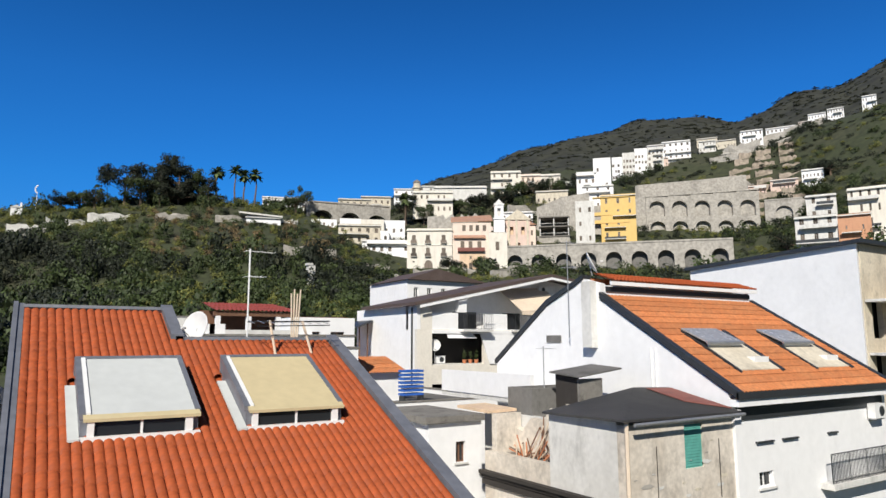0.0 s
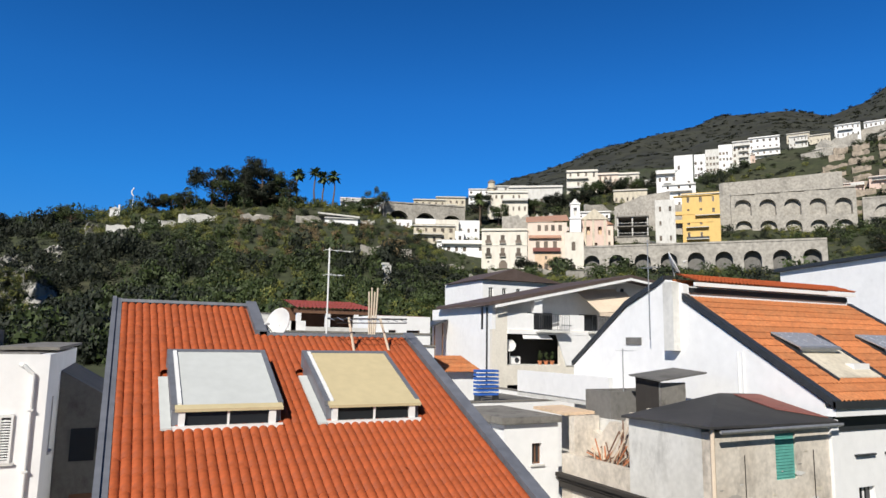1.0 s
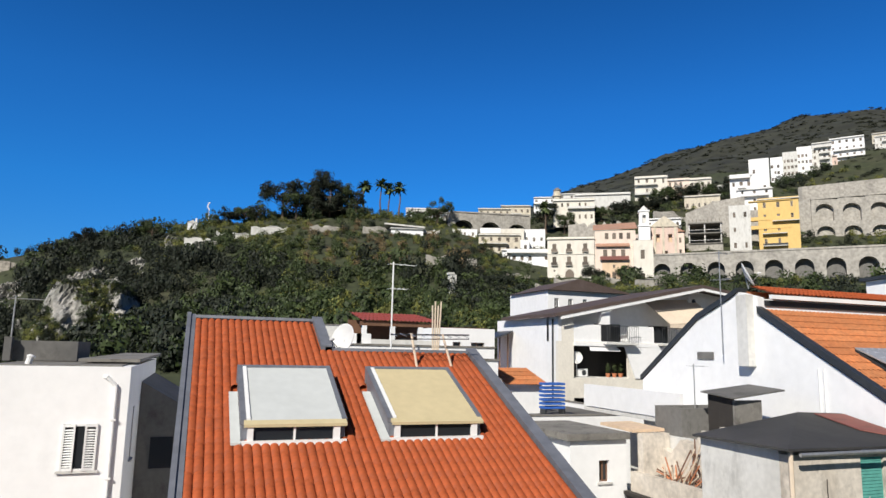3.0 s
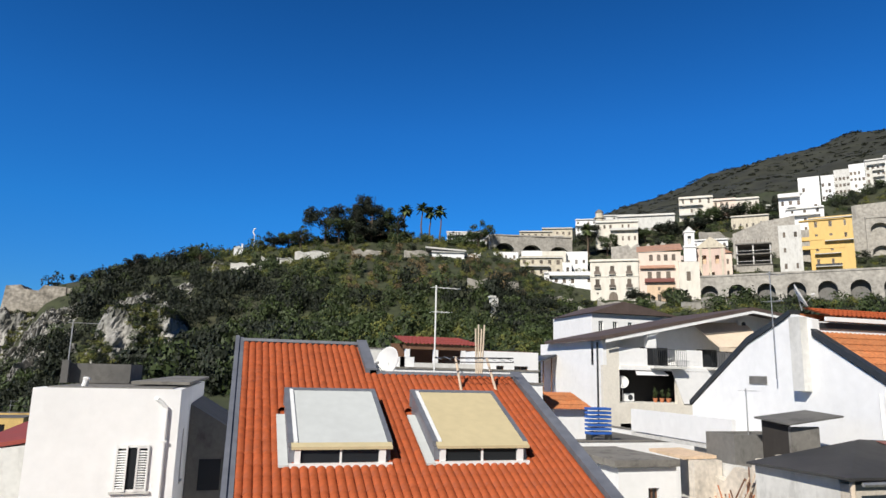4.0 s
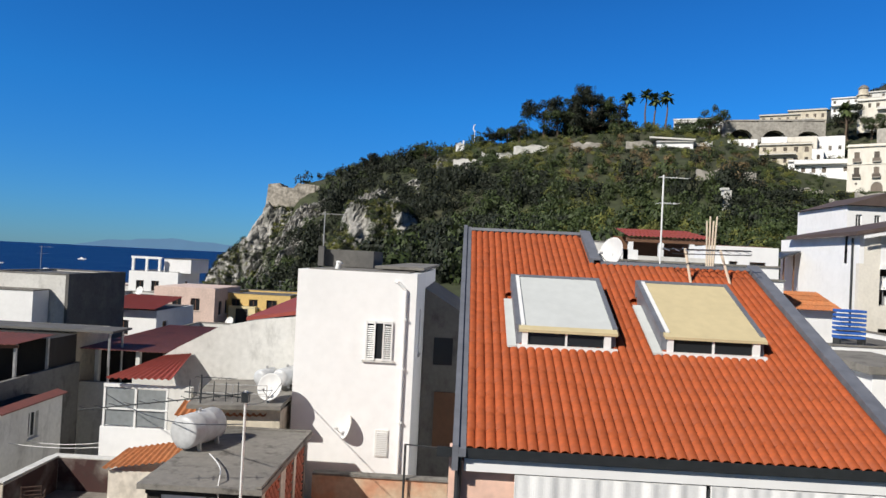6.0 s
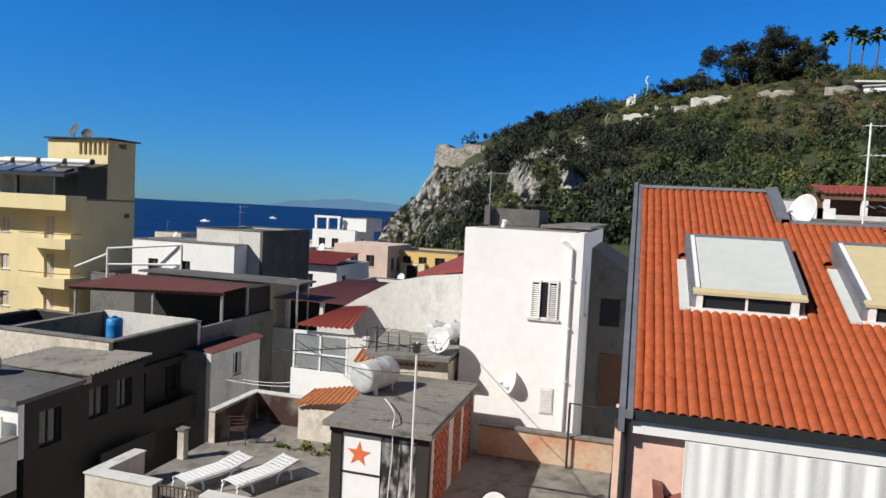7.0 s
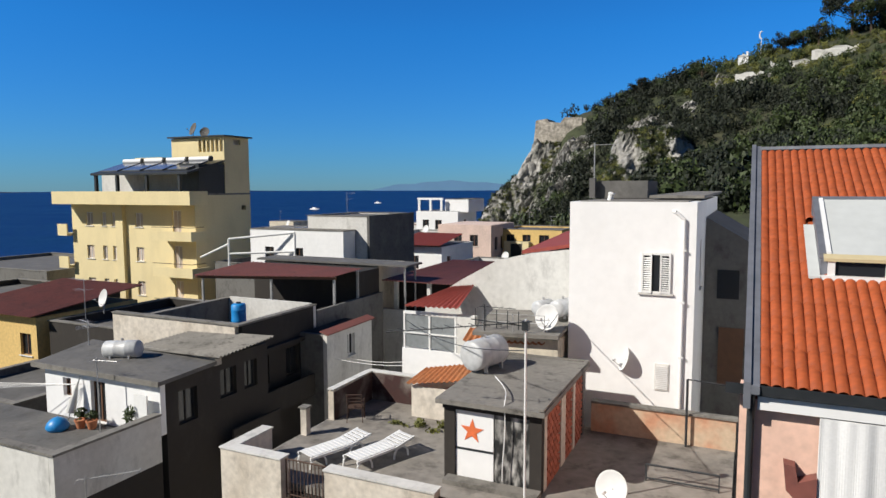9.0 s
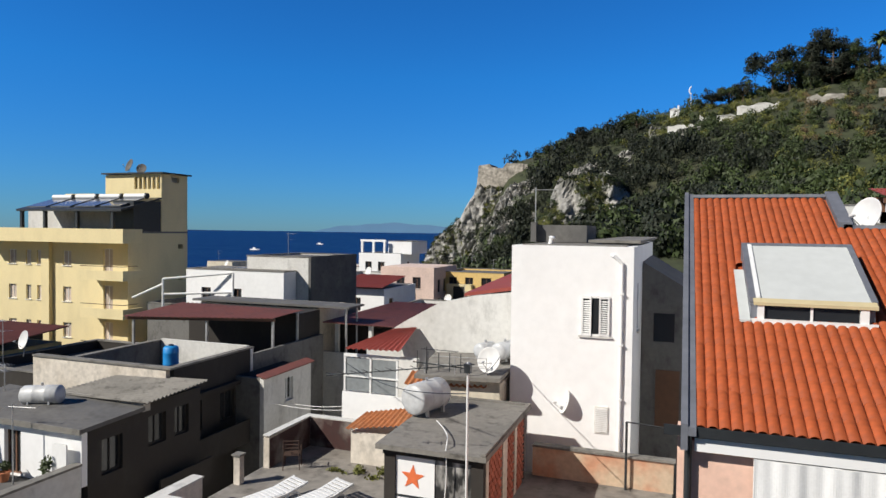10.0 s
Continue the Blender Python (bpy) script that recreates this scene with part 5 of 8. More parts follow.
def ac_unit(at, n, label="white air conditioner unit on a wall bracket"):
    t = thing("air_conditioner", at, label, "air conditioner", "air conditioners")
    n = Vector(n)
    u = n.cross(UP)
    part("casing", obox(B(), at, u, n, -0.4, 0.4, 0.05, 0.33, 0, 0.55), "plastic_w", t)
    part("fan_grille", lathe(B(), Vector(at) + n * 0.332 + UP * 0.27 - u * 0.1, n, [(0, 0.2), (0.012, 0.19), (0.012, 0.06), (0.02, 0.05)], 16), "gutter", t)
    part("bracket", obox(B(), at, u, n, -0.35, 0.35, -0.01, 0.3, -0.05, -0.002), "steel", t)
    return t


def gabled_house():
    X0, X1, Ya, Yb = 19.3, 29.3, 13.0, 18.7
    z = lambda y: -9.5 + 0.607 * y
    h = thing("house", (24, 19, -13), "white gabled house with a light orange tile roof", "house")
    part("wall", prism(B(), [(X0, 13.3, -13), (X0, 13.3, z(13.3) - 0.2), (X0, 18.7, z(18.7) - 0.2), (X0, 18.7, 2.3), (X0, 19.6, 2.55), (X0, 20.1, 2.3), (X0, 21.8, 1.6), (X0, 25.5, -0.98), (X0, 25.5, -13)], (0.3, 0, 0)), "white", h)
    part("wall_cap", prism(B(), [(X0 - 0.1, 19.6, 2.56), (X0 - 0.1, 20.1, 2.31), (X0 - 0.1, 21.8, 1.61), (X0 - 0.1, 25.55, -0.97), (X0 - 0.1, 25.55, -0.78), (X0 - 0.1, 21.85, 1.82), (X0 - 0.1, 20.1, 2.5), (X0 - 0.1, 19.6, 2.72)], (0.5, 0, 0)), "gutter", h, "dark metal coping")
    part("back_roof", prism(B(), [(X0 + 0.41, 19.6, 2.6), (X0 + 0.41, 25.4, -1.2), (X0 + 0.41, 25.4, -1.4), (X0 + 0.41, 19.6, 2.4)], (9.5, 0, 0)), "tile2", h)
    holes = [(1.05, 1.85, 8.3, 8.8)]
    part("wall", wall(B(), (X0 + 0.31, 13.3, -13), (1, 0, 0), (0, -1, 0), X1 - X0 - 0.6, 10.85, 0.25, holes), "white", h)
    for q in holes:
        window(h, (X0 + 0.31, 13.3, -13), (1, 0, 0), (0, -1, 0), *q, frame_m="plastic_w")
    for x, w in ((20.55, 0.95), (22.05, 0.9), (24.9, 0.6)):
        part("ledge", box(B(), x, x + w, 13.2, 13.298, -3.27, -3.22), "gutter", h)
    part("wall", prism(B(), [(X1 - 0.28, 13.3, -13), (X1 - 0.28, 13.3, z(13.3) - 0.2), (X1 - 0.28, 18.7, z(18.7) - 0.2), (X1 - 0.28, 25.5, -1.4), (X1 - 0.28, 25.5, -13)], (0.28, 0, 0)), "white", h)
    deck = part("roof", prism(B(), [(X0 + 0.1, Ya, z(Ya) - 0.05), (X0 + 0.1, Yb, z(Yb) - 0.05), (X0 + 0.1, Yb, z(Yb) - 0.19), (X0 + 0.1, Ya, z(Ya) - 0.19)], (X1 - X0 - 0.2, 0, 0)), "tile2", h)
    tl = part("roof_tiles", tiled(B(), (X0 + 0.22, Ya - 0.02, z(Ya)), (X1 - 0.2, Ya - 0.02, z(Ya)), (X1 - 0.2, Yb, z(Yb)), (X0 + 0.22, Yb, z(Yb)), 46, 15, 0.045), "tile2", deck)
    tagged(tl, kind="stuff")
    for x in (X0 - 0.08, X1 - 0.18):
        part("verge_flashing", prism(B(), [(x, Ya - 0.1, z(Ya - 0.1) - 0.12), (x, Yb, z(Yb) - 0.12), (x, Yb, z(Yb) + 0.12), (x, Ya - 0.1, z(Ya - 0.1) + 0.12)], (0.28, 0, 0)), "gutter", h, "dark metal flashing")
    part("eave_fascia", box(B(), X0 - 0.08, X1 + 0.1, Ya - 0.12, Ya - 0.03, z(Ya) - 0.2, z(Ya) + 0.02), "gutter", h)
    part("eave_band", box(B(), X0 - 0.02, X1 + 0.1, Ya - 0.05, Ya + 0.3, z(Ya) - 0.42, z(Ya) - 0.203), "white", h)
    # dark strip on the wall paints the deep shade under the eave
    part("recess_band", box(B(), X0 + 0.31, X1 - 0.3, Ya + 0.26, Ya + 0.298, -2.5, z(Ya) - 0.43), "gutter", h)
    # raised ridge strip
    part("ridge_wall", box(B(), X0 + 0.31, X1 - 0.2, 18.72, 19.5, z(18.7) - 0.1, 2.25), "white", h)
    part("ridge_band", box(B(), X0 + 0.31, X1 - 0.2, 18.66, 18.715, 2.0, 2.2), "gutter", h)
    part("ridge_fascia", box(B(), X0 + 0.4, X1 + 0.1, 18.45, 18.55, 2.25, 2.4), "white", h)
    part("ridge_roof", tiled(B(), (X0 + 0.5, 18.45, 2.42), (X1 + 0.1, 18.45, 2.42), (X1, 19.55, 2.78), (X0 + 0.5, 19.55, 2.78), 46, 3, 0.06), "tile", h, "red-orange tile ridge strip")
    # cut-in roof windows with glass canopies
    for x0, x1 in ((20.95, 23.3), (25.7, 28.1)):
        w = part("roof_window", prism(B(), [(x0, 13.95, z(13.95) + 0.06), (x0, 16.1, z(16.1) + 0.06), (x0, 16.1, z(16.1) + 0.1), (x0, 13.95, z(13.95) + 0.1)], (x1 - x0, 0, 0)), "cream", h)
        for xa, xb in ((x0 - 0.12, x0), (x1, x1 + 0.22)):
            part("side_flashing", prism(B(), [(xa, 13.85, z(13.85)), (xa, 16.2, z(16.2)), (xa, 16.2, z(16.2) + 0.14), (xa, 13.85, z(13.85) + 0.12)], (xb - xa, 0, 0)), "gutter", w)
        part("canopy", prism(B(), [(x0 - 0.1, 15.15, z(15.15) + 0.3), (x0 - 0.1, 16.2, z(16.2) + 0.14), (x0 - 0.1, 16.2, z(16.2) + 0.19), (x0 - 0.1, 15.15, z(15.15) + 0.35)], (x1 - x0 - 0.25, 0, 0)), mat("tinted_canopy_glass", (0.34, 0.34, 0.34), 0.25, stain=0.2), w)
        part("canopy_frame", prism(B(), [(x0 - 0.12, 15.05, z(15.05) + 0.28), (x0 - 0.12, 15.14, z(15.14) + 0.28), (x0 - 0.12, 15.14, z(15.14) + 0.36), (x0 - 0.12, 15.05, z(15.05) + 0.36)], (x1 - x0 - 0.2, 0, 0)), "steel", w)
        part("front_panel", prism(B(), [(x0 + 0.1, 15.2, z(15.2) + 0.11), (x1 - 0.4, 15.2, z(15.2) + 0.11), (x1 - 0.4, 15.2, z(15.2) + 0.28), (x0 + 0.1, 15.2, z(15.2) + 0.28)], (0, 0.05, 0)), "plastic_w", w)
        part("front_kerb", prism(B(), [(x1 - 0.9, 14.3, z(14.3) + 0.101), (x1 - 0.05, 14.3, z(14.3) + 0.101), (x1 - 0.05, 14.3, z(14.3) + 0.3), (x1 - 0.9, 14.3, z(14.3) + 0.3)], (0, 0.3, 0)), "plastic_w", w)
    # fittings on the gable wall
    part("flue", box(B(), X0 - 0.35, X0 - 0.002, 18.9, 19.4, -0.2, 2.4), "white_old", h, "white boxed flue")
    part("vent", box(B(), X0 - 0.04, X0 - 0.002, 21.0, 21.9, 0.0, 0.3), "grey", h)
    part("pipe", rod(rod(B(), (X0 - 0.05, 16.3, -0.2), (X0 - 0.05, 16.3, -1.9), 0.03, 6), (X0 - 0.05, 16.1, -0.2), (X0 - 0.05, 16.1, -1.9), 0.03, 6), "plastic_w", h)
    ac_unit((28.2, 13.3, -2.9), (0, -1, 0))
    railing("railing", [(24.3, 12.9, -4.9), (29.5, 12.9, -4.9)], 1.0, "dark iron balcony railing", m="gutter", step=0.1)
    part("balcony", box(B(), 24.2, 29.6, 12.8, 13.295, -5.1, -4.9), "white_old", h)
    sat_dish((19.7, 19.5, 2.7), (0.62, -0.75, 0.45), 0.48, 0.55)
    aerial((19.0, 20.2, 0.2), 4.0, (1, 0.2, 0), "tall steel aerial mast beside the white gable", 4, 0.7, True, r=0.02)


def ruin():
    h = thing("house", (16.5, 15, -13), "decayed beige house with a black tarred roof and green shutter", "house")
    hol = [(2.45, 3.3, 9.35, 10.6)]
    part("wall", wall(B(), (14.2, 13.0, -13), (1, 0, 0), (0, -1, 0), 4.75, 10.73, 0.3, hol), "cream_old", h)
    s = part("shutter", box(B(), 16.66, 17.49, 13.06, 13.1, -3.65, -2.41), "green", h, "faded green closed shutter")
    for i in range(14):
        part("shutter_slat", box(B(), 16.7, 17.45, 13.04, 13.058, -3.6 + i * 0.084, -3.53 + i * 0.084), "green", s)
    part("wall", box(B(), 14.2, 14.5, 13.31, 16.1, -13, -2.2), "white_old", h)
    rw = random.Random(17)
    part("wall", box(B(), 14.2, 14.5, 16.11, 19.5, -13, -3.75), "cream_old", h)
    part("wall", box(B(), 14.51, 15.6, 19.2, 19.5, -13, -2.5), "cream_old", h)
    part("ledge_floor", box(B(), 14.51, 15.3, 16.11, 19.19, -4.1, -3.85), "screed", h)
    part("broken_wall", prism(B(), [(15.31, 16.11, -4.0), (15.31, 16.11, -2.05), (15.31, 16.5, -2.0), (15.31, 16.8, -2.35), (15.31, 17.3, -2.2), (15.31, 17.7, -2.7), (15.31, 18.3, -2.6), (15.31, 18.8, -3.1), (15.31, 19.19, -3.0), (15.31, 19.19, -4.0)], (0.3, 0, 0)), "cream_old", h, "broken rendered wall")
    part("orange_slab", prism(B(), [(14.3, 19.45, -2.49), (15.6, 19.45, -2.47), (15.6, 21.4, -2.42), (14.3, 21.4, -2.44)], (0, 0, 0.1)), "apricot", h, "faded orange roof slab")
    part("cornice", box(box(box(B(), 13.98, 14.195, 12.98, 19.6, -4.5, -4.38), 14.06, 14.195, 12.98, 19.55, -4.62, -4.501), 14.1, 14.195, 12.98, 19.55, -4.86, -4.66), "dark", h, "blackened stone cornice")
    for k in range(22):
        x, z, q = 14.4 + rw.random() * 4.3, -2.7 - rw.random() * 2.6, rw.uniform(0.05, 0.3)
        part("plaster_scar", prism(B(), [(x + q * math.cos(m) * rw.uniform(0.5, 1), 12.994, z + 0.3 * q * math.sin(m) * rw.uniform(0.5, 1)) for m in (0, 1, 2, 3, 4, 5)], (0, -0.006, 0)), rw.choice(("cream", "stone", "white_old")), h)
    part("roof", prism(B(), [(13.9, 12.75, -2.14), (19.1, 12.75, -2.18), (19.15, 15.5, -1.6), (17.6, 15.7, -1.56), (14.0, 16.2, -2.2)], (0, 0, 0.06)), "tar", h, "black tarred roof with a rusty patch")
    part("rust_patch", prism(B(), [(17.9, 13.9, -1.855), (19.0, 13.0, -2.05), (19.05, 15.3, -1.56), (17.9, 15.4, -1.53)], (0, 0, 0.02)), "maroon", h)
    bm = B()
    rod(bm, (14.2, 12.65, -2.22), (19.1, 12.65, -2.2), 0.05, 8)
    part("gutter", bm, "steel", h)
    part("downpipe", rod(B(), (14.15, 12.9, -2.1), (14.15, 12.9, -13), 0.06, 8), "awning", h)
    for x in (15.4, 18.2):
        part("crack_pipe", rod(B(), (x, 12.97, -2.9), (x, 12.97, -4.6), 0.012, 5), "dark", h)
    part("corner_pier", box(B(), 18.96, 19.28, 12.9, 13.29, -13, -2.1), "white", h)
    part("core", box(B(), 14.6, 18.8, 13.5, 15.9, -13, -2.5), "dark_in", h)
    rnd = random.Random(5)
    d = thing("rubble_heap", (14.9, 18.0, -3.85), "heap of dry canes and broken tiles on a ledge", "rubble")
    for i in range(34):
        a = Vector((14.9 + rnd.uniform(-0.3, 0.3), 17.8 + rnd.uniform(-0.8, 0.8), -3.85))
        part("cane", rod(B(), a, a + Vector((rnd.uniform(-0.2, 0.3), rnd.uniform(-0.7, 0.7), rnd.uniform(0.2, 1.4 if a.y < 17.9 else 0.5))), 0.024, 5), ("awning", "wood", "pot")[i % 3], d)
    # small white house beside it
    h = flat_house("house", 12.0, 14.19, 19.7, 23.4, -13, -2.75, "white", "small white house with a flat grey slab roof", [(1.1, 1.5, 8.9, 9.6)], (), [(1.2, 1.8, 8.6, 9.5)], roof_m="concrete")
    part("slab", box(B(), 11.8, 14.25, 19.55, 23.6, -2.72, -2.5), "concrete", h)
    # tank and shed on the roofs behind
    t = thing("concrete_tank", (17.2, 19.6, -2.6), "grey open concrete tank on a roof", "tank")
    part("body", wall(B(), (15.8, 18.8, -2.6), (1, 0, 0), (0, -1, 0), 2.6, 0.95, 0.12), "grey", t)
    part("body", box(B(), 15.8, 15.92, 18.93, 20.2, -2.6, -1.65), "grey", t)
    part("body", box(B(), 18.28, 18.4, 18.93, 20.2, -2.6, -1.65), "grey", t)
    part("body", box(B(), 15.93, 18.27, 20.1, 20.2, -2.6, -1.65), "grey", t)
    s = thing("shed", (18.0, 17.8, -2.5), "tumbledown sheet-metal shed against the white gable", "shed")
    part("wall", box(B(), 16.4, 17.5, 17.0, 17.1, -2.54, -1.25), "concrete", s)
    part("wall", box(B(), 16.4, 16.5, 17.11, 18.2, -2.54, -1.1), "dark", s)
    part("roof", prism(B(), [(16.2, 16.8, -1.2), (18.3, 16.8, -0.95), (18.3, 18.3, -0.85), (16.2, 18.3, -1.08)], (0, 0, 0.05)), "felt", s)
    h = flat_house("house", 15.65, 19.25, 16.2, 21.5, -13, -2.6, "white_old", "low pale house with cluttered flat roof", roof_m="concrete")
    bal = thing("balcony_wall", (17.6, 24, -3), "white curved balcony parapet", "balcony")
    part("parapet", prism(B(), [(16.9, 20.2, -2.2), (17.15, 27.0, -2.2), (17.15, 27.0, -1.25), (16.9, 20.2, -1.25)], (0.18, 0, 0)), "white", bal)
    part("slab", prism(B(), [(16.9, 20.2, -2.4), (17.15, 27.0, -2.4), (20.5, 27.0, -2.4), (19.2, 21.6, -2.4)], (0, 0, 0.14)), "white_old", bal)
    aerial((16.9, 19.4, -2.55), 2.4, (1, 0.1, 0), "thin pole aerial on the tank", 3, 0.6, False)


def big_white():
    h = thing("house", (44, 24, -13), "tall white house with a flat dark-edged roof", "house")
    part("wall", prism(B(), [(41.2, 31.0, -13), (40.2, 19.0, -13), (40.2, 19.0, 5.6), (41.2, 31.0, 5.2)], (0.3, 0.07, 0)), "white", h)
    part("wall", wall(B(), (40.55, 19.0, -13), (1, 0, 0), (0, -1, 0), 11, 18.6, 0.3, [(0.8, 2.0, 13.2, 15.4), (0.8, 2.0, 10, 12.2)]), "cream", h)
    part("roof", prism(B(), [(40.95, 31.3, 5.2), (39.9, 18.6, 5.61), (52, 18.6, 5.61), (53, 31.3, 5.2)], (0, 0, 0.22)), "gutter", h, "dark flat roof edge")
    for z in (-0.6, 2.4):
        part("balcony", box(B(), 40.6, 48, 17.6, 18.98, z - 0.15, z), "white_old", h)
        part("balcony_screen", box(B(), 40.6, 48, 17.55, 17.595, z - 0.4, z + 1.0), "ochre", h)
    part("core", prism(B(), [(42.4, 30.6, -13), (41.4, 19.6, -13), (51, 19.6, -13), (51, 30.6, -13)], (0, 0, 18)), "dark_in", h)


def awning_house():
    h = thing("house", (33, 46, -13), "white apartment house with a shallow gable, awning and balconies", "house")
    Y = 42.0
    # front wall: outline under the gable, with upper loggia and lower loggia
    part("wall", wall(B(), (24.5, Y, -13), (1, 0, 0), (0, -1, 0), 19, 14.0, 0.3, [(1.3, 6.0, 11.4, 13.7), (1.3, 2.5, 8.3, 10.0)]), "limewash", h)
    part("gable", prism(B(), [(24.5, Y + 1.3, 1.0), (24.5, Y + 1.3, 2.8), (37.1, Y + 1.3, 5.4), (43.5, Y + 1.3, 4.6), (43.5, Y + 1.3, 1.0)], (0, 0.3, 0)), "white", h)
    part("gable_side", prism(B(), [(24.81, Y, 1.001), (24.81, Y, 2.62), (25.8, Y, 2.75), (25.8, Y, 1.001)], (0, 1.25, 0)), "limewash", h)
    part("corner_pier", box(B(), 24.5, 24.8, Y, Y + 0.309, 1.001, 2.75), "white", h)
    part("terrace_parapet", wall(B(), (25.81, Y, 1.001), (1, 0, 0), (0, -1, 0), 9.6, 1.25, 0.2, [(2.3, 4.8, 0.05, 1.25), (7.0, 9.2, 0.05, 1.25)]), "white", h)
    part("floor_edge", box(B(), 25.8, 43.4, Y - 0.12, Y - 0.004, 0.7, 0.96), "white", h)
    part("wall", box(B(), 24.5, 24.8, Y + 0.31, 52.2, -13, 2.75), "white", h, "white side wall in full sun")
    part("downpipe", rod(B(), (24.42, Y + 0.6, 2.6), (24.42, Y + 0.6, -13), 0.07, 8), "gutter", h)
    # near-black sheet paints the loggia's inner shade
    part("wall_recess", box(B(), 25.0, 36.8, Y + 1.9, Y + 2.0, -7, 0.9), "dark_in", h)
    part("loggia_floor", box(B(), 24.85, 43.4, Y + 0.31, Y + 2.0, 0.75, 0.98), "white_old", h)
    part("loggia_floor", box(B(), 24.85, 43.4, Y + 0.31, Y + 2.0, -1.75, -1.55), "white_old", h)
    part("roof", prism(B(), [(24.0, Y - 0.6, 2.95), (37.1, Y - 0.6, 5.65), (43.8, Y - 0.6, 4.85), (43.8, Y - 0.6, 4.6), (37.1, Y - 0.6, 5.4), (24.0, Y - 0.6, 2.7)], (0, 9, 0)), "roofbrown", h, "dark brown shallow roof")
    part("barge_board", prism(B(), [(24.4, Y - 0.64, 2.72), (37.1, Y - 0.64, 5.38), (43.8, Y - 0.64, 4.58), (43.8, Y - 0.64, 4.4), (37.1, Y - 0.64, 5.18), (24.4, Y - 0.64, 2.52)], (0, 0.04, 0)), "white", h)
    for x0, x1 in ((28.2, 30.9), (33.1, 35.3)):
        d = part("balcony_door", box(B(), x0 + 0.2, x1 - 0.2, Y + 1.26, Y + 1.29, 1.0, 2.4), "glass", h)
        part("balcony", box(B(), x0, x1, Y - 0.7, Y - 0.002, 0.85, 0.99), "white_old", h)
        railing("railing", [(x0, Y - 0.68, 0.99), (x1, Y - 0.68, 0.99)], 1.2, "", parent=h, step=0.15, m="gutter")
    a = part("awning", prism(B(), [(32.9, Y + 1.25, 4.35), (37.8, Y + 1.25, 4.6), (38.0, Y - 0.9, 2.7), (33.6, Y - 0.9, 2.45)], (0, -0.03, 0.04)), "awning", h, "pulled-out beige cloth awning")
    part("awning_valance", box(B(), 33.6, 38.0, Y - 0.95, Y - 0.92, 2.2, 2.5), "awning", a)
    part("sloping_screen", prism(B(), [(30.1, Y - 0.1, 0.69), (36.5, Y - 0.1, 0.69), (34.0, Y - 0.1, -1.6), (31.0, Y - 0.1, -1.6)], (0, 0.09, 0)), "white", h)
    part("small_awning", prism(B(), [(27.2, Y + 0.25, 0.8), (29.4, Y + 0.25, 0.8), (29.6, Y - 0.3, 0.35), (27.0, Y - 0.3, 0.35)], (0, 0, 0.04)), "curtain", h)
    part("chimney", box(box(B(), 28.0, 28.7, Y - 0.3, Y + 0.2, 2.3, 3.3), 27.9, 28.8, Y - 0.35, Y + 0.25, 3.31, 3.4), "white", h)
    sat_dish((26.2, Y + 0.3, -1.55), (-0.6, -1, 0.3), 0.45, 1.4)
    ac_unit((37.4, Y + 1.28, 4.2), (0, -1, 0))
    ac_unit((26.9, Y + 0.9, -1.5), (0, -1, 0))
    rnd = random.Random(7)
    for k in range(3):
        pot_plant((29.0 + k * 0.55, Y + 0.5, -1.55), 0.9, rnd, "bushy green plant on the loggia")
    # low white roof with blue loungers, tiled hut
    flat_house("house", 15.5, 24.3, 31, 41.0, -13, -3.4, "white", "low white house with flat roof", parapet=0.3)
    st = thing("lounger_stack", (19.6, 34.2, -3.4), "stack of blue folded sun beds under a white cover", "sun beds")
    for i in range(7):
        part("sun_bed", box(box(B(), 18.9, 20.2, 33.8, 34.5, -3.0 + i * 0.22, -2.87 + i * 0.22), 18.95, 20.15, 33.75, 33.79, -2.98 + i * 0.22, -2.9 + i * 0.22), "blueslat", st)
    part("stand", box(box(B(), 18.9, 19.0, 33.8, 34.4, -3.4, -3.01), 20.1, 20.2, 33.8, 34.4, -3.4, -3.01), "gutter", st)
    hu = thing("tiled_hut", (18.4, 36, -3.4), "small white hut with an orange tile roof", "hut")
    part("wall", box(B(), 17.3, 19.7, 35.6, 37.5, -3.4, -1.6), "white", hu)
    part("roof", tiled(B(), (17.1, 35.2, -1.75), (19.9, 35.2, -1.75), (19.6, 37.6, -0.85), (17.1, 37.6, -0.85), 14, 4, 0.06), "tile2", hu)
    an = thing("lean_to", (22.5, 49, -1), "dark sheet lean-to roof on thin posts", "lean-to")
    part("roof", prism(B(), [(21.6, 47, 1.0), (24.4, 49, 1.75), (24.4, 52, 1.75), (21.6, 51, 1.0)], (0, 0, 0.12)), "gutter", an)
    for x, y in ((21.8, 47.3), (22.8, 48.1), (23.9, 48.9)):
        part("post", rod(B(), (x, y, -3.4), (x, y, 1.06 + (x - 21.6) * 0.26), 0.06, 6), "wood", an)


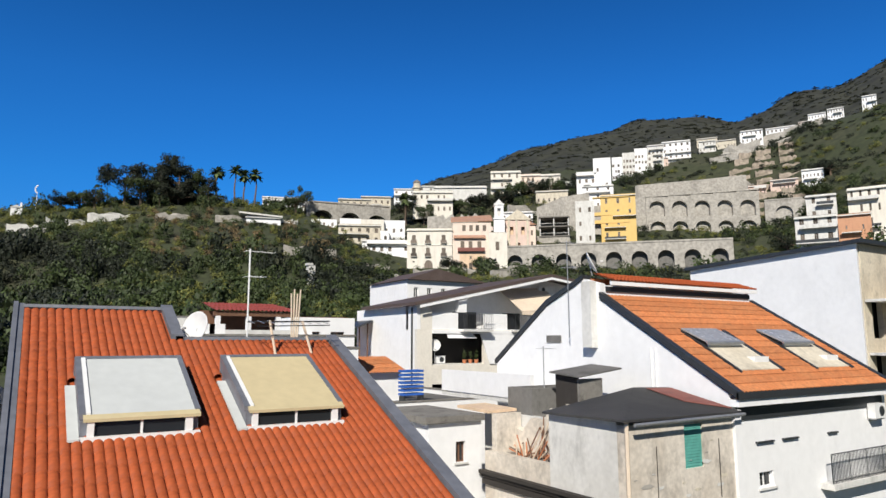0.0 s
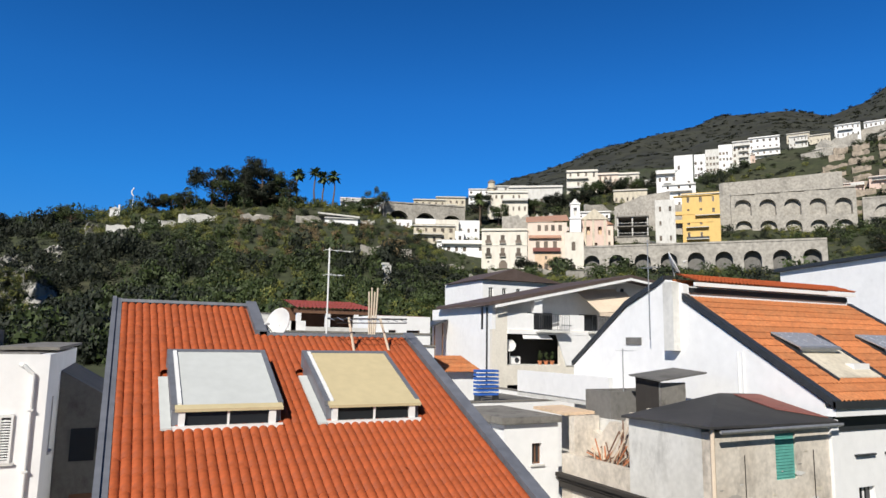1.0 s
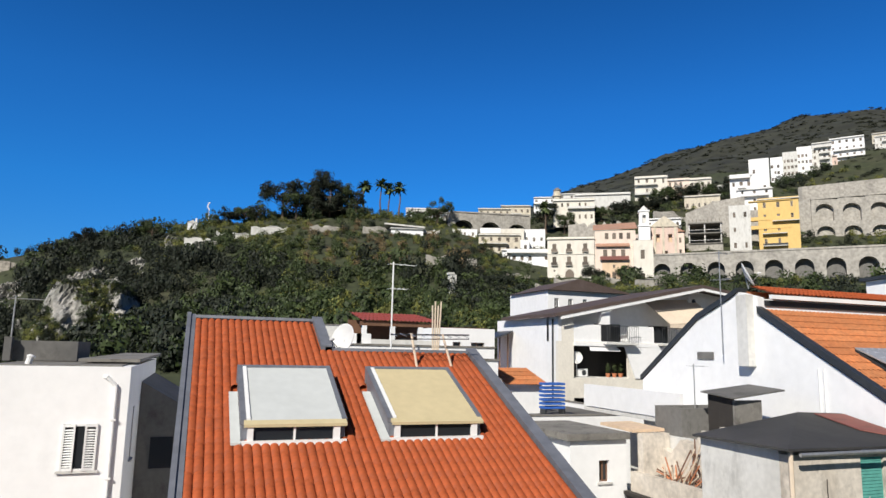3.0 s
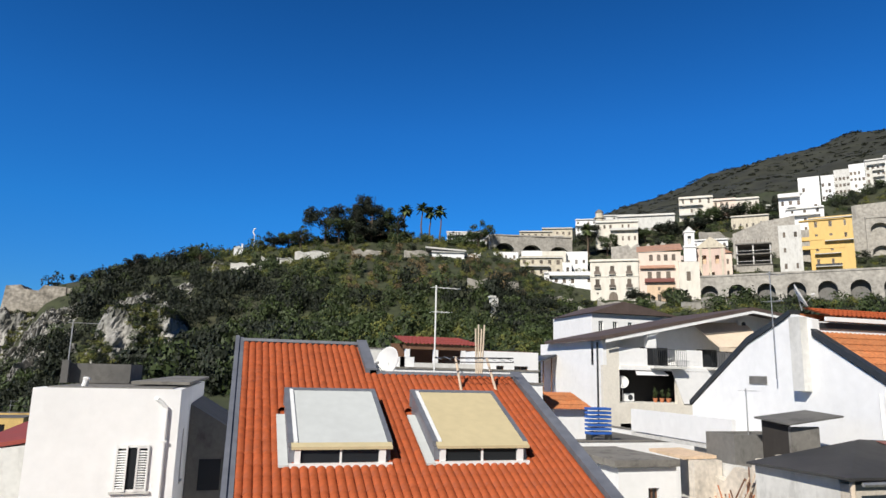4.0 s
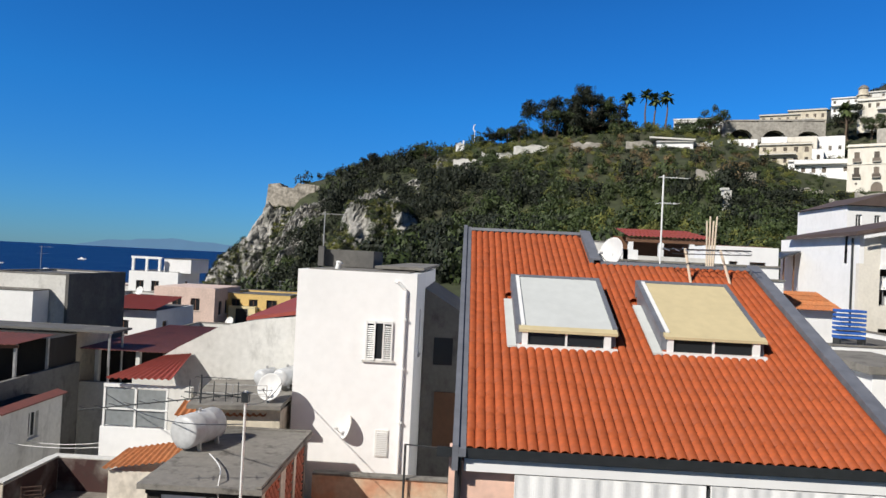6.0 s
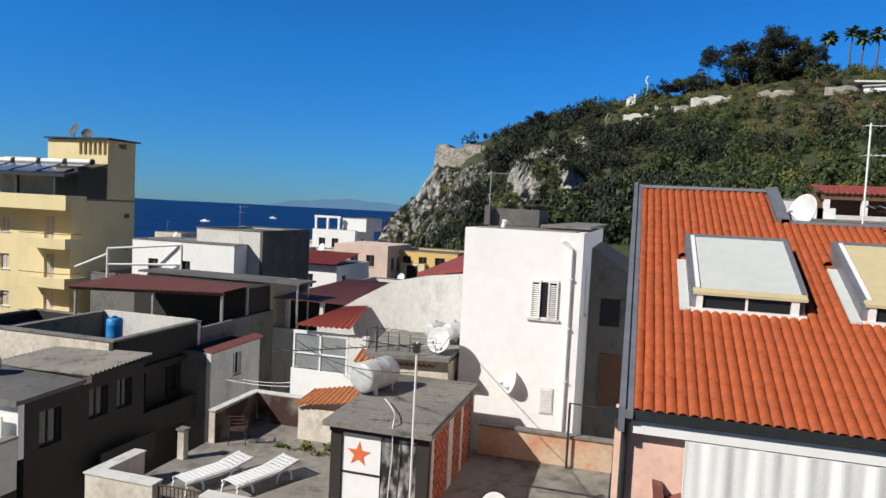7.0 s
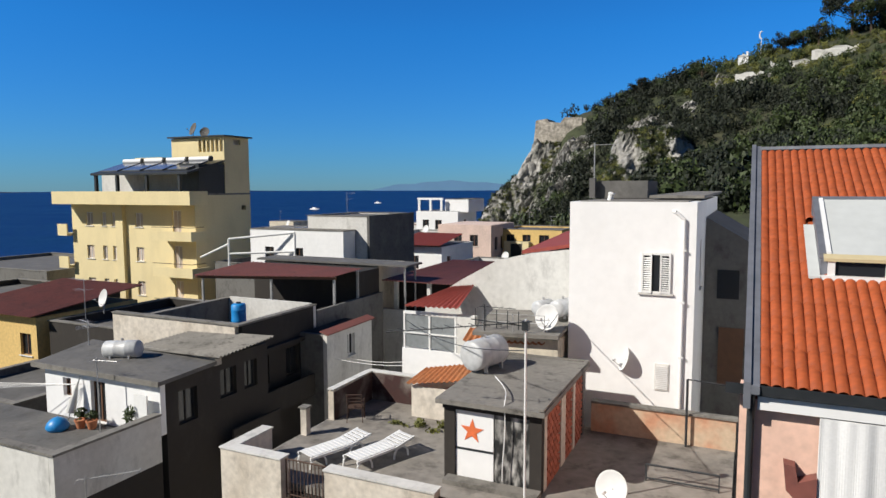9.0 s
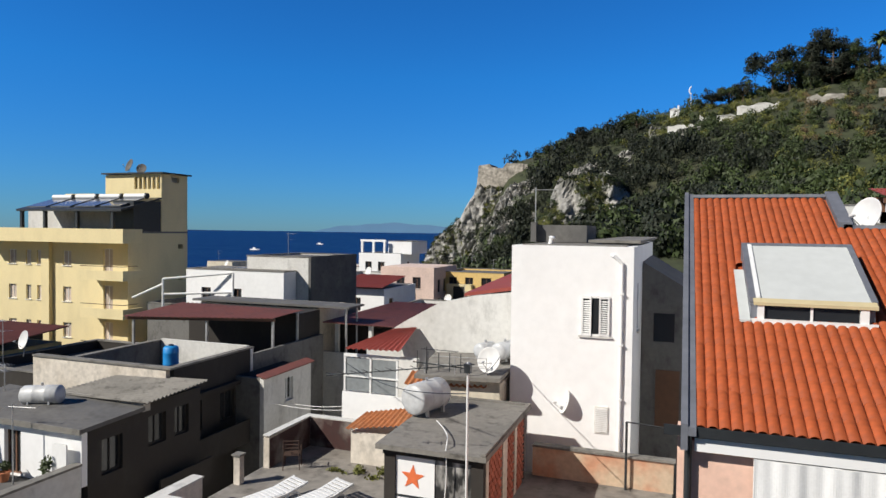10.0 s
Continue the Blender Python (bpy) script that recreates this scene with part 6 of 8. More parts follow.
def roof_terrace_house():
    h = flat_house("house", 3.4, 11.2, 24, 33, -13, -0.2, "white", "white house with a cluttered roof terrace behind the tiled roof", parapet=0.45)
    p = thing("pergola", (8.6, 30, -0.2), "terrace shelter with a red tile roof on white posts", "pergola")
    part("roof", tiled(B(), (6.9, 28.6, 1.35), (10.6, 28.6, 1.35), (10.4, 32, 1.85), (7.1, 32, 1.85), 20, 4, 0.06), "red", p, "brick-red roof")
    part("beam", box(B(), 6.9, 10.6, 28.7, 28.85, 1.15, 1.33), "wood", p)
    for x in (7.0, 8.3, 9.6, 10.4):
        part("post", box(B(), x, x + 0.2, 28.7, 28.9, -0.2, 1.149), "white", p)
    part("back_wall", box(B(), 7.0, 10.5, 31.6, 31.8, -0.2, 1.5), "wood", p)
    part("low_wall", box(B(), 6.8, 10.8, 27.9, 28.1, -0.2, 0.55), "white_old", p)
    for k, (x, s) in enumerate(((5.6, 0.9), (6.3, 0.6), (9.9, 0.6), (4.4, 0.7))):
        t = thing("garden_bench", (x, 26.5, -0.2), "white slatted terrace bench", "bench", "terrace furniture")
        part("seat", box(B(), x, x + s, 26.2, 26.7, 0.2, 0.27), "plastic_w", t)
        part("backrest", box(B(), x, x + s, 26.71, 26.77, 0.25, 0.75), "plastic_w", t)
        for xx in (x + 0.03, x + s - 0.09):
            part("leg", box(B(), xx, xx + 0.06, 26.25, 26.65, -0.2, 0.199), "plastic_w", t)
    aerial((6.55, 22.5, -0.2), 3.4, (1, 0.1, 0), "tall white aerial mast behind the tiled roof", 3, 1.0, True, "plastic_w", r=0.03)
    m = thing("umbrella_poles", (8.1, 22.2, -0.2), "bundle of pale poles standing upright", "poles")
    for k in range(4):
        part("pole", rod(B(), (8.0 + k * 0.06, 22.2, -0.2), (7.95 + k * 0.11, 22.2, 1.7 + 0.15 * (k % 2)), 0.03, 6), "awning", m)
    h = flat_house("house", 3.0, 10.2, 21.5, 23.8, -13, -0.3, "white", "white house wall behind the tiled roof", parapet=0.1)
    h = flat_house("house", 12.2, 15.6, 33.5, 42, -13, 1.35, "white", "long low white house", [(0.6, 1.4, 12.5, 13.6), (2, 2.8, 12.5, 13.6)], roof_m="maroon")
    h = flat_house("house", 16, 24, 54, 62, -13, 1.9, "rose", "pale house with red tile edge", [(1.5, 2.5, 13.2, 14.6), (4.5, 5.5, 13.2, 14.6)], roof_m="red", cap_m="red")
    h = flat_house("house", 4, 13, 40, 50, -13, 1.2, "white_old", "pale weathered flat-roofed house", [(1.5, 2.5, 12, 13.2), (4.5, 5.5, 12, 13.2)], parapet=0.3)
    # little pedimented house
    h = thing("house", (34, 57, -13), "small white pedimented house with narrow windows", "house")
    hol = [(0.7, 1.2, 16.6, 18.3), (2.2, 2.7, 16.6, 18.3), (3.8, 4.3, 16.6, 18.3)]
    part("wall", wall(B(), (31, 55, -13), (1, 0, 0), (0, -1, 0), 9, 19, 0.3, hol), "white", h)
    for q in hol:
        window(h, (31, 55, -13), (1, 0, 0), (0, -1, 0), *q)
    part("wall", box(B(), 31, 31.3, 55.31, 63, -13, 6.0), "white", h)
    part("roof", prism(B(), [(30.7, 54.6, 6.02), (34.2, 54.6, 7.2), (40.3, 54.6, 6.02)], (0, 8, 0)), "roofbrown", h)


gabled_house()
ruin()
big_white()
awning_house()
roof_terrace_house()

# ---- yellow apartment tower and the old town towards the sea ----
def yellow_tower():
    h = thing("apartment_building", (-51, 45, -13), "tall pale yellow apartment block with balconies and rooftop solar panels", "apartment building")
    x0, x1, y0, y1 = -57.9, -42.5, 42.0, 48.9
    zf = [-12.75, -9.7, -6.65, -3.6]
    holes = []
    for z in zf:
        for u in (1.9, 4.0, 5.3, 8.3):
            holes.append((u, u + (0.95 if u not in (4.0, 5.3) else 0.6), z + 13 + 0.78, z + 13 + 2.03))
        holes.append((12.8, 13.8, z + 13 + 0.27, z + 13 + 2.3))
    o, u, n = (x0, y0, -13), (1, 0, 0), (0, -1, 0)
    part("wall", wall(B(), o, u, n, x1 - x0, 13.0, 0.3, holes), "yellow", h)
    for q in holes:
        window(h, o, u, n, *q, frame_m="plastic_w", name="door" if q[3] - q[2] > 2 else "window", sill=q[3] - q[2] < 2, pane_m="roller")
    part("wall", wall(B(), (x1, y0 + 0.31, -13), (0, 1, 0), (1, 0, 0), y1 - y0 - 0.31, 13.0, 0.3, [(5.4, 6.0, 8.8, 9.2), (5.4, 6.0, 11.6, 12.0)]), "yellow", h)
    part("wall", box(B(), x0, x0 + 0.3, y0 + 0.31, y1, -13, 0), "yellow", h)
    part("wall", box(B(), x0 + 0.31, x1 - 0.31, y1 - 0.3, y1, -13, 0), "yellow", h)
    part("bay", box(B(), x0 + 6.2, x0 + 7.1, y0 - 0.35, y0 - 0.003, -13, -0.3), "yellow", h)
    for z in zf:
        for a, b in ((11.9, 16.4),):
            bl = part("balcony", box(B(), x0 + a, x0 + b, y0 - 1.5, y0 - 0.003, z - 0.2, z), "yellow", h)
            part("balcony_front", box(B(), x0 + a, x0 + b, y0 - 1.5, y0 - 1.38, z + 0.001, z + 0.6), "yellow", bl)
            part("balcony_side", box(B(), x0 + b - 0.12, x0 + b, y0 - 1.379, y0 + 0.6, z + 0.001, z + 0.6), "yellow", bl)
            part("balcony_rail", rod(rod(B(), (x0 + a, y0 - 1.45, z + 0.95), (x0 + b, y0 - 1.45, z + 0.95), 0.03, 5), (x0 + b, y0 - 1.45, z + 0.95), (x0 + b, y0, z + 0.95), 0.03, 5), "rust", bl)
        part("corner_balcony", box(box(B(), x0 - 1.3, x0 - 0.003, y0 - 0.6, y0 + 2, z - 0.2, z), x0 - 1.3, x0 - 0.003, y0 - 0.6, y0 - 0.48, z + 0.001, z + 0.9), "yellow", h)
    part("top_terrace", box(B(), x0 - 0.3, x1 + 1.2, y0 - 1.7, y0 + 0.3, -0.8, -0.6), "yellow", h)
    part("top_parapet", box(box(B(), x0 - 0.3, x1 + 1.2, y0 - 1.7, y0 - 1.5, -0.599, 0.34), x1 + 1.0, x1 + 1.2, y0 - 1.49, y0 + 0.3, -0.599, 0.34), "yellow", h, "pale yellow terrace parapet")
    part("roof", box(B(), x0, x1, y0 + 0.31, y1, 0.001, 0.15), "concrete", h)
    # set-back top storey, dark canopy with panels
    part("top_storey", box(B(), x0 + 1.5, x1 - 2.5, y0 + 2.2, y1 - 0.5, 0.15, 2.2), "white_old", h)
    part("side_loggia", box(B(), x1 - 2.2, x1 + 0.0, y0 + 0.6, y0 + 3.6, 0.15, 2.7), "gutter", h, "dark enclosed roof loggia")
    part("canopy", prism(B(), [(x0 + 4.0, y0 - 0.9, 1.75), (x1 + 0.2, y0 - 0.9, 1.75), (x1 + 0.2, y0 + 3.5, 2.9), (x0 + 4.0, y0 + 3.5, 2.9)], (0, 0, 0.18)), "gutter", h, "dark wooden roof canopy")
    for x in (x0 + 4.3, x0 + 7.0, x0 + 10.6, x0 + 14.4):
        part("canopy_post", box(B(), x, x + 0.25, y0 - 0.8, y0 - 0.55, -0.599, 1.8), "gutter", h)
    for k in range(4):
        x = x0 + 4.5 + k * 2.75
        s = thing("solar_heater", (x + 1, y0 + 1, 2.2), "solar water heater panel with its tank", "solar panel", "rooftop solar heaters")
        part("panel", prism(B(), [(x, y0 - 0.3, 2.1), (x + 2.2, y0 - 0.3, 2.1), (x + 2.2, y0 + 2.2, 2.85), (x, y0 + 2.2, 2.85)], (0, 0, 0.09)), mat("solar_glass", (0.16, 0.17, 0.2), 0.15, 0.3, stain=0.2), s)
        part("tank", lathe(B(), (x - 0.1, y0 + 2.4, 3.1), XP, [(0, 0.1), (0.02, 0.21), (2.3, 0.21), (2.32, 0.1)], 14), "plastic_w", s)
        part("tank_end", lathe(B(), (x + 2.221, y0 + 2.4, 3.1), XP, [(0, 0.25), (0.14, 0.25), (0.16, 0.1)], 14), "gutter", s)
    part("stair_tower", box(B(), -48.8, x1 - 0.01, 45.7, 48.88, 0.151, 3.6), "yellow", h)
    part("stair_tower_top", wall(B(), (-45.8, 45.7, 3.601), (1, 0, 0), (0, -1, 0), 3.29, 1.55, 0.2, [(0.3 + k * 0.5, 0.65 + k * 0.5, 0.25, 1.3) for k in range(6)]), "yellow", h)
    part("stair_tower_wall", wall(B(), (x1, 45.91, 3.601), (0, 1, 0), (1, 0, 0), 2.96, 1.55, 0.2, [(1.0, 1.9, 0.9, 1.35)]), "yellow", h)
    part("stair_tower_block", box(B(), -48.8, -45.81, 45.7, 48.88, 3.601, 5.1), "yellow", h)
    part("stair_tower_roof", box(B(), -49.0, x1 + 0.3, 45.4, 49.1, 5.16, 5.28), "gutter", h)
    part("stair_tower_core", box(B(), -45.5, x1 - 0.6, 46.5, 48.8, 3.601, 5.15), "white_old", h)
    part("lower_block", box(B(), -52.2, -48.81, 44.5, 48.88, 0.151, 3.4), "yellow", h)
    sat_dish((-46.6, 46.2, 5.28), (-0.4, -1, 0.4), 0.6, 0.7, "felt", "dark satellite dish on the tower roof")
    sat_dish((-45.4, 46.4, 5.28), (0.4, -1, 0.4), 0.45, 0.4, "felt", "dark satellite dish on the tower roof")


yellow_tower()


def sea_town():
    F = flat_house
    F("house", -26.0, -18.3, 31, 34, -13, -3.95, "cream", "cream house with an overhanging flat roof", [(5.0, 5.6, 7.2, 8.0)], [(1, 1.9, 5, 6.2)])
    s = thing("roof_slab", (-22, 35, -3.7), "thin grey overhanging roof slab", "roof")
    part("slab", box(B(), -26.3, -16.3, 30.6, 32.4, -3.85, -3.75), "felt", s)
    for x, y in ((-16.6, 30.9), (-16.6, 32.1)):
        part("post", rod(B(), (x, y, -13), (x, y, -3.86), 0.06, 8), "steel", s)
    m = thing("sheet_roof_house", (-15, 36, -13), "house with a broad maroon sheet roof", "house")
    part("roof", sheet(B(), [(-18.2, 31.2, -4.75), (-12.2, 31.2, -4.75), (-13.6, 41, -4.6), (-18.2, 41, -4.6)], 30, 0.05), "maroon", m, "rusty maroon corrugated roof")
    part("wall", box(B(), -18.1, -12.6, 33.0, 40.5, -13, -4.9), "dark", m)
    for x in (-17.6, -15.6, -13.6):
        part("post", box(B(), x, x + 0.2, 31.5, 31.7, -13, -4.8), "white_old", m)
    part("terrace_wall", box(B(), -18.15, -12.5, 31.2, 31.4, -13, -6.3), "white_old", m)
    F("house", -37.5, -28.4, 43, 44.7, -13, -3.2, "white", "white stepped flat-roofed house", [(1.5, 2.4, 7.5, 8.7), (4.4, 5.3, 7.5, 8.7)], parapet=0.3)
    F("house", -33.0, -27.35, 44.8, 52.4, -13, -1.9, "white_old", "pale house with a tall windowless side wall", parapet=0.1)
    # dark sheet added over the pale side wall, its shade put into colour
    sw = thing("side_shade_sheet", (-27.2, 48, -13), "dark grey sheet carrying the shade of a pale side wall", "wall")
    part("render_coat", box(B(), -27.3, -27.1, 44.75, 52.4, -13, -1.72), "felt", sw)
    aerial((-29.3, 45, -1.8), 1.9, (1, 0, 0), "thin aerial on a white roof", 4, 0.9)
    f = thing("scaffold_frame", (-36, 42, -5), "white painted pipe frame over a terrace", "pipe frame")
    for p, q in (((-38, 41, -6), (-38, 41, -3.6)), ((-38, 41, -3.6), (-33, 43, -3.1)), ((-38, 41, -4.8), (-33, 43, -4.6)), ((-33, 43, -6), (-33, 43, -3.1)), ((-41, 41, -5.2), (-38, 41, -4.0))):
        part("pipe", rod(B(), p, q, 0.09, 8), "plastic_w", f)
    F("house", -44, -35, 50, 60, -13, -4.3, "white_old", "low white house with flat roof", [(1.5, 2.4, 6, 7.2), (4, 5, 6, 7.2)], parapet=0.3)
    F("house", -40, -33, 41.5, 48, -13, -5.9, "grey", "low grey house with terrace roof", parapet=0.3)
    F("house", -33, -26.4, 70, 78, -13, -3.6, "rose", "pink house with flat roof", [(2, 3, 7, 8.3), (4, 5, 7, 8.3)], [(1, 2, 6.5, 8), (3, 4.4, 6.5, 8)], roof_m="rose")
    F("house", -43.5, -37, 85, 92, -13, -2.5, "white", "white seaside house with roof frame", [(1, 2, 8, 9.3), (3, 4, 8, 9.3)], [(2, 3, 8, 9.3)])
    fr = thing("roof_frame", (-42, 86, -2.4), "white square roof frame", "frame")
    for x in (-43.3, -41.5, -39.8):
        part("post", box(B(), x, x + 0.3, 85.2, 85.5, -2.47, -0.9), "white", fr)
    part("beam", box(B(), -43.4, -39.4, 85.2, 85.5, -0.899, -0.6), "white", fr)
    F("house", -39.4, -35.8, 86, 92, -2.6, -0.9, "white", "white roof room by the sea", parapet=0.1)
    F("house", -31.5, -27, 58, 66, -13, -5.2, "white", "white house with red roof", [(1, 2, 5.6, 6.9)], [(1, 2, 5.5, 6.8)])
    r = thing("red_roof", (-29, 60, -4.5), "low red sheet roof", "roof")
    part("sheet", sheet(B(), [(-32, 57.2, -5.0), (-26.8, 57.2, -5.0), (-26.8, 63, -4.2), (-32, 63, -4.2)], 26, 0.05), "red", r)
    F("house", -27, -19.3, 74, 82, -13, -4.4, "ochre", "ochre house with a balcony", [(1, 2, 6.5, 8.2), (3, 4, 6.5, 8.2), (5, 6.2, 6.5, 8.2)], [(2, 3, 6.5, 8)], roof_m="felt", parapet=0.2)
    F("house", -26, -23, 73.2, 74, -13, -5.6, "yellow", "yellow painted balcony front", parapet=0.0)
    F("house", -24, -15, 50, 60, -13, -6.6, "white_old", "low pale rendered house", [(1.5, 2.5, 4, 5.2), (5, 6, 4, 5.2)], parapet=0.3)
    # ochre house under a rusty roof, houses near the shore
    o = F("house", -41, -34.4, 22.5, 29, -13, -6.5, "ochre", "ochre house under a rusty sheet roof", [(1.5, 2.3, 4.6, 5.7), (5.2, 6.1, 4.4, 5.6)], [(1.2, 2.2, 4.4, 5.6)])
    part("rusty_roof", sheet(B(), [(-41.4, 22.0, -6.35), (-34.0, 22.0, -6.35), (-34.0, 29.2, -5.6), (-41.4, 29.2, -5.6)], 36, 0.06), "maroon", o, "rusty corrugated roof")
    F("house", -33.8, -28, 22.8, 31, -13, -7.2, "dark", "dark rendered house with flat roof", parapet=0.5)
    F("house", -33, -27, 16.5, 21.5, -13, -8.8, "grey", "low grey house beyond the lane", parapet=0.3)
    F("house", -60, -47, 27, 38, -13, -8.0, "dark", "dark low house with flat roof", parapet=0.4)
    F("house", -80, -62, 42, 55, -13, -7.6, "grey", "low grey flat warehouse", parapet=0.3)
    aerial((-32.5, 24, -6.7), 2.2, (-1, 0.2, 0), "roof aerial on the dark house", 6, 1.6)
    sat_dish((-33.0, 25.5, -6.7), (-0.3, -1, 0.3), 0.5, 0.9)
    rnd = random.Random(11)
    for i in range(26):
        p = rnd.uniform(-1.05, -0.24)
        y = rnd.uniform(52, 110)
        x = p * y
        w, d = rnd.uniform(5, 9), rnd.uniform(5, 9)
        top = -4.8 - rnd.uniform(0, 3.0)
        if p < -0.8:
            top -= 1.0
        col = rnd.choice(("white", "white_old", "white_old", "cream", "rose", "grey", "white"))
        F("house", x, x + w, y, y + d, -15, top, col, {"white": "white", "white_old": "weathered white", "cream": "cream", "rose": "pink", "grey": "grey"}[col] + " flat-roofed house in the old town", [(1, 1.9, top + 15 - 2.2, top + 15 - 1), (3.2, 4.1, top + 15 - 2.2, top + 15 - 1)], [(1, 1.9, top + 15 - 2.2, top + 15 - 1)], parapet=rnd.choice((0, 0.25)), roof_m=rnd.choice(("felt", "concrete", "concrete", "maroon")), group="old town houses")
        if i % 2 == 0:
            aerial((x + 1.5, y + 1.5, top), 2.0 + rnd.random(), (1, rnd.uniform(-1, 1), 0), "thin roof aerial in the old town", 5, 1.2)
        if i % 4 == 1:
            water_tank((x + 2, y + 1.5, top + 0.5), (x + 3.5, y + 1.7, top + 0.5), 0.42, "white lying water tank on an old roof")
        if i % 4 == 3:
            sat_dish((x + w - 1.2, y + 1, top), (-0.4, -1, 0.4), 0.5, 0.8)
    for k, (x, y) in enumerate(((-345, 480), (-250, 390), (-410, 700))):
        b = thing("boat", (x, y, -20), "small white motor boat on the sea", "boat", "boats")
        part("hull", prism(B(), [(x - 4, y - 1, -19), (x + 3, y - 1, -19), (x + 5, y, -18.8), (x + 3, y + 1, -19), (x - 4, y + 1, -19)], (0, 0, 1.0)), "white", b)
        part("cabin", box(B(), x - 1.5, x + 1.2, y - 0.7, y + 0.7, -17.95, -16.8), "white", b)


sea_town()

def settle():
    """The quarter below the viewpoint lies a little lower, the more so towards the shore."""
    for ob in [o for o in scene.objects if o.parent is None and o.type in ("EMPTY", "MESH")]:
        p = Vector(ob.location)
        if p.length < 1 and ob.type == "MESH":
            p = sum((Vector(c) for c in ob.bound_box), Vector()) / 8
        r = math.hypot(p.x, p.y)
        if not 8 < r < 135 or p.y < 0:
            continue
        if -12.4 < p.x < -0.3 and 11 < p.y < 18.9:
            ob.location.z -= 0.16
        elif -26 < p.x < -12.4 and p.y < 32:
            ob.location.z -= 0.24
        elif p.x / p.y < -0.22:
            ob.location.z -= 0.0095 * r


settle()

# ---- the hillside: fort, palace, church, viaduct, retaining walls, villas ----
rnd0 = random.Random(77)


def stack(name, x0, x1, y, depth, z0, z1, m, label, cols, floors, win=(1.0, 1.7), roof_m="felt", category="house", group="hillside houses", side=True, parapet=0.0, first=1.2, pitch=None, t=0.4, pivot=None):
    """A far house: front with rows of windows, side walls, roof."""
    H, W = z1 - z0, x1 - x0
    fh = pitch or H / floors
    holes = []
    for f in range(floors):
        for c in range(cols):
            u = W * (c + 0.5) / cols
            zz = f * fh + first
            if zz + win[1] < H - 0.2 and rnd0.random() < 0.88:
                k = rnd0.uniform(0.35, 0.5)
                holes.append((u - win[0] * k, u + win[0] * k, zz + rnd0.choice((0, 0, 0.3)), zz + win[1]))
    right = [(depth * 0.3, depth * 0.3 + win[0], f * fh + first, f * fh + first + win[1]) for f in range(floors) if f * fh + first + win[1] < H - 0.2] if side else []
    h = flat_house(name, x0, x1, y, y + depth, z0, z1, m, label, holes, right, right, roof_m=roof_m, parapet=parapet, t=t, group=group, category=category, pane_m="far_pane", win_m="far_pane" if rnd0.random() < 0.5 else "white_old", sill=False)
    if W > 12 and floors > 1 and category != "palace":
        for f in range(1, floors):
            zb = z0 + f * fh + first - 0.9
            if rnd0.random() < 0.7 and zb + 1.2 < z1:
                a, b = x0 + W * rnd0.choice((0.0, 0.1, 0.35)), x1 - W * rnd0.choice((0.0, 0.1, 0.3))
                part("balcony", box(B(), a, b, y - 1.6, y - 0.01, zb, zb + 0.25), "white_old", h)
                part("balcony_front", box(B(), a, b, y - 1.6, y - 1.45, zb + 0.251, zb + 1.05), rnd0.choice((m, m, "white_old", "gutter")), h)
        part("eave", box(B(), x0 - 0.4, x1 + 0.4, y - 0.7, y - 0.005, z1 - 0.3, z1), "white_old", h)
    return turn(h, pivot or ((x0 + x1) / 2, y))


def arch_wall(name, a, b, z0, z1, n, width, rise, spring, m, label, depth=2.5, rows=1, row_h=0, thick=3.0, back="dark_in", slope=0.0):
    """A masonry wall from a to b (plan points) with n round arches in each row, set back and filled behind."""
    a, b = Vector((a[0], a[1], 0)), Vector((b[0], b[1], 0))
    L = (b - a).length
    u = (b - a).normalized()
    nrm = Vector((u.y, -u.x, 0))
    if nrm.dot(a) > 0:
        nrm = -nrm
    t = thing(name, (a.x, a.y, z0), label, "wall", kind="")
    cell = L / n
    for i in range(n):
        u0 = i * cell
        m0, m1 = u0 + (cell - width) / 2, u0 + (cell + width) / 2
        zt0, zt1 = z1 + slope * i / n, z1 + slope * (i + 1) / n
        levels = [z0 + j * row_h for j in range(rows)]
        lo = z0 - 6
        for j, zb in enumerate(levels):
            top = levels[j + 1] if j + 1 < rows else min(zt0, zt1)
            seg = 8
            arc = [(m0 + width * 0.5 - math.cos(math.pi * k / seg) * width * 0.5, zb + spring + math.sin(math.pi * k / seg) * rise) for k in range(seg + 1)]
            bm = B()
            P = lambda uu, zz: a + u * uu + UP * zz
            prism(bm, [P(u0, zb), P(m0, zb), P(m0, zb + spring), P(m0, top), P(u0, top)], -nrm * depth)
            prism(bm, [P(m1, zb), P(u0 + cell, zb), P(u0 + cell, top), P(m1, top), P(m1, zb + spring)], -nrm * depth)
            for (ua, za), (ub, zc) in zip(arc, arc[1:]):
                prism(bm, [P(ua, za), P(ub, zc), P(ub, top), P(ua, top)], -nrm * depth)
            bmesh.ops.remove_doubles(bm, verts=bm.verts[:], dist=0.001)
            part("arch", bm, m, t)
    part("wall_foot", prism(B(), [a + UP * (z0 - 8), b + UP * (z0 - 8), b + UP * z0, a + UP * z0], -nrm * depth), m, t)
    part("back_fill", prism(B(), [a - nrm * depth * 0.8 + UP * z0, b - nrm * depth * 0.8 + UP * z0, b - nrm * depth * 0.8 + UP * (z1 + slope - 0.2), a - nrm * depth * 0.8 + UP * (z1 - 0.2)], -nrm * thick), back, t)
    part("coping", prism(B(), [a + nrm * 0.2 + UP * z1, b + nrm * 0.2 + UP * (z1 + slope), b - nrm * (depth + 0.2) + UP * (z1 + slope), a - nrm * (depth + 0.2) + UP * z1], UP * 0.6), m, t)
    return t


PALACE = (132.4, 200)


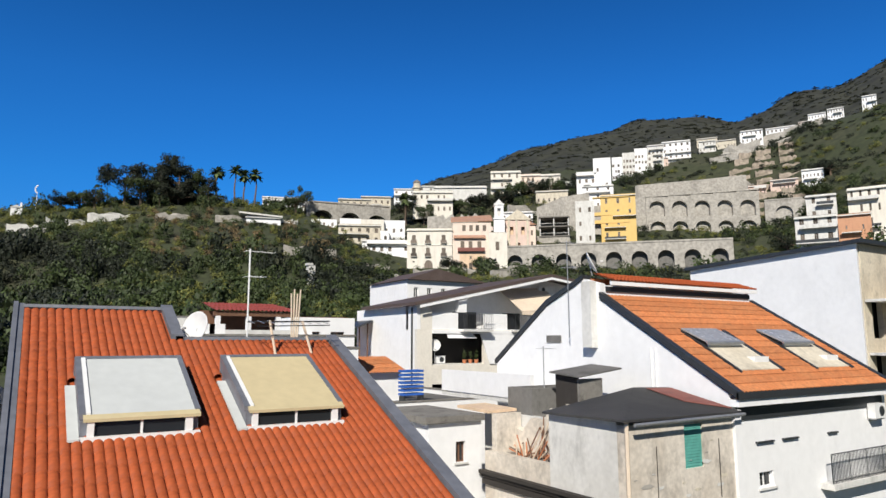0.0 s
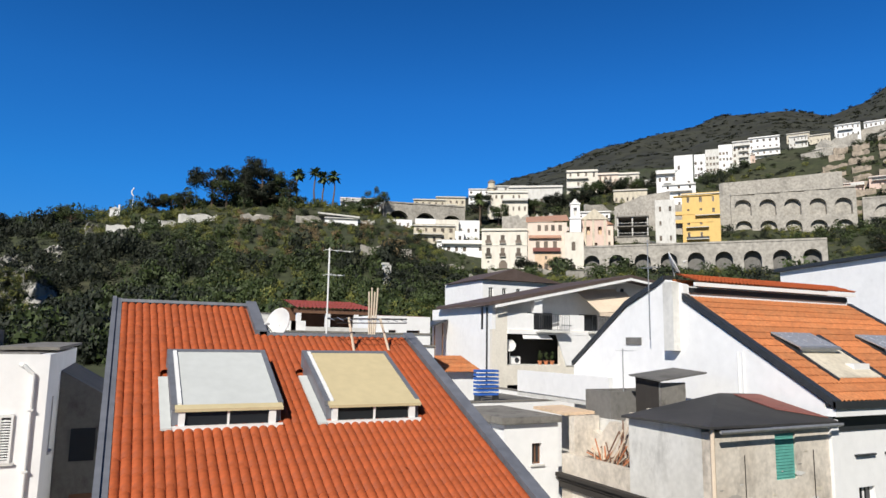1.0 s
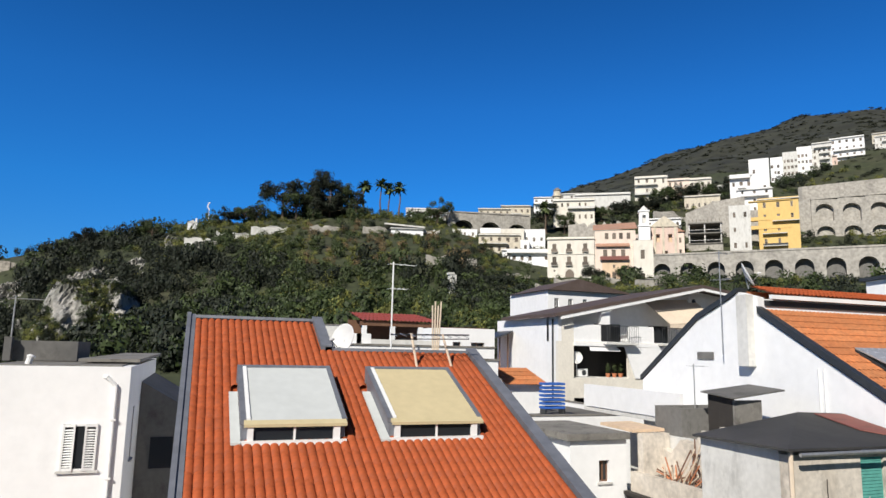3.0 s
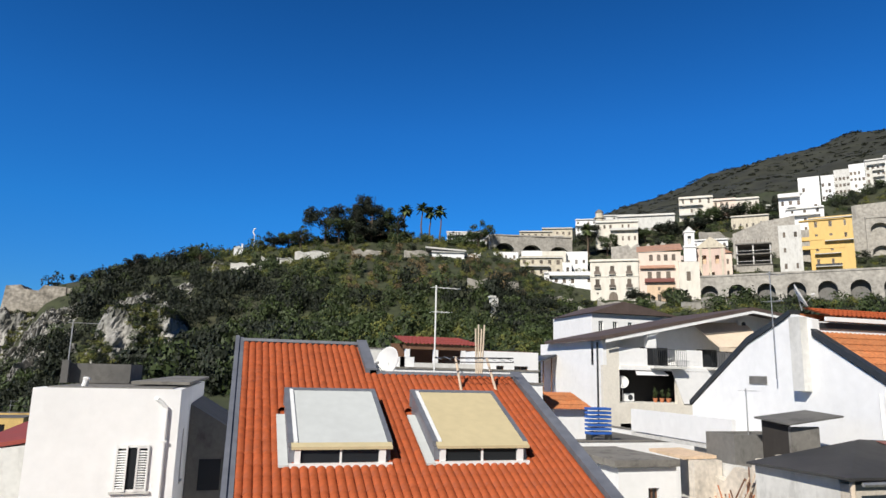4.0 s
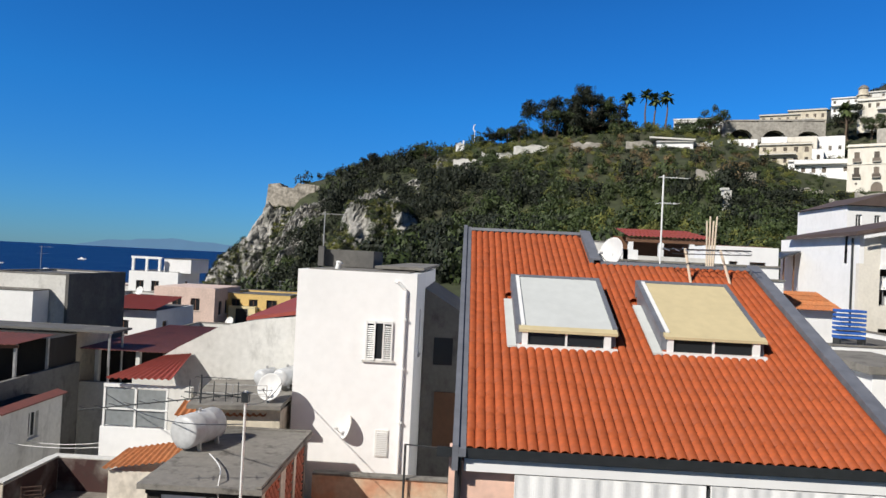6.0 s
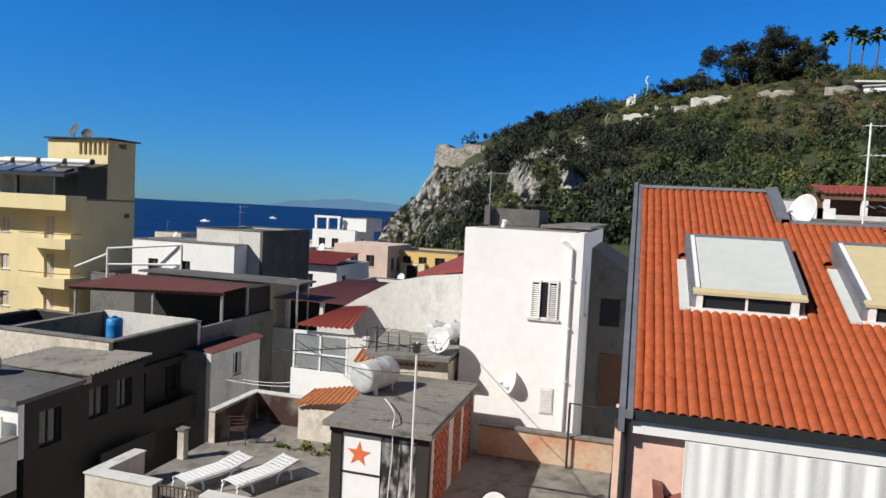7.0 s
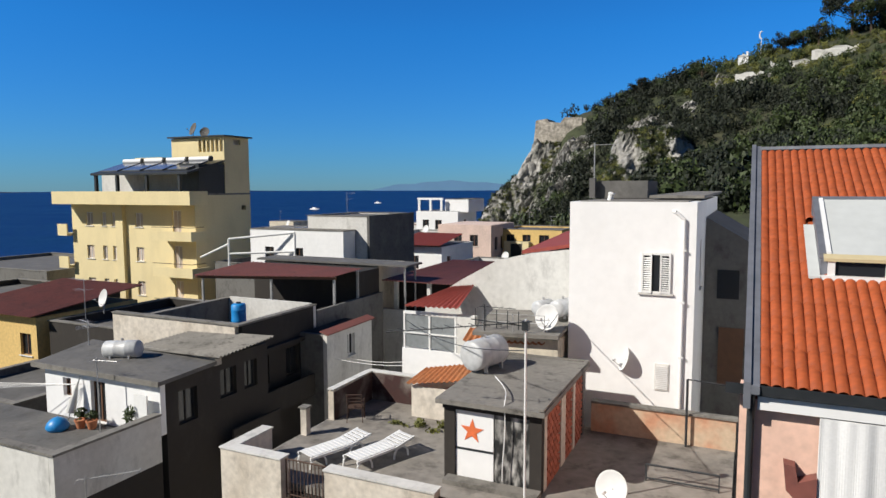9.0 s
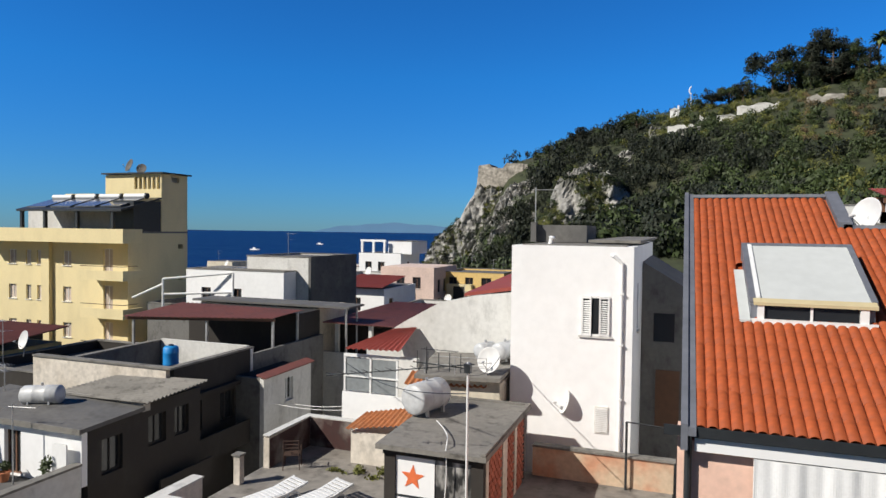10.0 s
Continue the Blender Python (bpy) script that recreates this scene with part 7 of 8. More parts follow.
def far_town():
    # fort on the headland
    f = thing("fort", (-69, 262, 10), "ruined square stone fort on the cliff edge", "fort")
    part("bastion", prism(B(), [(-79.5, 258, 12), (-59.5, 258, 12), (-60, 259, 26.8), (-67, 259, 27.2), (-68.5, 259, 25.2), (-73, 259, 25.6), (-74, 259, 27), (-78.5, 259, 26.4)], (0, 12, 0)), "fort", f)
    part("side_wall", prism(B(), [(-59.4, 258.5, 10), (-56, 272, 10), (-57, 272, 25), (-59.9, 259.2, 26.6)], (1.5, 0.3, 0)), "fort", f)
    # palace and church
    p = flat_house("palace", 111.3, 131.2, 200, 214, 22, 41.2, "limewash", "limewashed three-storey palace with shuttered windows and arched gate", [(u - 0.85, u + 0.85, a, b) for u in (3.0, 9.2, 16.1) for a, b in ((9.6, 12.6), (14.5, 17.3))] + [(2.6, 3.4, 7.2, 7.8), (7.6, 11.3, 3.0, 8.0)], [(4, 5.5, 9.6, 12.4), (9, 10.5, 9.6, 12.4)], [(4, 5.5, 9.6, 12.4)], roof_m="concrete", parapet=0.6, t=0.4, sill=False, pane_m="far_pane", win_m="far_pane", category="palace", group="hillside houses")
    for sd in (-1, 1):
        part("gate_spandrel", prism(B(), [(120.75 + sd * 1.85 * math.cos(math.pi * k / 12), 200.05, 28.2 + 1.8 * math.sin(math.pi * k / 12)) for k in range(7)] + [(120.75 + sd * 1.85, 200.05, 30.0)], (0, 0.3, 0)), "limewash", p)
    part("cornice", box(B(), 110.9, 131.5, 199.5, 199.99, 40.9, 41.3), "limewash", p)
    part("string_course", box(B(), 111.2, 131.3, 199.8, 199.99, 35.4, 35.7), "limewash", p)
    for u in (3.0, 9.2, 16.1):
        for z in (31.5, 36.3):
            part("balcony", box(B(), 111.3 + u - 1.3, 111.3 + u + 1.3, 199.2, 199.99, z - 0.25, z), "stone", p)
            part("balcony_rail", box(B(), 111.3 + u - 1.3, 111.3 + u + 1.3, 199.2, 199.28, z + 0.001, z + 1.0), "far_pane", p)
    turn(p, PALACE)
    hol = [(u - 0.75, u + 0.75, 16.8, 19.0) for u in (5.0, 8.1, 10.9, 14.0)] + [(u - 0.85, u + 0.85, 10.0, 13.0) for u in (4.3, 7.8, 11.7)] + [(7.4, 8.3, 6.4, 7.6), (7.1, 8.6, 2.2, 5.0), (4.6, 5.3, 3.6, 4.9), (11.0, 11.7, 3.6, 4.9)]
    p = flat_house("palace", 131.4, 148.3, 200.5, 214, 24, 43.9, "rosewash", "pale rose palace wing with rows of tall windows", hol, roof_m="red", t=0.4, sill=False, pane_m="far_pane", win_m="far_pane", category="palace", group="hillside houses")
    part("plaster_panel", wall(B(), (134.4, 200.47, 24.0), (1, 0, 0), (0, -1, 0), 11.2, 8.6, 0.02, [(a - 3.0, b - 3.0, c, d) for a, b, c, d in hol if d < 8]), "apricot", p, "apricot painted plaster panel")
    part("pent_roof", prism(B(), [(131.8, 199.5, 38.0), (145.8, 199.5, 38.0), (145.8, 200.49, 39.0), (131.8, 200.49, 39.0)], (0, 0, 0.25)), "oldtile", p)
    part("balcony", box(box(B(), 133.6, 145.4, 199.3, 200.46, 33.2, 33.5), 133.6, 145.4, 199.3, 199.4, 33.51, 34.5), "maroon", p)
    part("upper_roof", prism(B(), [(130.6, 200.1, 44.0), (149.0, 200.1, 44.4), (149.0, 212, 48.6), (130.6, 212, 47.8)], (0, 0, 0.4)), "oldtile", p, "faded red tile roof")
    turn(p, PALACE)
    rr = random.Random(63)
    p = thing("garden_wall", (132, 213, 40), "broken grey wall standing behind the palace roof", "wall", "garden walls")
    part("wall", prism(B(), [(119.5, 214.5, 38)] + [(119.5 + 23.5 * k / 16, 214.5, 49.0 + rr.choice((-1.2, 0.0, 0.6)) + 0.04 * k) for k in range(17)] + [(143, 214.5, 38)], (0, 1.2, 0)), "stone", p)
    turn(p, PALACE)
    p = flat_house("palace", 147.2, 155.2, 199, 211, 23, 39.6, "limewash", "pale church house front with a tall window", [(2.9, 4.5, 10.4, 13.6), (2.6, 4.4, 2.6, 5.4)], roof_m="maroon", parapet=0.4, t=0.4, sill=False, pane_m="far_pane", win_m="far_pane", category="palace", group="hillside houses")
    turn(p, PALACE)
    stack("house", 164, 176, 206, 12, 30, 46.8, "rosewash", "pink weathered house beside the church", 3, 3, (1.2, 2.0), roof_m="maroon", pitch=4.6, first=4.0, parapet=0.3)
    p = thing("tiled_roof", (170, 209, 46), "low faded red tile roof with a gable end", "roof")
    part("tiles", prism(B(), [(163.4, 205.4, 47.4), (176.4, 205.4, 47.4), (170.2, 205.4, 50.2)], (0, 12, 0)), "oldtile", p)
    turn(p, (170, 206))
    c = thing("bell_tower", (152.2, 202, 38), "small white bell tower with an arched belfry", "bell tower")
    part("shaft", box(B(), 149.6, 154.4, 201, 205, 38, 45.5), "white", c)
    part("belfry", wall(B(), (150.0, 201.3, 45.5), (1, 0, 0), (0, -1, 0), 4.0, 5.2, 0.6, [(1.3, 2.7, 0.8, 4.0)]), "white", c)
    part("belfry_back", box(B(), 150.0, 154.0, 202.4, 204.6, 45.5, 50.7), "white_old", c)
    part("cornice", box(box(B(), 149.3, 154.7, 200.7, 205.2, 45.3, 45.8), 149.7, 154.3, 201, 205, 50.71, 51.2), "white", c)
    part("cap", lathe(B(), (152.1, 203, 51.2), UP, [(0, 1.9), (0.8, 1.5), (1.6, 0.6), (2.0, 0.15)], 12), "white_old", c)
    ch = thing("church", (161, 210, 30), "old church with a classical pediment front", "church")
    part("front", wall(B(), (155, 204.5, 32), (1, 0, 0), (0, -1, 0), 11, 13.5, 0.8, [(2, 3.6, 8, 11), (7, 8.6, 8, 11), (4.4, 6.6, 0.5, 5)]), "rose", ch)
    part("core", box(B(), 155.2, 165.8, 206, 222, 28, 45), "apricot", ch)
    part("pediment", prism(B(), [(154.4, 204.1, 45.6), (166.6, 204.1, 45.6), (160.5, 204.1, 49.6)], (0, 1.2, 0)), "cream", ch)
    part("roof", prism(B(), [(154.4, 205.4, 45.5), (160.5, 205.4, 49.2), (166.6, 205.4, 45.5)], (0, 17, 0)), "oldtile", ch)
    for x in (156, 159.5, 164.4):
        part("pilaster", box(B(), x, x + 0.9, 204.1, 204.49, 32, 45.5), "cream", ch)
    turn(c, PALACE)
    turn(ch, PALACE)
    # road on arches below, its parapet
    arch_wall("road_arcade", (146.7, 190), (200.5, 133.5), 24.6, 34.4, 9, 5.4, 2.6, 4.4, "stone", "weathered stone arcade carrying the hill road", 3.0, back="grey")
    # unfinished frame
    s = thing("unfinished_building", (185, 207, 40), "bare concrete frame of an unfinished house", "building")
    part("base", box(B(), 176, 193, 204, 214, 26, 43.59), "stone", s)
    for z in (43.6, 47.7, 51.7):
        part("floor_slab", box(B(), 176, 193, 203.6, 214, z, z + 0.45), "concrete", s)
    for x in (176.3, 184, 192):
        for z, hh in ((44.06, 3.63), (48.16, 3.53)):
            for y in (204.2, 208.5):
                part("column", box(B(), x, x + 0.6, y, y + 0.6, z, z + hh), "white_old", s)
    for k in range(9):
        part("starter_bar", rod(B(), (176.6 + 1.9 * k, 204.4, 52.16), (176.6 + 1.9 * k, 204.4, 53.6), 0.09, 4), "rust", s)
    part("rail", rod(rod(B(), (176.3, 203.8, 45.1), (192.6, 203.8, 45.1), 0.1, 5), (176.3, 203.8, 49.2), (192.6, 203.8, 49.2), 0.1, 5), "white_old", s)
    part("back_wall", box(B(), 176, 193, 212, 213.9, 30, 51.69), "concrete", s)
    turn(s, (184.5, 204))
    # ochre house and its neighbours
    o = stack("apartment_house", 197, 218, 190, 12, 36, 61.2, "ochre", "ochre yellow apartment house with long balconies", 3, 5, (1.6, 2.2), pitch=4.8, first=2.6, category="apartment house", parapet=0.5)
    for z in (49.8, 53.2):
        part("balcony", box(B(), 197.4, 218.3, 187.9, 189.99, z - 0.3, z), "ochre", o)
        part("balcony_front", box(B(), 197.4, 218.3, 187.9, 188.1, z + 0.001, z + 1.1), "ochre", o)
    part("canopy", box(B(), 196.6, 218.6, 187.6, 190, 60.4, 60.8), "ochre", o)
    stack("apartment_house", 186, 196.6, 193, 10, 34, 57.5, "white_old", "narrow whitish rendered apartment house", 2, 4, (1.5, 2.0), category="apartment house")
    b = thing("stone_terrace", (211, 208, 40), "grey stone terrace base under white villas", "wall")
    part("wall", box(B(), 199, 224, 206, 226, 34, 60), "stone", b)
    turn(b, (211, 206))
    stack("house", 206.8, 226.5, 210, 12, 56, 70.4, "white", "white stepped villa on the slope", 3, 4, (1.6, 1.8), parapet=0.5)
    stack("house", 220.3, 231.9, 216, 10, 64, 86.0, "white", "tall white villa tower", 2, 3, (1.6, 1.8), parapet=0.4)
    stack("house", 207.5, 220, 214, 10, 62, 77.0, "white", "white villa wing with a dark loggia", 3, 3, (1.8, 2.2), pitch=4.4, first=5.5, parapet=0.5)
    # big retaining wall with blind arches
    arch_wall("retaining_wall", (233, 197), (272.6, 167.6), 46.6, 64.6, 5, 6.6, 2.8, 4.2, "stone", "tall stone retaining wall with two tiers of blind arches", 2.4, 2, 9.2, back="stone", slope=2.6)
    arch_wall("retaining_wall", (274.5, 166.4), (283, 154), 50.6, 62.0, 1, 6.8, 3.2, 5.6, "stone", "grey stone retaining wall with one blind arch", 1.6, back="stone")
    w = thing("retaining_wall", (296, 163, 40), "plain grey stone retaining wall", "wall")
    part("wall", prism(B(), [(220, 205, 40), (232.9, 197.1, 40), (232.9, 197.1, 64.8), (220, 205, 62)], (0, 2, 0)), "stone", w)
    part("wall", prism(B(), [(283.2, 154, 40), (300, 134, 40), (300, 134, 49), (283.2, 154, 62)], (0, 2, 0)), "stone", w)
    part("upper_wall", prism(B(), [(246, 212, 62), (290, 184, 62), (290, 184, 80), (270, 197, 77.5), (246, 212, 75)], (0, 2, 0)), "stone", w)
    # viaduct
    # near-black back fill puts the shade into the arch openings
    arch_wall("viaduct", (102.6, 270), (141.5, 268), 49, 61.2, 3, 9.6, 4.2, 5.0, "stone", "grey stone road viaduct with three wide arches", 4.0, back="dark_in", slope=1.4)
    for x0, x1, y, z0, z1, mm in ((97, 108, 252, 40, 50.2, "white"), (108.5, 118, 250, 38, 51.2, "white"), (118.5, 130, 252, 40, 52.2, "limewash"), (128.5, 139.2, 250, 40, 52.4, "white"), (109, 116.5, 247, 36, 45.5, "white"), (117.4, 125.3, 246, 34, 41.8, "white"), (120, 131, 249, 36, 47.0, "white"), (99, 104, 246, 36, 43.5, "white_old")):
        stack("house", x0, x1, y, 7, z0, z1, mm, "small white house below the viaduct", 3, 3, (1.2, 1.8), pitch=4.0, first=3.4, parapet=0.4)
    v = stack("villa", 70, 83.5, 250, 12, 36, 48.3, "white", "modern white villa with a flat roof", 3, 2, (2.6, 1.8), first=8.4, pitch=5, category="villa", parapet=0.4)
    part("roof_slab", prism(B(), [(68.9, 248.6, 49.6), (86, 248.6, 48.4), (86, 262, 48.4), (68.9, 262, 49.6)], (0, 0, 0.6)), "white_old", v, "overhanging pale roof slab")
    g = thing("cliff_wall", (88, 251, 34), "pale weathered rock wall below the white villa", "wall")
    rr = random.Random(8)
    part("wall", prism(B(), [(84, 250.5, 34)] + [(83.6 + 0.8 * k, 250.5 + rr.uniform(-0.5, 0.5), 48.6 + rr.uniform(-0.7, 0.4)) for k in range(10)] + [(91.5, 250.5, 34)], (0, 3, 0)), "white_old", g)
    turn(g, (88, 250.5))
    # long terrace building and upper villas
    stack("villa", 166, 198, 270, 12, 60, 77.5, "white_old", "long pale terrace building with many windows", 9, 2, (1.8, 2.6), pitch=6, first=3.0, category="villa", parapet=0.8)
    t = thing("domed_pavilion", (158, 270, 66), "small round pavilion with a dome", "pavilion")
    part("drum", lathe(B(), (158, 272, 66), UP, [(-8, 1.9), (8, 1.9), (8.2, 2.4), (8.7, 2.4), (8.9, 1.8), (11, 1.7)], 16), "cream", t)
    part("dome", lathe(B(), (158, 272, 77), UP, [(0, 2.0), (0.6, 1.7), (1.3, 1.1), (1.7, 0.2)], 16), "concrete", t)
    stack("villa", 150, 172, 262, 10, 58, 70.8, "limewash", "low pale terrace house with many windows", 7, 2, (1.3, 2.0), pitch=5.5, first=4.0, category="villa", parapet=0.8)
    stack("villa", 195, 214.5, 262, 14, 62, 86.6, "limewash", "cream upper villa with shuttered windows", 4, 5, (1.5, 2.4), pitch=4.8, first=2.4, category="villa", parapet=0.9)
    stack("villa", 214.8, 228.5, 262.5, 14, 62, 87.4, "rosewash", "rose pink upper villa with balconies", 4, 5, (1.5, 2.4), pitch=4.9, first=2.4, category="villa", parapet=0.9)
    stack("villa", 228.8, 243, 263, 14, 62, 89.6, "limewash", "weathered white upper villa with balconies", 4, 5, (1.5, 2.6), pitch=5.2, first=2.6, category="villa", parapet=0.8)
    stack("house", 246, 262, 262, 10, 70, 88.0, "white_old", "small whitish house beside the upper villas", 4, 3, (1.5, 2.2), pitch=4.6, first=6, parapet=0.6)
    g = thing("garden_wall", (190, 219, 40), "high grey concrete wall behind the unfinished house", "wall", "garden walls")
    part("wall", prism(B(), [(188, 219, 40), (219, 219, 40), (219, 219, 66), (204, 219, 64.5), (188, 219, 60)], (0, 1.5, 0)), "stone", g)
    turn(g, (196, 219))
    # white terraces climbing the ridge
    stack("apartment_house", 334, 362.5, 268, 20, 108, 128.2, "white", "large white apartment block high on the slope", 5, 5, (2.2, 1.8), category="apartment house", parapet=0.6)
    for k, (x0, x1, z) in enumerate(((318, 333, 121.5), (307.5, 319, 117.5), (298, 309, 113.5), (290, 299, 109.5))):
        stack("apartment_house", x0, x1, 266 + k, 10, z - 17, z, "white" if k % 2 else "white_old", "white stepped house climbing the slope", 4, 4, (2.0, 1.8), pitch=3.6, first=4.2, category="apartment house", parapet=0.5)
    for k, (x0, x1, z) in enumerate(((364, 376, 119), (377, 388, 122.5), (389, 404, 126.5))):
        stack("house", x0, x1, 262, 8, z - 14, z, ("white_old", "limewash", "white")[k], "small whitish house on the terraced slope", 4, 3, (1.4, 1.6), pitch=3.8, first=4.4, parapet=0.4)
    rnd = random.Random(21)
    spots = [(1.42, 262), (1.5, 268), (1.9, 236), (1.95, 220), (2.06, 205), (2.28, 178), (1.42, 290), (1.6, 275), (0.62, 330), (0.56, 320), (0.5, 310), (0.46, 300), (0.34, 300), (1.15, 285), (1.22, 270), (0.72, 235), (0.8, 232), (0.66, 240), (0.9, 240), (1.0, 235), (0.52, 225), (0.47, 232), (1.62, 190), (1.75, 180), (1.9, 165)]
    for pp, y in spots:
        x = pp * y
        z = height(x, y)
        w, hh = rnd.uniform(16, 28), rnd.uniform(5, 8.5)
        mm = rnd.choice(("white", "white", "white_old", "cream", "rose"))
        stack("house", x - w / 2, x + w / 2, y, 8, z - 6, z + hh, mm, {"white": "white", "white_old": "weathered white", "cream": "cream", "rose": "pale pink"}[mm] + " villa on the upper slope", int(w / 3.2), 3, (1.5, 1.8), pitch=3.6, first=7.0, parapet=0.4)
    # white villas and bare stone terraces high on the slope
    stack("villa", 374.6, 399.3, 240, 10, 112, 134.6, "white", "white gabled villa high on the slope", 5, 4, (1.8, 2.0), pitch=4.6, first=6, category="villa", parapet=0.4)
    stack("villa", 402.6, 438.3, 240, 12, 116, 142.6, "white", "large white terraced villa high on the slope", 7, 5, (2.4, 2.2), pitch=4.8, first=4, category="villa", parapet=0.5)
    stack("villa", 440, 456, 240, 10, 120, 136, "white_old", "weathered white villa wing on the slope", 4, 3, (1.8, 1.8), pitch=4.2, first=5, category="villa", parapet=0.4)
    stack("apartment_house", 543.7, 606.4, 240, 16, 168, 198.6, "white", "long white apartment block far up the mountain", 9, 5, (2.6, 2.0), category="apartment house", parapet=0.6)
    rr = random.Random(91)
    for k in range(9):
        r, a0, a1 = 338 + 10 * k, 54.8 + 0.25 * k, 62.5 - 0.15 * k
        for q in range(3):
            b0 = a0 + (a1 - a0) * (q + rr.uniform(0, 0.25)) / 3
            b1 = a0 + (a1 - a0) * (q + rr.uniform(0.75, 1)) / 3
            p0, p1 = (Vector((r * math.sin(radians(b)), r * math.cos(radians(b)), 0)) for b in (b0, b1))
            z = min(height(p0.x, p0.y), height(p1.x, p1.y))
            g = thing("terrace_wall", (p0.x, p0.y, z - 3), "bare beige stone terrace wall on the slope", "wall", "terrace walls")
            tops = [p0.lerp(p1, m / 8) + UP * (z + 3.4 + rr.uniform(-0.7, 0.6)) for m in range(9)]
            part("wall", prism(B(), [p0 + UP * (z - 6)] + tops + [p1 + UP * (z - 6)], p0.normalized() * 5), "earth", g)
    for x, y, w, hh, tilt in ((352, 238, 40, 6, 4), (372, 230, 60, 5, 5), (398, 226, 50, 6, 4), (330, 232, 40, 5, 4), (345, 222, 54, 4, 4)):
        z = height(x + w / 2, y)
        g = thing("terrace_wall", (x, y, z - 4), "grey bare stone terrace wall on the slope", "wall", "terrace walls")
        rr = random.Random(x)
        part("wall", prism(B(), [(x, y, z - 8)] + [(x + w * k / 8, y + rr.uniform(-0.5, 0.5), z + hh * rr.uniform(0.6, 1.0) + tilt * (k / 8 - 0.5)) for k in range(9)] + [(x + w, y, z - 8)], (0, 2, 0)), "stone", g)
        turn(g, (x + w / 2, y))
    # houses on the near right slope
    stack("house", 164, 184.6, 92, 10, 12, 32.6, "white_old", "pale house with verandas on the slope", 3, 5, (2.6, 2.0), pitch=4, first=2.4, parapet=0.4)
    stack("house", 185.2, 203.9, 92, 10, 16, 35.4, "terracotta_wall", "brick-orange rendered house on the slope", 2, 3, (1.2, 1.4), pitch=5.5, first=4, parapet=0.3)
    stack("house", 203.7, 232, 98, 12, 20, 47.0, "limewash", "cream balconied apartment house", 5, 6, (1.8, 2.2), pitch=4.4, first=2.4, parapet=0.6)
    stack("house", 192.3, 209.8, 104, 8, 26, 43.8, "white_old", "small grey-white house on the slope", 2, 4, (2.4, 1.8), pitch=4.2, first=3, parapet=0.4)
    # garden walls and terraces on the green slope
    for x, y, w, hh in ((104, 180, 16, 2.0), (92, 170, 12, 1.6), (120, 178, 18, 2.2), (70, 205, 18, 2.5), (98, 205, 10, 2.2), (5, 262, 12, 3.0), (18, 268, 14, 3.5), (-6, 258, 9, 3.0), (60, 255, 16, 2.4), (40, 262, 12, 2.6), (112, 150, 14, 2), (126, 160, 16, 2), (165, 212, 24, 4), (150, 225, 20, 4), (175, 224, 22, 5), (120, 226, 24, 4), (186, 236, 26, 5), (160, 240, 22, 4), (215, 232, 26, 5), (232, 222, 30, 5), (140, 246, 14, 4), (250, 205, 30, 5), (300, 200, 30, 5), (280, 215, 26, 4)):
        z = height(x + w / 2, y)
        g = thing("garden_wall", (x, y, z - 2), "pale stone garden wall on the slope", "wall", "garden walls")
        bm = B()
        rr = random.Random(int(x * 7 + y))
        pts = [(x, y, z - 3)] + [(x + w * k / 8, y + rr.uniform(-0.3, 0.3), z + hh * rr.uniform(0.6, 1.1)) for k in range(9)] + [(x + w, y, z - 3)]
        part("wall", prism(bm, pts, (0, 1.2, 0)), "white_old" if x < 30 else "stone", g)
    st = thing("stone_pillar", (69, 178, 10), "pale pillar block standing among trees", "pillar")
    zz = height(69, 178)
    part("block", box(box(B(), 67.9, 69.9, 177.5, 179.5, min(zz - 3, 14), 22.0), 67.5, 69.2, 177.3, 179.4, 22.001, 22.6), "white_old", st)


far_town()


# ---- rock faces of the headland ----
CLIFFS = ((-10.8, -3.6, 186, 248, 3), (-18.8, -11.5, 213, 258, 5), (-3.0, 1.5, 250, 275, 8))


def cragginess(x, y):
    """How far bare rock stands out of the slope here."""
    r, th = math.hypot(x, y), math.degrees(math.atan2(x, y))
    for a, b, c, d, seed in CLIFFS:
        if a < th < b and c < r < d:
            return noise.fractal(Vector((x * 0.09, y * 0.05, seed)), 1.0, 2.0, 5)
    return -1.0


def rocks(name, th0, th1, r0, r1, seed, label, lift=1.0, amp=5.0):
    nth, nr = 150, 110
    vs, fs = [], []
    for i in range(nth + 1):
        for j in range(nr + 1):
            a, r = radians(th0 + (th1 - th0) * i / nth), r0 + (r1 - r0) * j / nr
            x, y = r * math.sin(a), r * math.cos(a)
            edge = min(i, nth - i, j, nr - j) / 12
            h = height(x, y)
            v = noise.fractal(Vector((x * 0.09, y * 0.05, seed)), 1.0, 2.0, 5)
            crag = noise.fractal(Vector((x * 0.5, y * 0.4, h * 0.15 + seed)), 0.7, 2.1, 4)
            up = (amp * (v - 0.08) + crag * 1.9 + lift) * min(edge, 1) - 3 * max(1 - edge, 0)
            vs.append((x + crag * 0.5, y - 1.1 * max(up, 0) - crag * 0.6, h + up * 0.65))
    for i in range(nth):
        for j in range(nr):
            k = i * (nr + 1) + j
            fs.append((k, k + 1, k + nr + 2, k + nr + 1))
    me = bpy.data.meshes.new(name)
    me.from_pydata(vs, [], fs)
    me.materials.append(M["rock"])
    tagged(new(name, me), label, "rock", kind="structure")


rocks("cliff_rock", *CLIFFS[0], "grey limestone cliff face among trees", 0.9, 6)
rocks("cliff_rock", *CLIFFS[1], "grey limestone cliff below the fort", 1.2, 5)
rocks("cliff_rock", *CLIFFS[2], "pale rock outcrop near the crest", 0.0, 5)


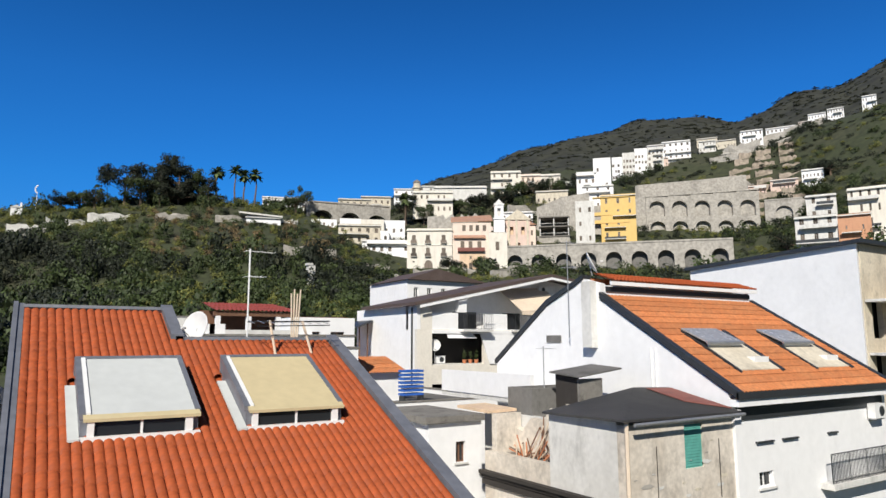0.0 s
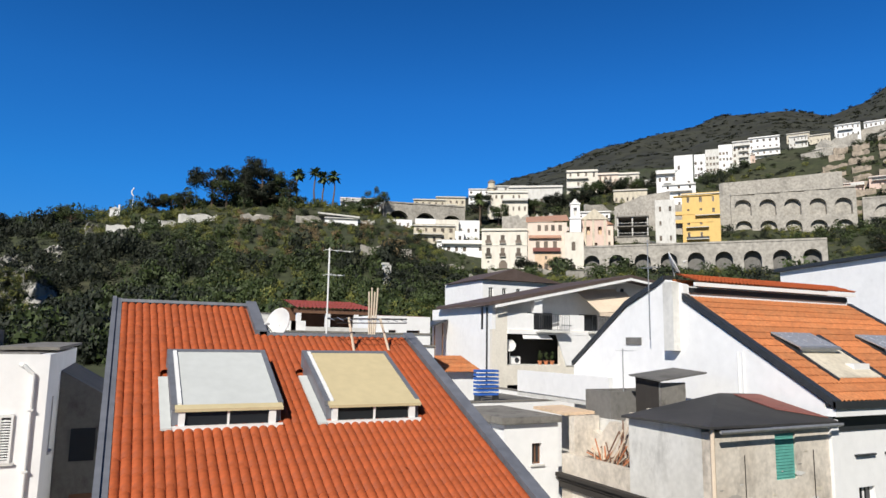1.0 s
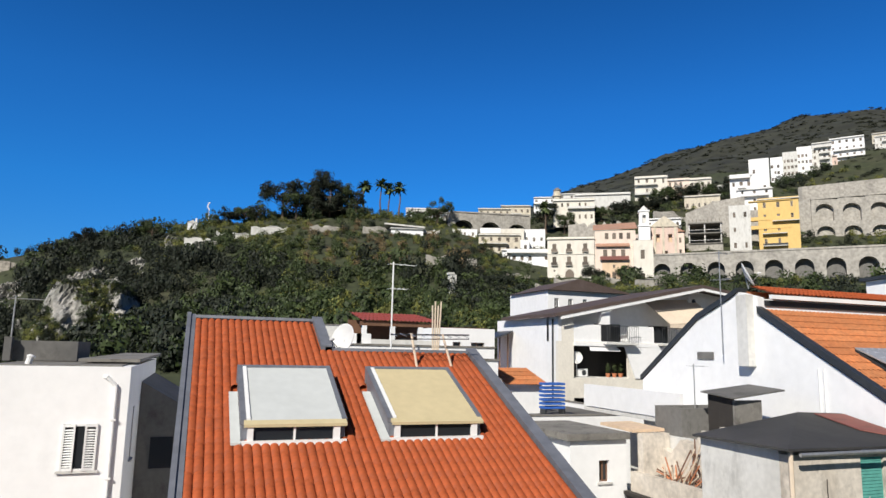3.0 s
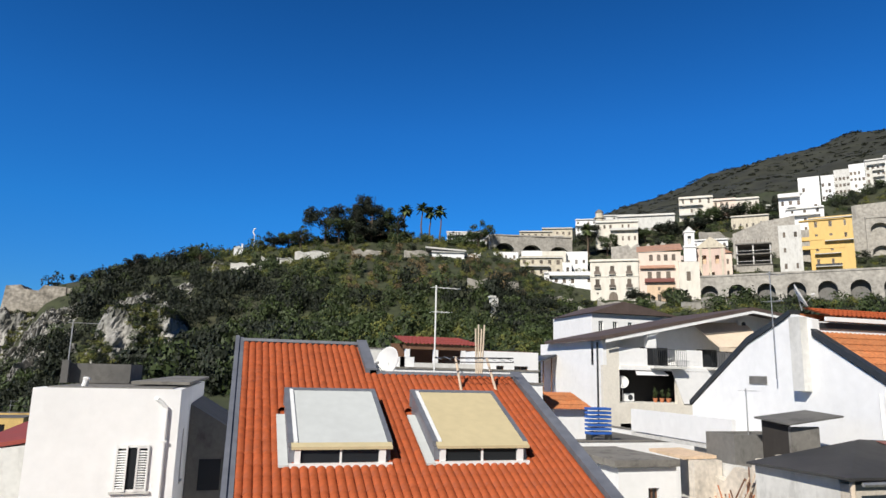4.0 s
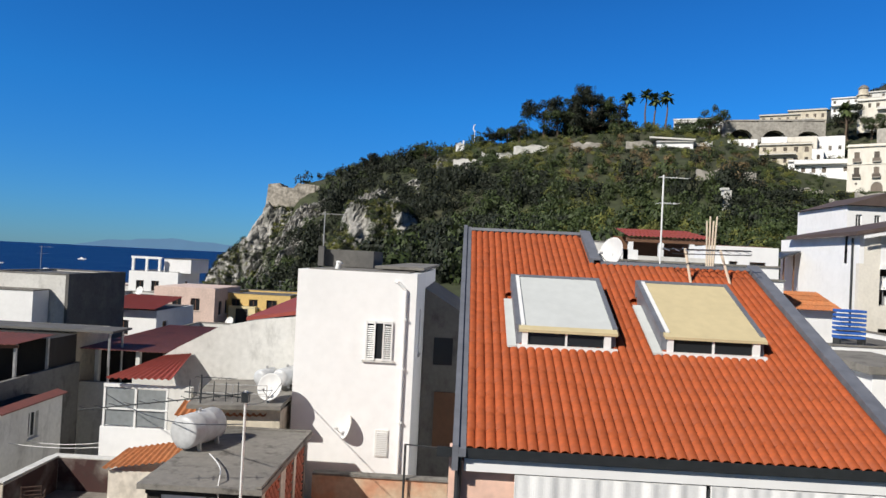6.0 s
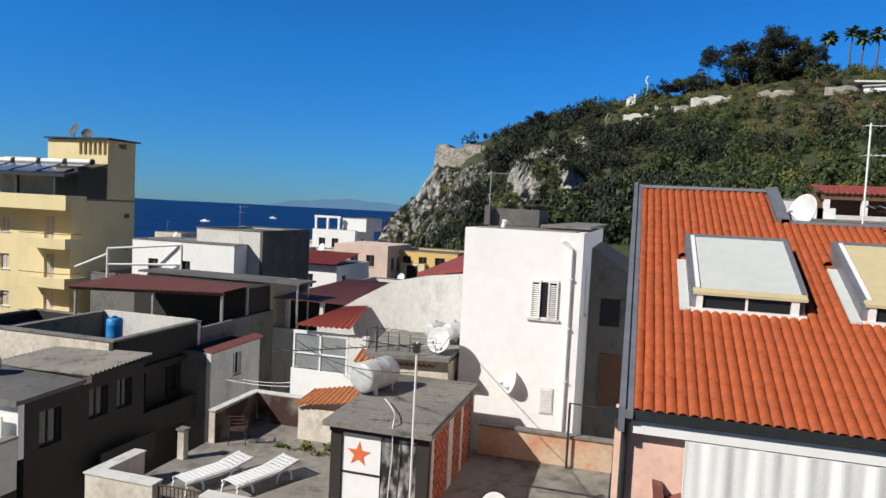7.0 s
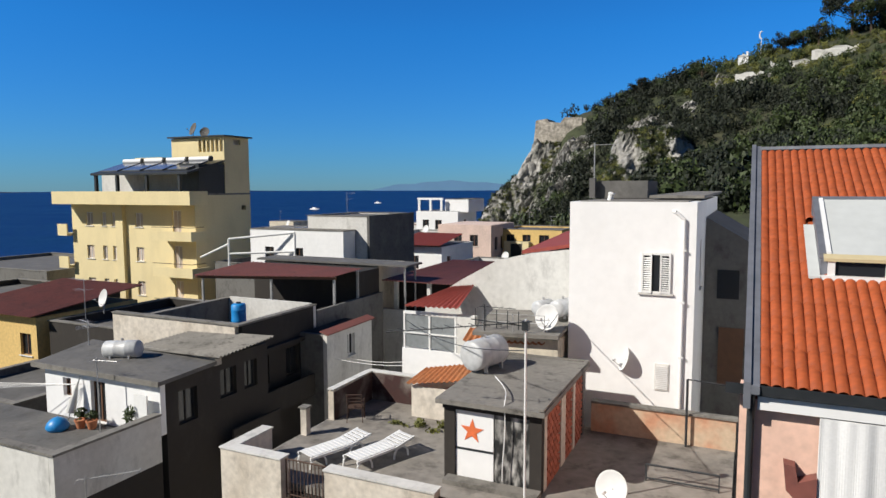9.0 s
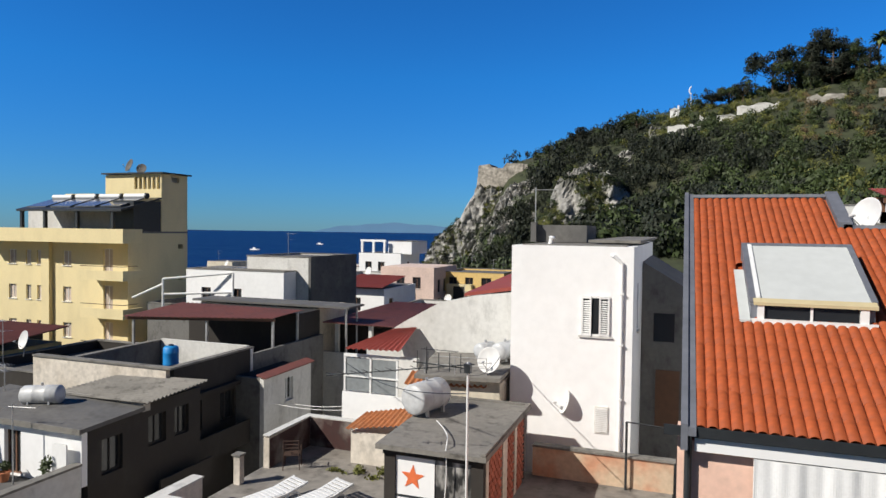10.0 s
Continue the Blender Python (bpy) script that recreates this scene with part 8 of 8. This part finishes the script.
# ---- two steep crags, with plants in their clefts ----
CLEFTS = []


def crag(rows, back, seed, label, bulge):
    """A steep rock face from rows (z, x left, x right, y), foot to top, closed back into the hill."""
    nu, nv, nb = 120, 90, 14
    zs, xl, xr, yy = (np.array(k) for k in zip(*rows))
    rnd = random.Random(seed)
    vs, fs = [], []
    for j in range(nv + nb + 1):
        z = zs[0] + (zs[-1] - zs[0]) * min(j / nv, 1.0)
        a, b, y0 = float(np.interp(z, zs, xl)), float(np.interp(z, zs, xr)), float(np.interp(z, zs, yy))
        into = max(j - nv, 0) / nb
        for i in range(nu + 1):
            u = i / nu
            x = a + (b - a) * u
            bend = bulge * (max(0.15 - u, 0) / 0.15) ** 2 + 22 * (max(u - 0.85, 0) / 0.15) ** 2
            big = noise.fractal(Vector((x * 0.07, z * 0.04, seed)), 1.0, 2.0, 5)
            rib = abs(noise.noise(Vector((x * 0.2 + z * 0.05, z * 0.07, seed + 3))))
            fine = noise.fractal(Vector((x * 0.45, z * 0.3, seed + 9)), 0.8, 2.1, 4)
            out = 3.6 * big + 3.2 * rib + 1.1 * fine
            drop = noise.noise(Vector((x * 0.16, into * 3, seed))) * 2.4 + fine * 0.8
            vs.append((x + fine * 0.5, y0 + bend - out + into * back, z + fine * 0.6 + (drop if j > nv - 6 else 0) + (-5 * u * (1 - u) * into if j > nv else 0)))
            if j % 3 == 0 and 0 < i < nu and j > 2:
                cleft = noise.noise(Vector((x * 0.11, z * 0.1, seed + 20)))
                if (cleft > 0.25 * rnd.random() and rnd.random() < 0.4) or (j > nv - 4 and rnd.random() < 0.12) or (z < -1 + 6 * rnd.random() and rnd.random() < 0.3):
                    CLEFTS.append((x, y0 + bend - out + into * back + 0.2, z - 0.5))
    for j in range(nv + nb):
        for i in range(nu):
            k = j * (nu + 1) + i
            fs.append((k, k + 1, k + nu + 2, k + nu + 1))
    me = bpy.data.meshes.new("cliff_rock")
    me.from_pydata(vs, [], fs)
    me.materials.append(M["rock"])
    tagged(new("cliff_rock", me), label, "rock", kind="structure")


crag(((-19, -104, -50, 240), (-3, -97, -54, 246), (5, -86, -55, 250), (13, -82.5, -56, 254), (17, -80.5, -57, 257)), 14, 4, "craggy grey limestone cliff carrying the fort", 24)
crag(((-8, -40, -11, 172), (2, -38, -12, 177), (9, -37, -14, 182), (15, -35, -17, 186)), 40, 12, "steep pale limestone crag among the trees", 12)

# ---- vegetation ----
def crown(seed, n, leaf):
    """Leaf faces of one unit crown: several lobes, uneven outline, gaps."""
    rnd = random.Random(seed)
    lobes = [(Vector((rnd.uniform(-0.55, 0.55), rnd.uniform(-0.55, 0.55), rnd.uniform(0.1, 0.75))), rnd.uniform(0.35, 0.62)) for _ in range(6)]
    vs, fs = [], []
    for _ in range(n):
        c, r = rnd.choice(lobes)
        d = Vector((rnd.gauss(0, 1), rnd.gauss(0, 1), rnd.gauss(0.25, 1))).normalized()
        p = c + d * r * rnd.uniform(0.7, 1.05)
        a = (d.orthogonal().normalized() + Vector((rnd.uniform(-1, 1), rnd.uniform(-1, 1), rnd.uniform(-1, 1))) * 0.8).normalized()
        b = (d.cross(a) + Vector((rnd.uniform(-1, 1), rnd.uniform(-1, 1), rnd.uniform(-1, 1))) * 0.4).normalized()
        s = leaf * rnd.uniform(0.6, 1.4)
        k = len(vs)
        vs += [p + a * s, p - a * s * 0.6 + b * s * 0.8, p - a * s * 0.6 - b * s * 0.8]
        fs.append((k, k + 1, k + 2))
    return np.array([tuple(v) for v in vs]), np.array(fs)


def leaf_mesh(name, V, F, m):
    """A mesh of triangles from arrays."""
    me = bpy.data.meshes.new(name)
    me.vertices.add(len(V))
    me.vertices.foreach_set("co", np.ascontiguousarray(V, dtype=np.float32).ravel())
    me.loops.add(len(F) * 3)
    me.loops.foreach_set("vertex_index", np.ascontiguousarray(F, dtype=np.int32).ravel())
    me.polygons.add(len(F))
    me.polygons.foreach_set("loop_start", np.arange(len(F), dtype=np.int32) * 3)
    me.update(calc_edges=True)
    me.materials.append(M[m])
    return me


def scatter(name, spots, crowns, m, label, category):
    """Join many crowns, each (x, y, z, width, height, turn), into one mesh."""
    V, F, k = [], [], 0
    for i, (x, y, z, w, h, t) in enumerate(spots):
        v, f = crowns[i % len(crowns)]
        c, s = math.cos(t), math.sin(t)
        q = np.empty_like(v)
        q[:, 0] = (v[:, 0] * c - v[:, 1] * s) * w + x
        q[:, 1] = (v[:, 0] * s + v[:, 1] * c) * w + y
        q[:, 2] = v[:, 2] * h + z
        V.append(q)
        F.append(f + k)
        k += len(v)
    V, F = np.concatenate(V), np.concatenate(F)
    me = leaf_mesh(name, V, F, m)
    return tagged(new(name, me), label, category, kind="stuff")


CLEAR = [(109, 160, 185, 222), (155, 215, 130, 200), (174, 225, 180, 226), (226, 315, 148, 215), (92, 145, 238, 275), (64, 92, 238, 266), (155, 255, 255, 282), (-82, -55, 250, 275), (172, 234, 84, 112)]


def is_clear(x, y):
    return not any(a - 2 < x < b + 2 and c < y < d for a, b, c, d in CLEAR)


def woods():
    rnd = random.Random(31)
    cr = [crown(s, 240, 0.095) for s in range(6)]
    big = [crown(40 + s, 60, 0.19) for s in range(5)]
    kinds = {"leaf": [], "leaf_y": [], "leaf_d": [], "leaf_b": []}
    n = 0
    while n < 4100:
        a, r = radians(rnd.uniform(-20, 76) if rnd.random() < 0.6 else rnd.uniform(-20, 26)), rnd.uniform(105, 345) if rnd.random() < 0.8 else rnd.uniform(105, 230)
        x, y = r * math.sin(a), r * math.cos(a)
        low_only = not is_clear(x, y)
        if low_only and rnd.random() < 0.35:
            continue
        th = math.degrees(a)
        z = height(x, y)
        if z < -17:
            continue
        if -0.195 < x / y < -0.075 and 138 < y < 192 and rnd.random() < 0.93:
            continue
        if -105 < x < -54 and 205 < y < 258 and rnd.random() < 0.6:
            continue
        if cragginess(x, y) > 0.1 and rnd.random() < 0.85:
            continue
        k = noise.noise(Vector((x, y, 5)) * 0.02) + rnd.uniform(-0.35, 0.35)
        dry = 8 < th < 24 and 215 < r < 275
        # shift to dark crowns on the left puts that slope's shade into leaf colour
        k -= 0.3 if th < -2 else (0.12 if th < 12 else 0)
        kind = "leaf_b" if dry and rnd.random() < 0.45 else "leaf_y" if k > 0.12 or (dry and rnd.random() < 0.5) else ("leaf_d" if k < -0.22 else "leaf")
        w = rnd.uniform(1.4, 3.8) * (0.65 if kind in ("leaf_y", "leaf_b") else 1.0)
        if rnd.random() < 0.07 and kind != "leaf_y":
            w *= 1.6
        if low_only:
            w = rnd.uniform(0.7, 1.5)
        low = 0.7 if 24 < th < 60 else 1.0
        kinds[kind].append((x, y, z - 0.8, w, w * rnd.uniform(1.0, 1.7) * low, rnd.uniform(0, 6.3)))
        n += 1
    n = 0
    while n < 1500:
        a, r = radians(rnd.uniform(24, 64)), rnd.uniform(200, 335)
        x, y = r * math.sin(a), r * math.cos(a)
        w = rnd.uniform(0.7, 1.7)
        kinds[rnd.choice(("leaf", "leaf_y", "leaf_d"))].append((x, y, height(x, y) - 0.4, w, w * rnd.uniform(0.8, 1.5), rnd.uniform(0, 6.3)))
        n += 1
    # crest scrub, plants in the clefts, groves between the villas
    for _ in range(850):
        a, r = radians(rnd.uniform(-10, 25)), rnd.uniform(225, 335)
        x, y = r * math.sin(a), r * math.cos(a)
        w = rnd.uniform(0.9, 2.1)
        kinds[rnd.choice(("leaf", "leaf", "leaf_y", "leaf_d"))].append((x, y, height(x, y) - 0.5, w, w * rnd.uniform(0.8, 1.4), rnd.uniform(0, 6.3)))
    for _ in range(650):
        a, r = radians(rnd.uniform(44, 70)), rnd.uniform(290, 430)
        x, y = r * math.sin(a), r * math.cos(a)
        w = rnd.uniform(1.2, 3.2)
        kinds[rnd.choice(("leaf", "leaf_y", "leaf_d"))].append((x, y, height(x, y) - 0.6, w, w * rnd.uniform(0.7, 1.1), rnd.uniform(0, 6.3)))
    for x, y, z in CLEFTS:
        w = rnd.uniform(0.6, 1.6)
        kinds[rnd.choice(("leaf", "leaf_d", "leaf_d", "leaf_y"))].append((x, y, z, w, w * rnd.uniform(0.8, 1.3), rnd.uniform(0, 6.3)))
    for x0, x1, y0, y1, k in ((-55, -34, 245, 278, 50), (-106, -76, 210, 236, 60), (-70, -48, 196, 222, 30), (176, 246, 246, 258, 46), (285, 322, 256, 266, 30), (240, 262, 258, 270, 14), (236, 300, 150, 172, 40), (360, 440, 205, 222, 40)):
        for _ in range(k):
            x, y = rnd.uniform(x0, x1), rnd.uniform(y0, y1)
            w = rnd.uniform(2.0, 4.2)
            kinds[rnd.choice(("leaf", "leaf_d", "leaf_d"))].append((x, y, height(x, y) - 0.8, w, w * rnd.uniform(1.0, 1.5), rnd.uniform(0, 6.3)))
    scatter("hillside_trees", kinds["leaf"], cr, "leaf", "dense green trees and bushes covering the hillside", "trees")
    scatter("hillside_scrub", kinds["leaf_y"], cr, "leaf_y", "olive and dry scrub on the hillside", "bushes")
    scatter("dry_scrub", kinds["leaf_b"], cr, "leaf_b", "dry brown scrub on the sunny slope", "bushes")
    scatter("dark_trees", kinds["leaf_d"], cr, "leaf_d", "dark evergreen trees and shade-coloured crowns on the hillside", "trees")
    far = []
    for _ in range(4300):
        a, r = radians(rnd.uniform(14, 74)), rnd.uniform(400, 1000)
        x, y = r * math.sin(a), r * math.cos(a)
        w = rnd.uniform(1.8, 3.4) * (1 + r / 1600)
        far.append((x, y, height(x, y) - 1.5, w, w * rnd.uniform(0.35, 0.6), rnd.uniform(0, 6.3)))
    scatter("mountain_woods", far, big, "leaf_m", "dark woods covering the mountain", "woods")


woods()


def branch(bm, p, q, r0, r1):
    return rod(bm, p, q, r0, 7, r1)


def big_tree(x, y, h, w, m, label, seed, tall=False, lean=0.0):
    """Trunk, limbs and a crown of leaf clumps."""
    rnd = random.Random(seed)
    z = height(x, y) - 0.5
    t = thing("tree", (x, y, z), label, "tree", "trees on the crest")
    base = Vector((x, y, z))
    top = base + UP * h * (0.55 if not tall else 0.9) + XP * lean
    part("trunk", branch(B(), base, top, 0.5, 0.2), "bark", t)
    limbs, spots = B(), []
    n = 16 if not tall else 26
    for i in range(n):
        k = rnd.uniform(0.45, 1.0) if not tall else rnd.uniform(0.12, 1.0)
        p = base.lerp(top, k)
        a = rnd.uniform(0, 2 * math.pi)
        reach = w * rnd.uniform(0.35, 0.8) * (1 if not tall else (1.1 - k * 0.85))
        q = p + Vector((math.cos(a) * reach, math.sin(a) * reach, h * (rnd.uniform(0.05, 0.35) if not tall else rnd.uniform(0.0, 0.1))))
        branch(limbs, p, q, 0.16, 0.05)
        spots.append((q.x, q.y, q.z - w * 0.12, w * (0.36 if not tall else 0.3), w * 0.34 if not tall else h * 0.16, rnd.uniform(0, 6)))
    part("branching", limbs, "bark", t)
    V, F, k = [], [], 0
    for i, (sx, sy, sz, sw, sh, tt) in enumerate(spots):
        v, f = crown(seed * 10 + i % 4, 260, 0.1)
        V.append(v * np.array([sw, sw, sh]) + np.array([sx, sy, sz]))
        F.append(f + k)
        k += len(v)
    me = leaf_mesh("crown", np.concatenate(V), np.concatenate(F), m)
    ob = new("crown", me)
    ob.parent, ob.matrix_parent_inverse = t, Matrix.Translation(-base)


def palm(x, y, h, seed):
    rnd = random.Random(seed)
    z = height(x, y) - 0.5
    t = thing("palm_tree", (x, y, z), "tall fan palm with a shaggy head on the crest", "palm", "palms on the crest")
    bm = B()
    pts = [Vector((x + 0.25 * math.sin(k * 1.3 + seed), y, z + h * k / 6)) for k in range(7)]
    for k in range(6):
        branch(bm, pts[k], pts[k + 1], 0.42 - 0.03 * k, 0.42 - 0.03 * (k + 1))
    part("trunk", bm, "bark", t)
    c = pts[-1]
    for i in range(46):
        a, e = rnd.uniform(0, 2 * math.pi), rnd.uniform(-0.9, 1.2)
        d = Vector((math.cos(a) * math.cos(e), math.sin(a) * math.cos(e), math.sin(e)))
        s = d.cross(UP).normalized()
        bm = B()
        L = rnd.uniform(3.0, 4.2)
        rows = []
        for k in range(4):
            q = c + d * L * k / 3 - UP * (0.5 * (k / 3) ** 2 * L * 0.5)
            wd = (0.1, 0.5, 0.75, 0.1)[k]
            rows.append((bm.verts.new(q - s * wd), bm.verts.new(q + UP * 0.08), bm.verts.new(q + s * wd)))
        for r0, r1 in zip(rows, rows[1:]):
            bm.faces.new((r0[0], r0[1], r1[1], r1[0]))
            bm.faces.new((r0[1], r0[2], r1[2], r1[1]))
        part("frond", bm, "leaf_p", t)


big_tree(31.5, 284, 20, 10.5, "leaf_d", "broad dark umbrella pine on the crest", 1)
big_tree(41, 290, 17, 7, "leaf", "light-crowned pine on the crest", 2)
big_tree(48, 283, 20, 9, "leaf_d", "tall dark cypress cluster on the crest", 3, True)
big_tree(54, 286, 17, 10, "leaf_d", "tall dark conifer on the crest", 4, True)
big_tree(44, 281, 17, 8, "leaf_d", "dark conifer on the crest", 5, True)
big_tree(59, 284, 15, 8, "leaf", "green conifer on the crest", 6, True)
big_tree(51, 281, 15, 10, "leaf_d", "dark spreading conifer on the crest", 7, True)
big_tree(37, 282, 13, 9, "leaf", "rounded green tree on the crest", 8)
big_tree(63, 282, 12, 8, "leaf_d", "dark low conifer on the crest", 9, True)
for i, (x, y, h, w) in enumerate(((10, 282, 7, 6), (16, 283, 8, 6), (21, 282, 8, 5), (96, 268, 12, 7), (150, 268, 16, 7), (156, 262, 12, 6), (-40, 268, 9, 5), (-18, 275, 8, 6), (252, 258, 14, 5), (148, 196, 7, 5), (128, 195, 6, 5), (139, 194, 6, 4), (196, 254, 8, 8), (206, 256, 9, 8), (218, 256, 8, 8), (230, 254, 8, 7), (242, 252, 9, 7), (176, 262, 8, 7), (186, 260, 8, 7), (262, 222, 8, 8), (232, 236, 9, 8), (240, 240, 9, 8), (168, 216, 7, 6), (300, 158, 8, 8), (320, 160, 8, 8), (252, 128, 9, 8), (230, 132, 8, 7), (270, 140, 9, 8))):
    big_tree(x, y, h, w, "leaf" if i % 2 else "leaf_d", "dark green tree on the slope", 20 + i)
for i, (x, h) in enumerate(((66.5, 15.0), (74.5, 16.0), (78.5, 14.6), (83.5, 16.0))):
    palm(x, 285, h, 50 + i)
palm(146, 262, 15, 60)

# small white chapel and a curved white monument on the crest
zc = height(-4, 285)
ch = thing("chapel", (-4, 285, zc), "tiny white chapel on the crest of the hill", "chapel")
part("wall", box(B(), -5.8, -2.2, 284, 287, zc - 3, zc + 1.9), "white", ch)
part("roof", prism(B(), [(-6.0, 283.8, zc + 1.91), (-2.0, 283.8, zc + 1.91), (-4, 283.8, zc + 2.9)], (0, 3.4, 0)), "white_old", ch)
part("bell_gable", box(B(), -3.0, -2.3, 284, 284.5, zc + 1.92, zc + 3.8), "white", ch)
mo = thing("monument", (2, 285, 46), "thin curved white monument on the crest", "monument")
part("arc", tube(B(), [(2.6 + 1.2 * math.cos(radians(110 + 20 * k)), 285, 57.2 + 1.6 * math.sin(radians(110 + 20 * k))) for k in range(8)], 0.28), "white", mo)
part("stem", rod(B(), (2.0, 285, 46), (2.0, 285, 55.9), 0.1, 6), "white", mo)

# land across the sea, its blue haze put into the base colour
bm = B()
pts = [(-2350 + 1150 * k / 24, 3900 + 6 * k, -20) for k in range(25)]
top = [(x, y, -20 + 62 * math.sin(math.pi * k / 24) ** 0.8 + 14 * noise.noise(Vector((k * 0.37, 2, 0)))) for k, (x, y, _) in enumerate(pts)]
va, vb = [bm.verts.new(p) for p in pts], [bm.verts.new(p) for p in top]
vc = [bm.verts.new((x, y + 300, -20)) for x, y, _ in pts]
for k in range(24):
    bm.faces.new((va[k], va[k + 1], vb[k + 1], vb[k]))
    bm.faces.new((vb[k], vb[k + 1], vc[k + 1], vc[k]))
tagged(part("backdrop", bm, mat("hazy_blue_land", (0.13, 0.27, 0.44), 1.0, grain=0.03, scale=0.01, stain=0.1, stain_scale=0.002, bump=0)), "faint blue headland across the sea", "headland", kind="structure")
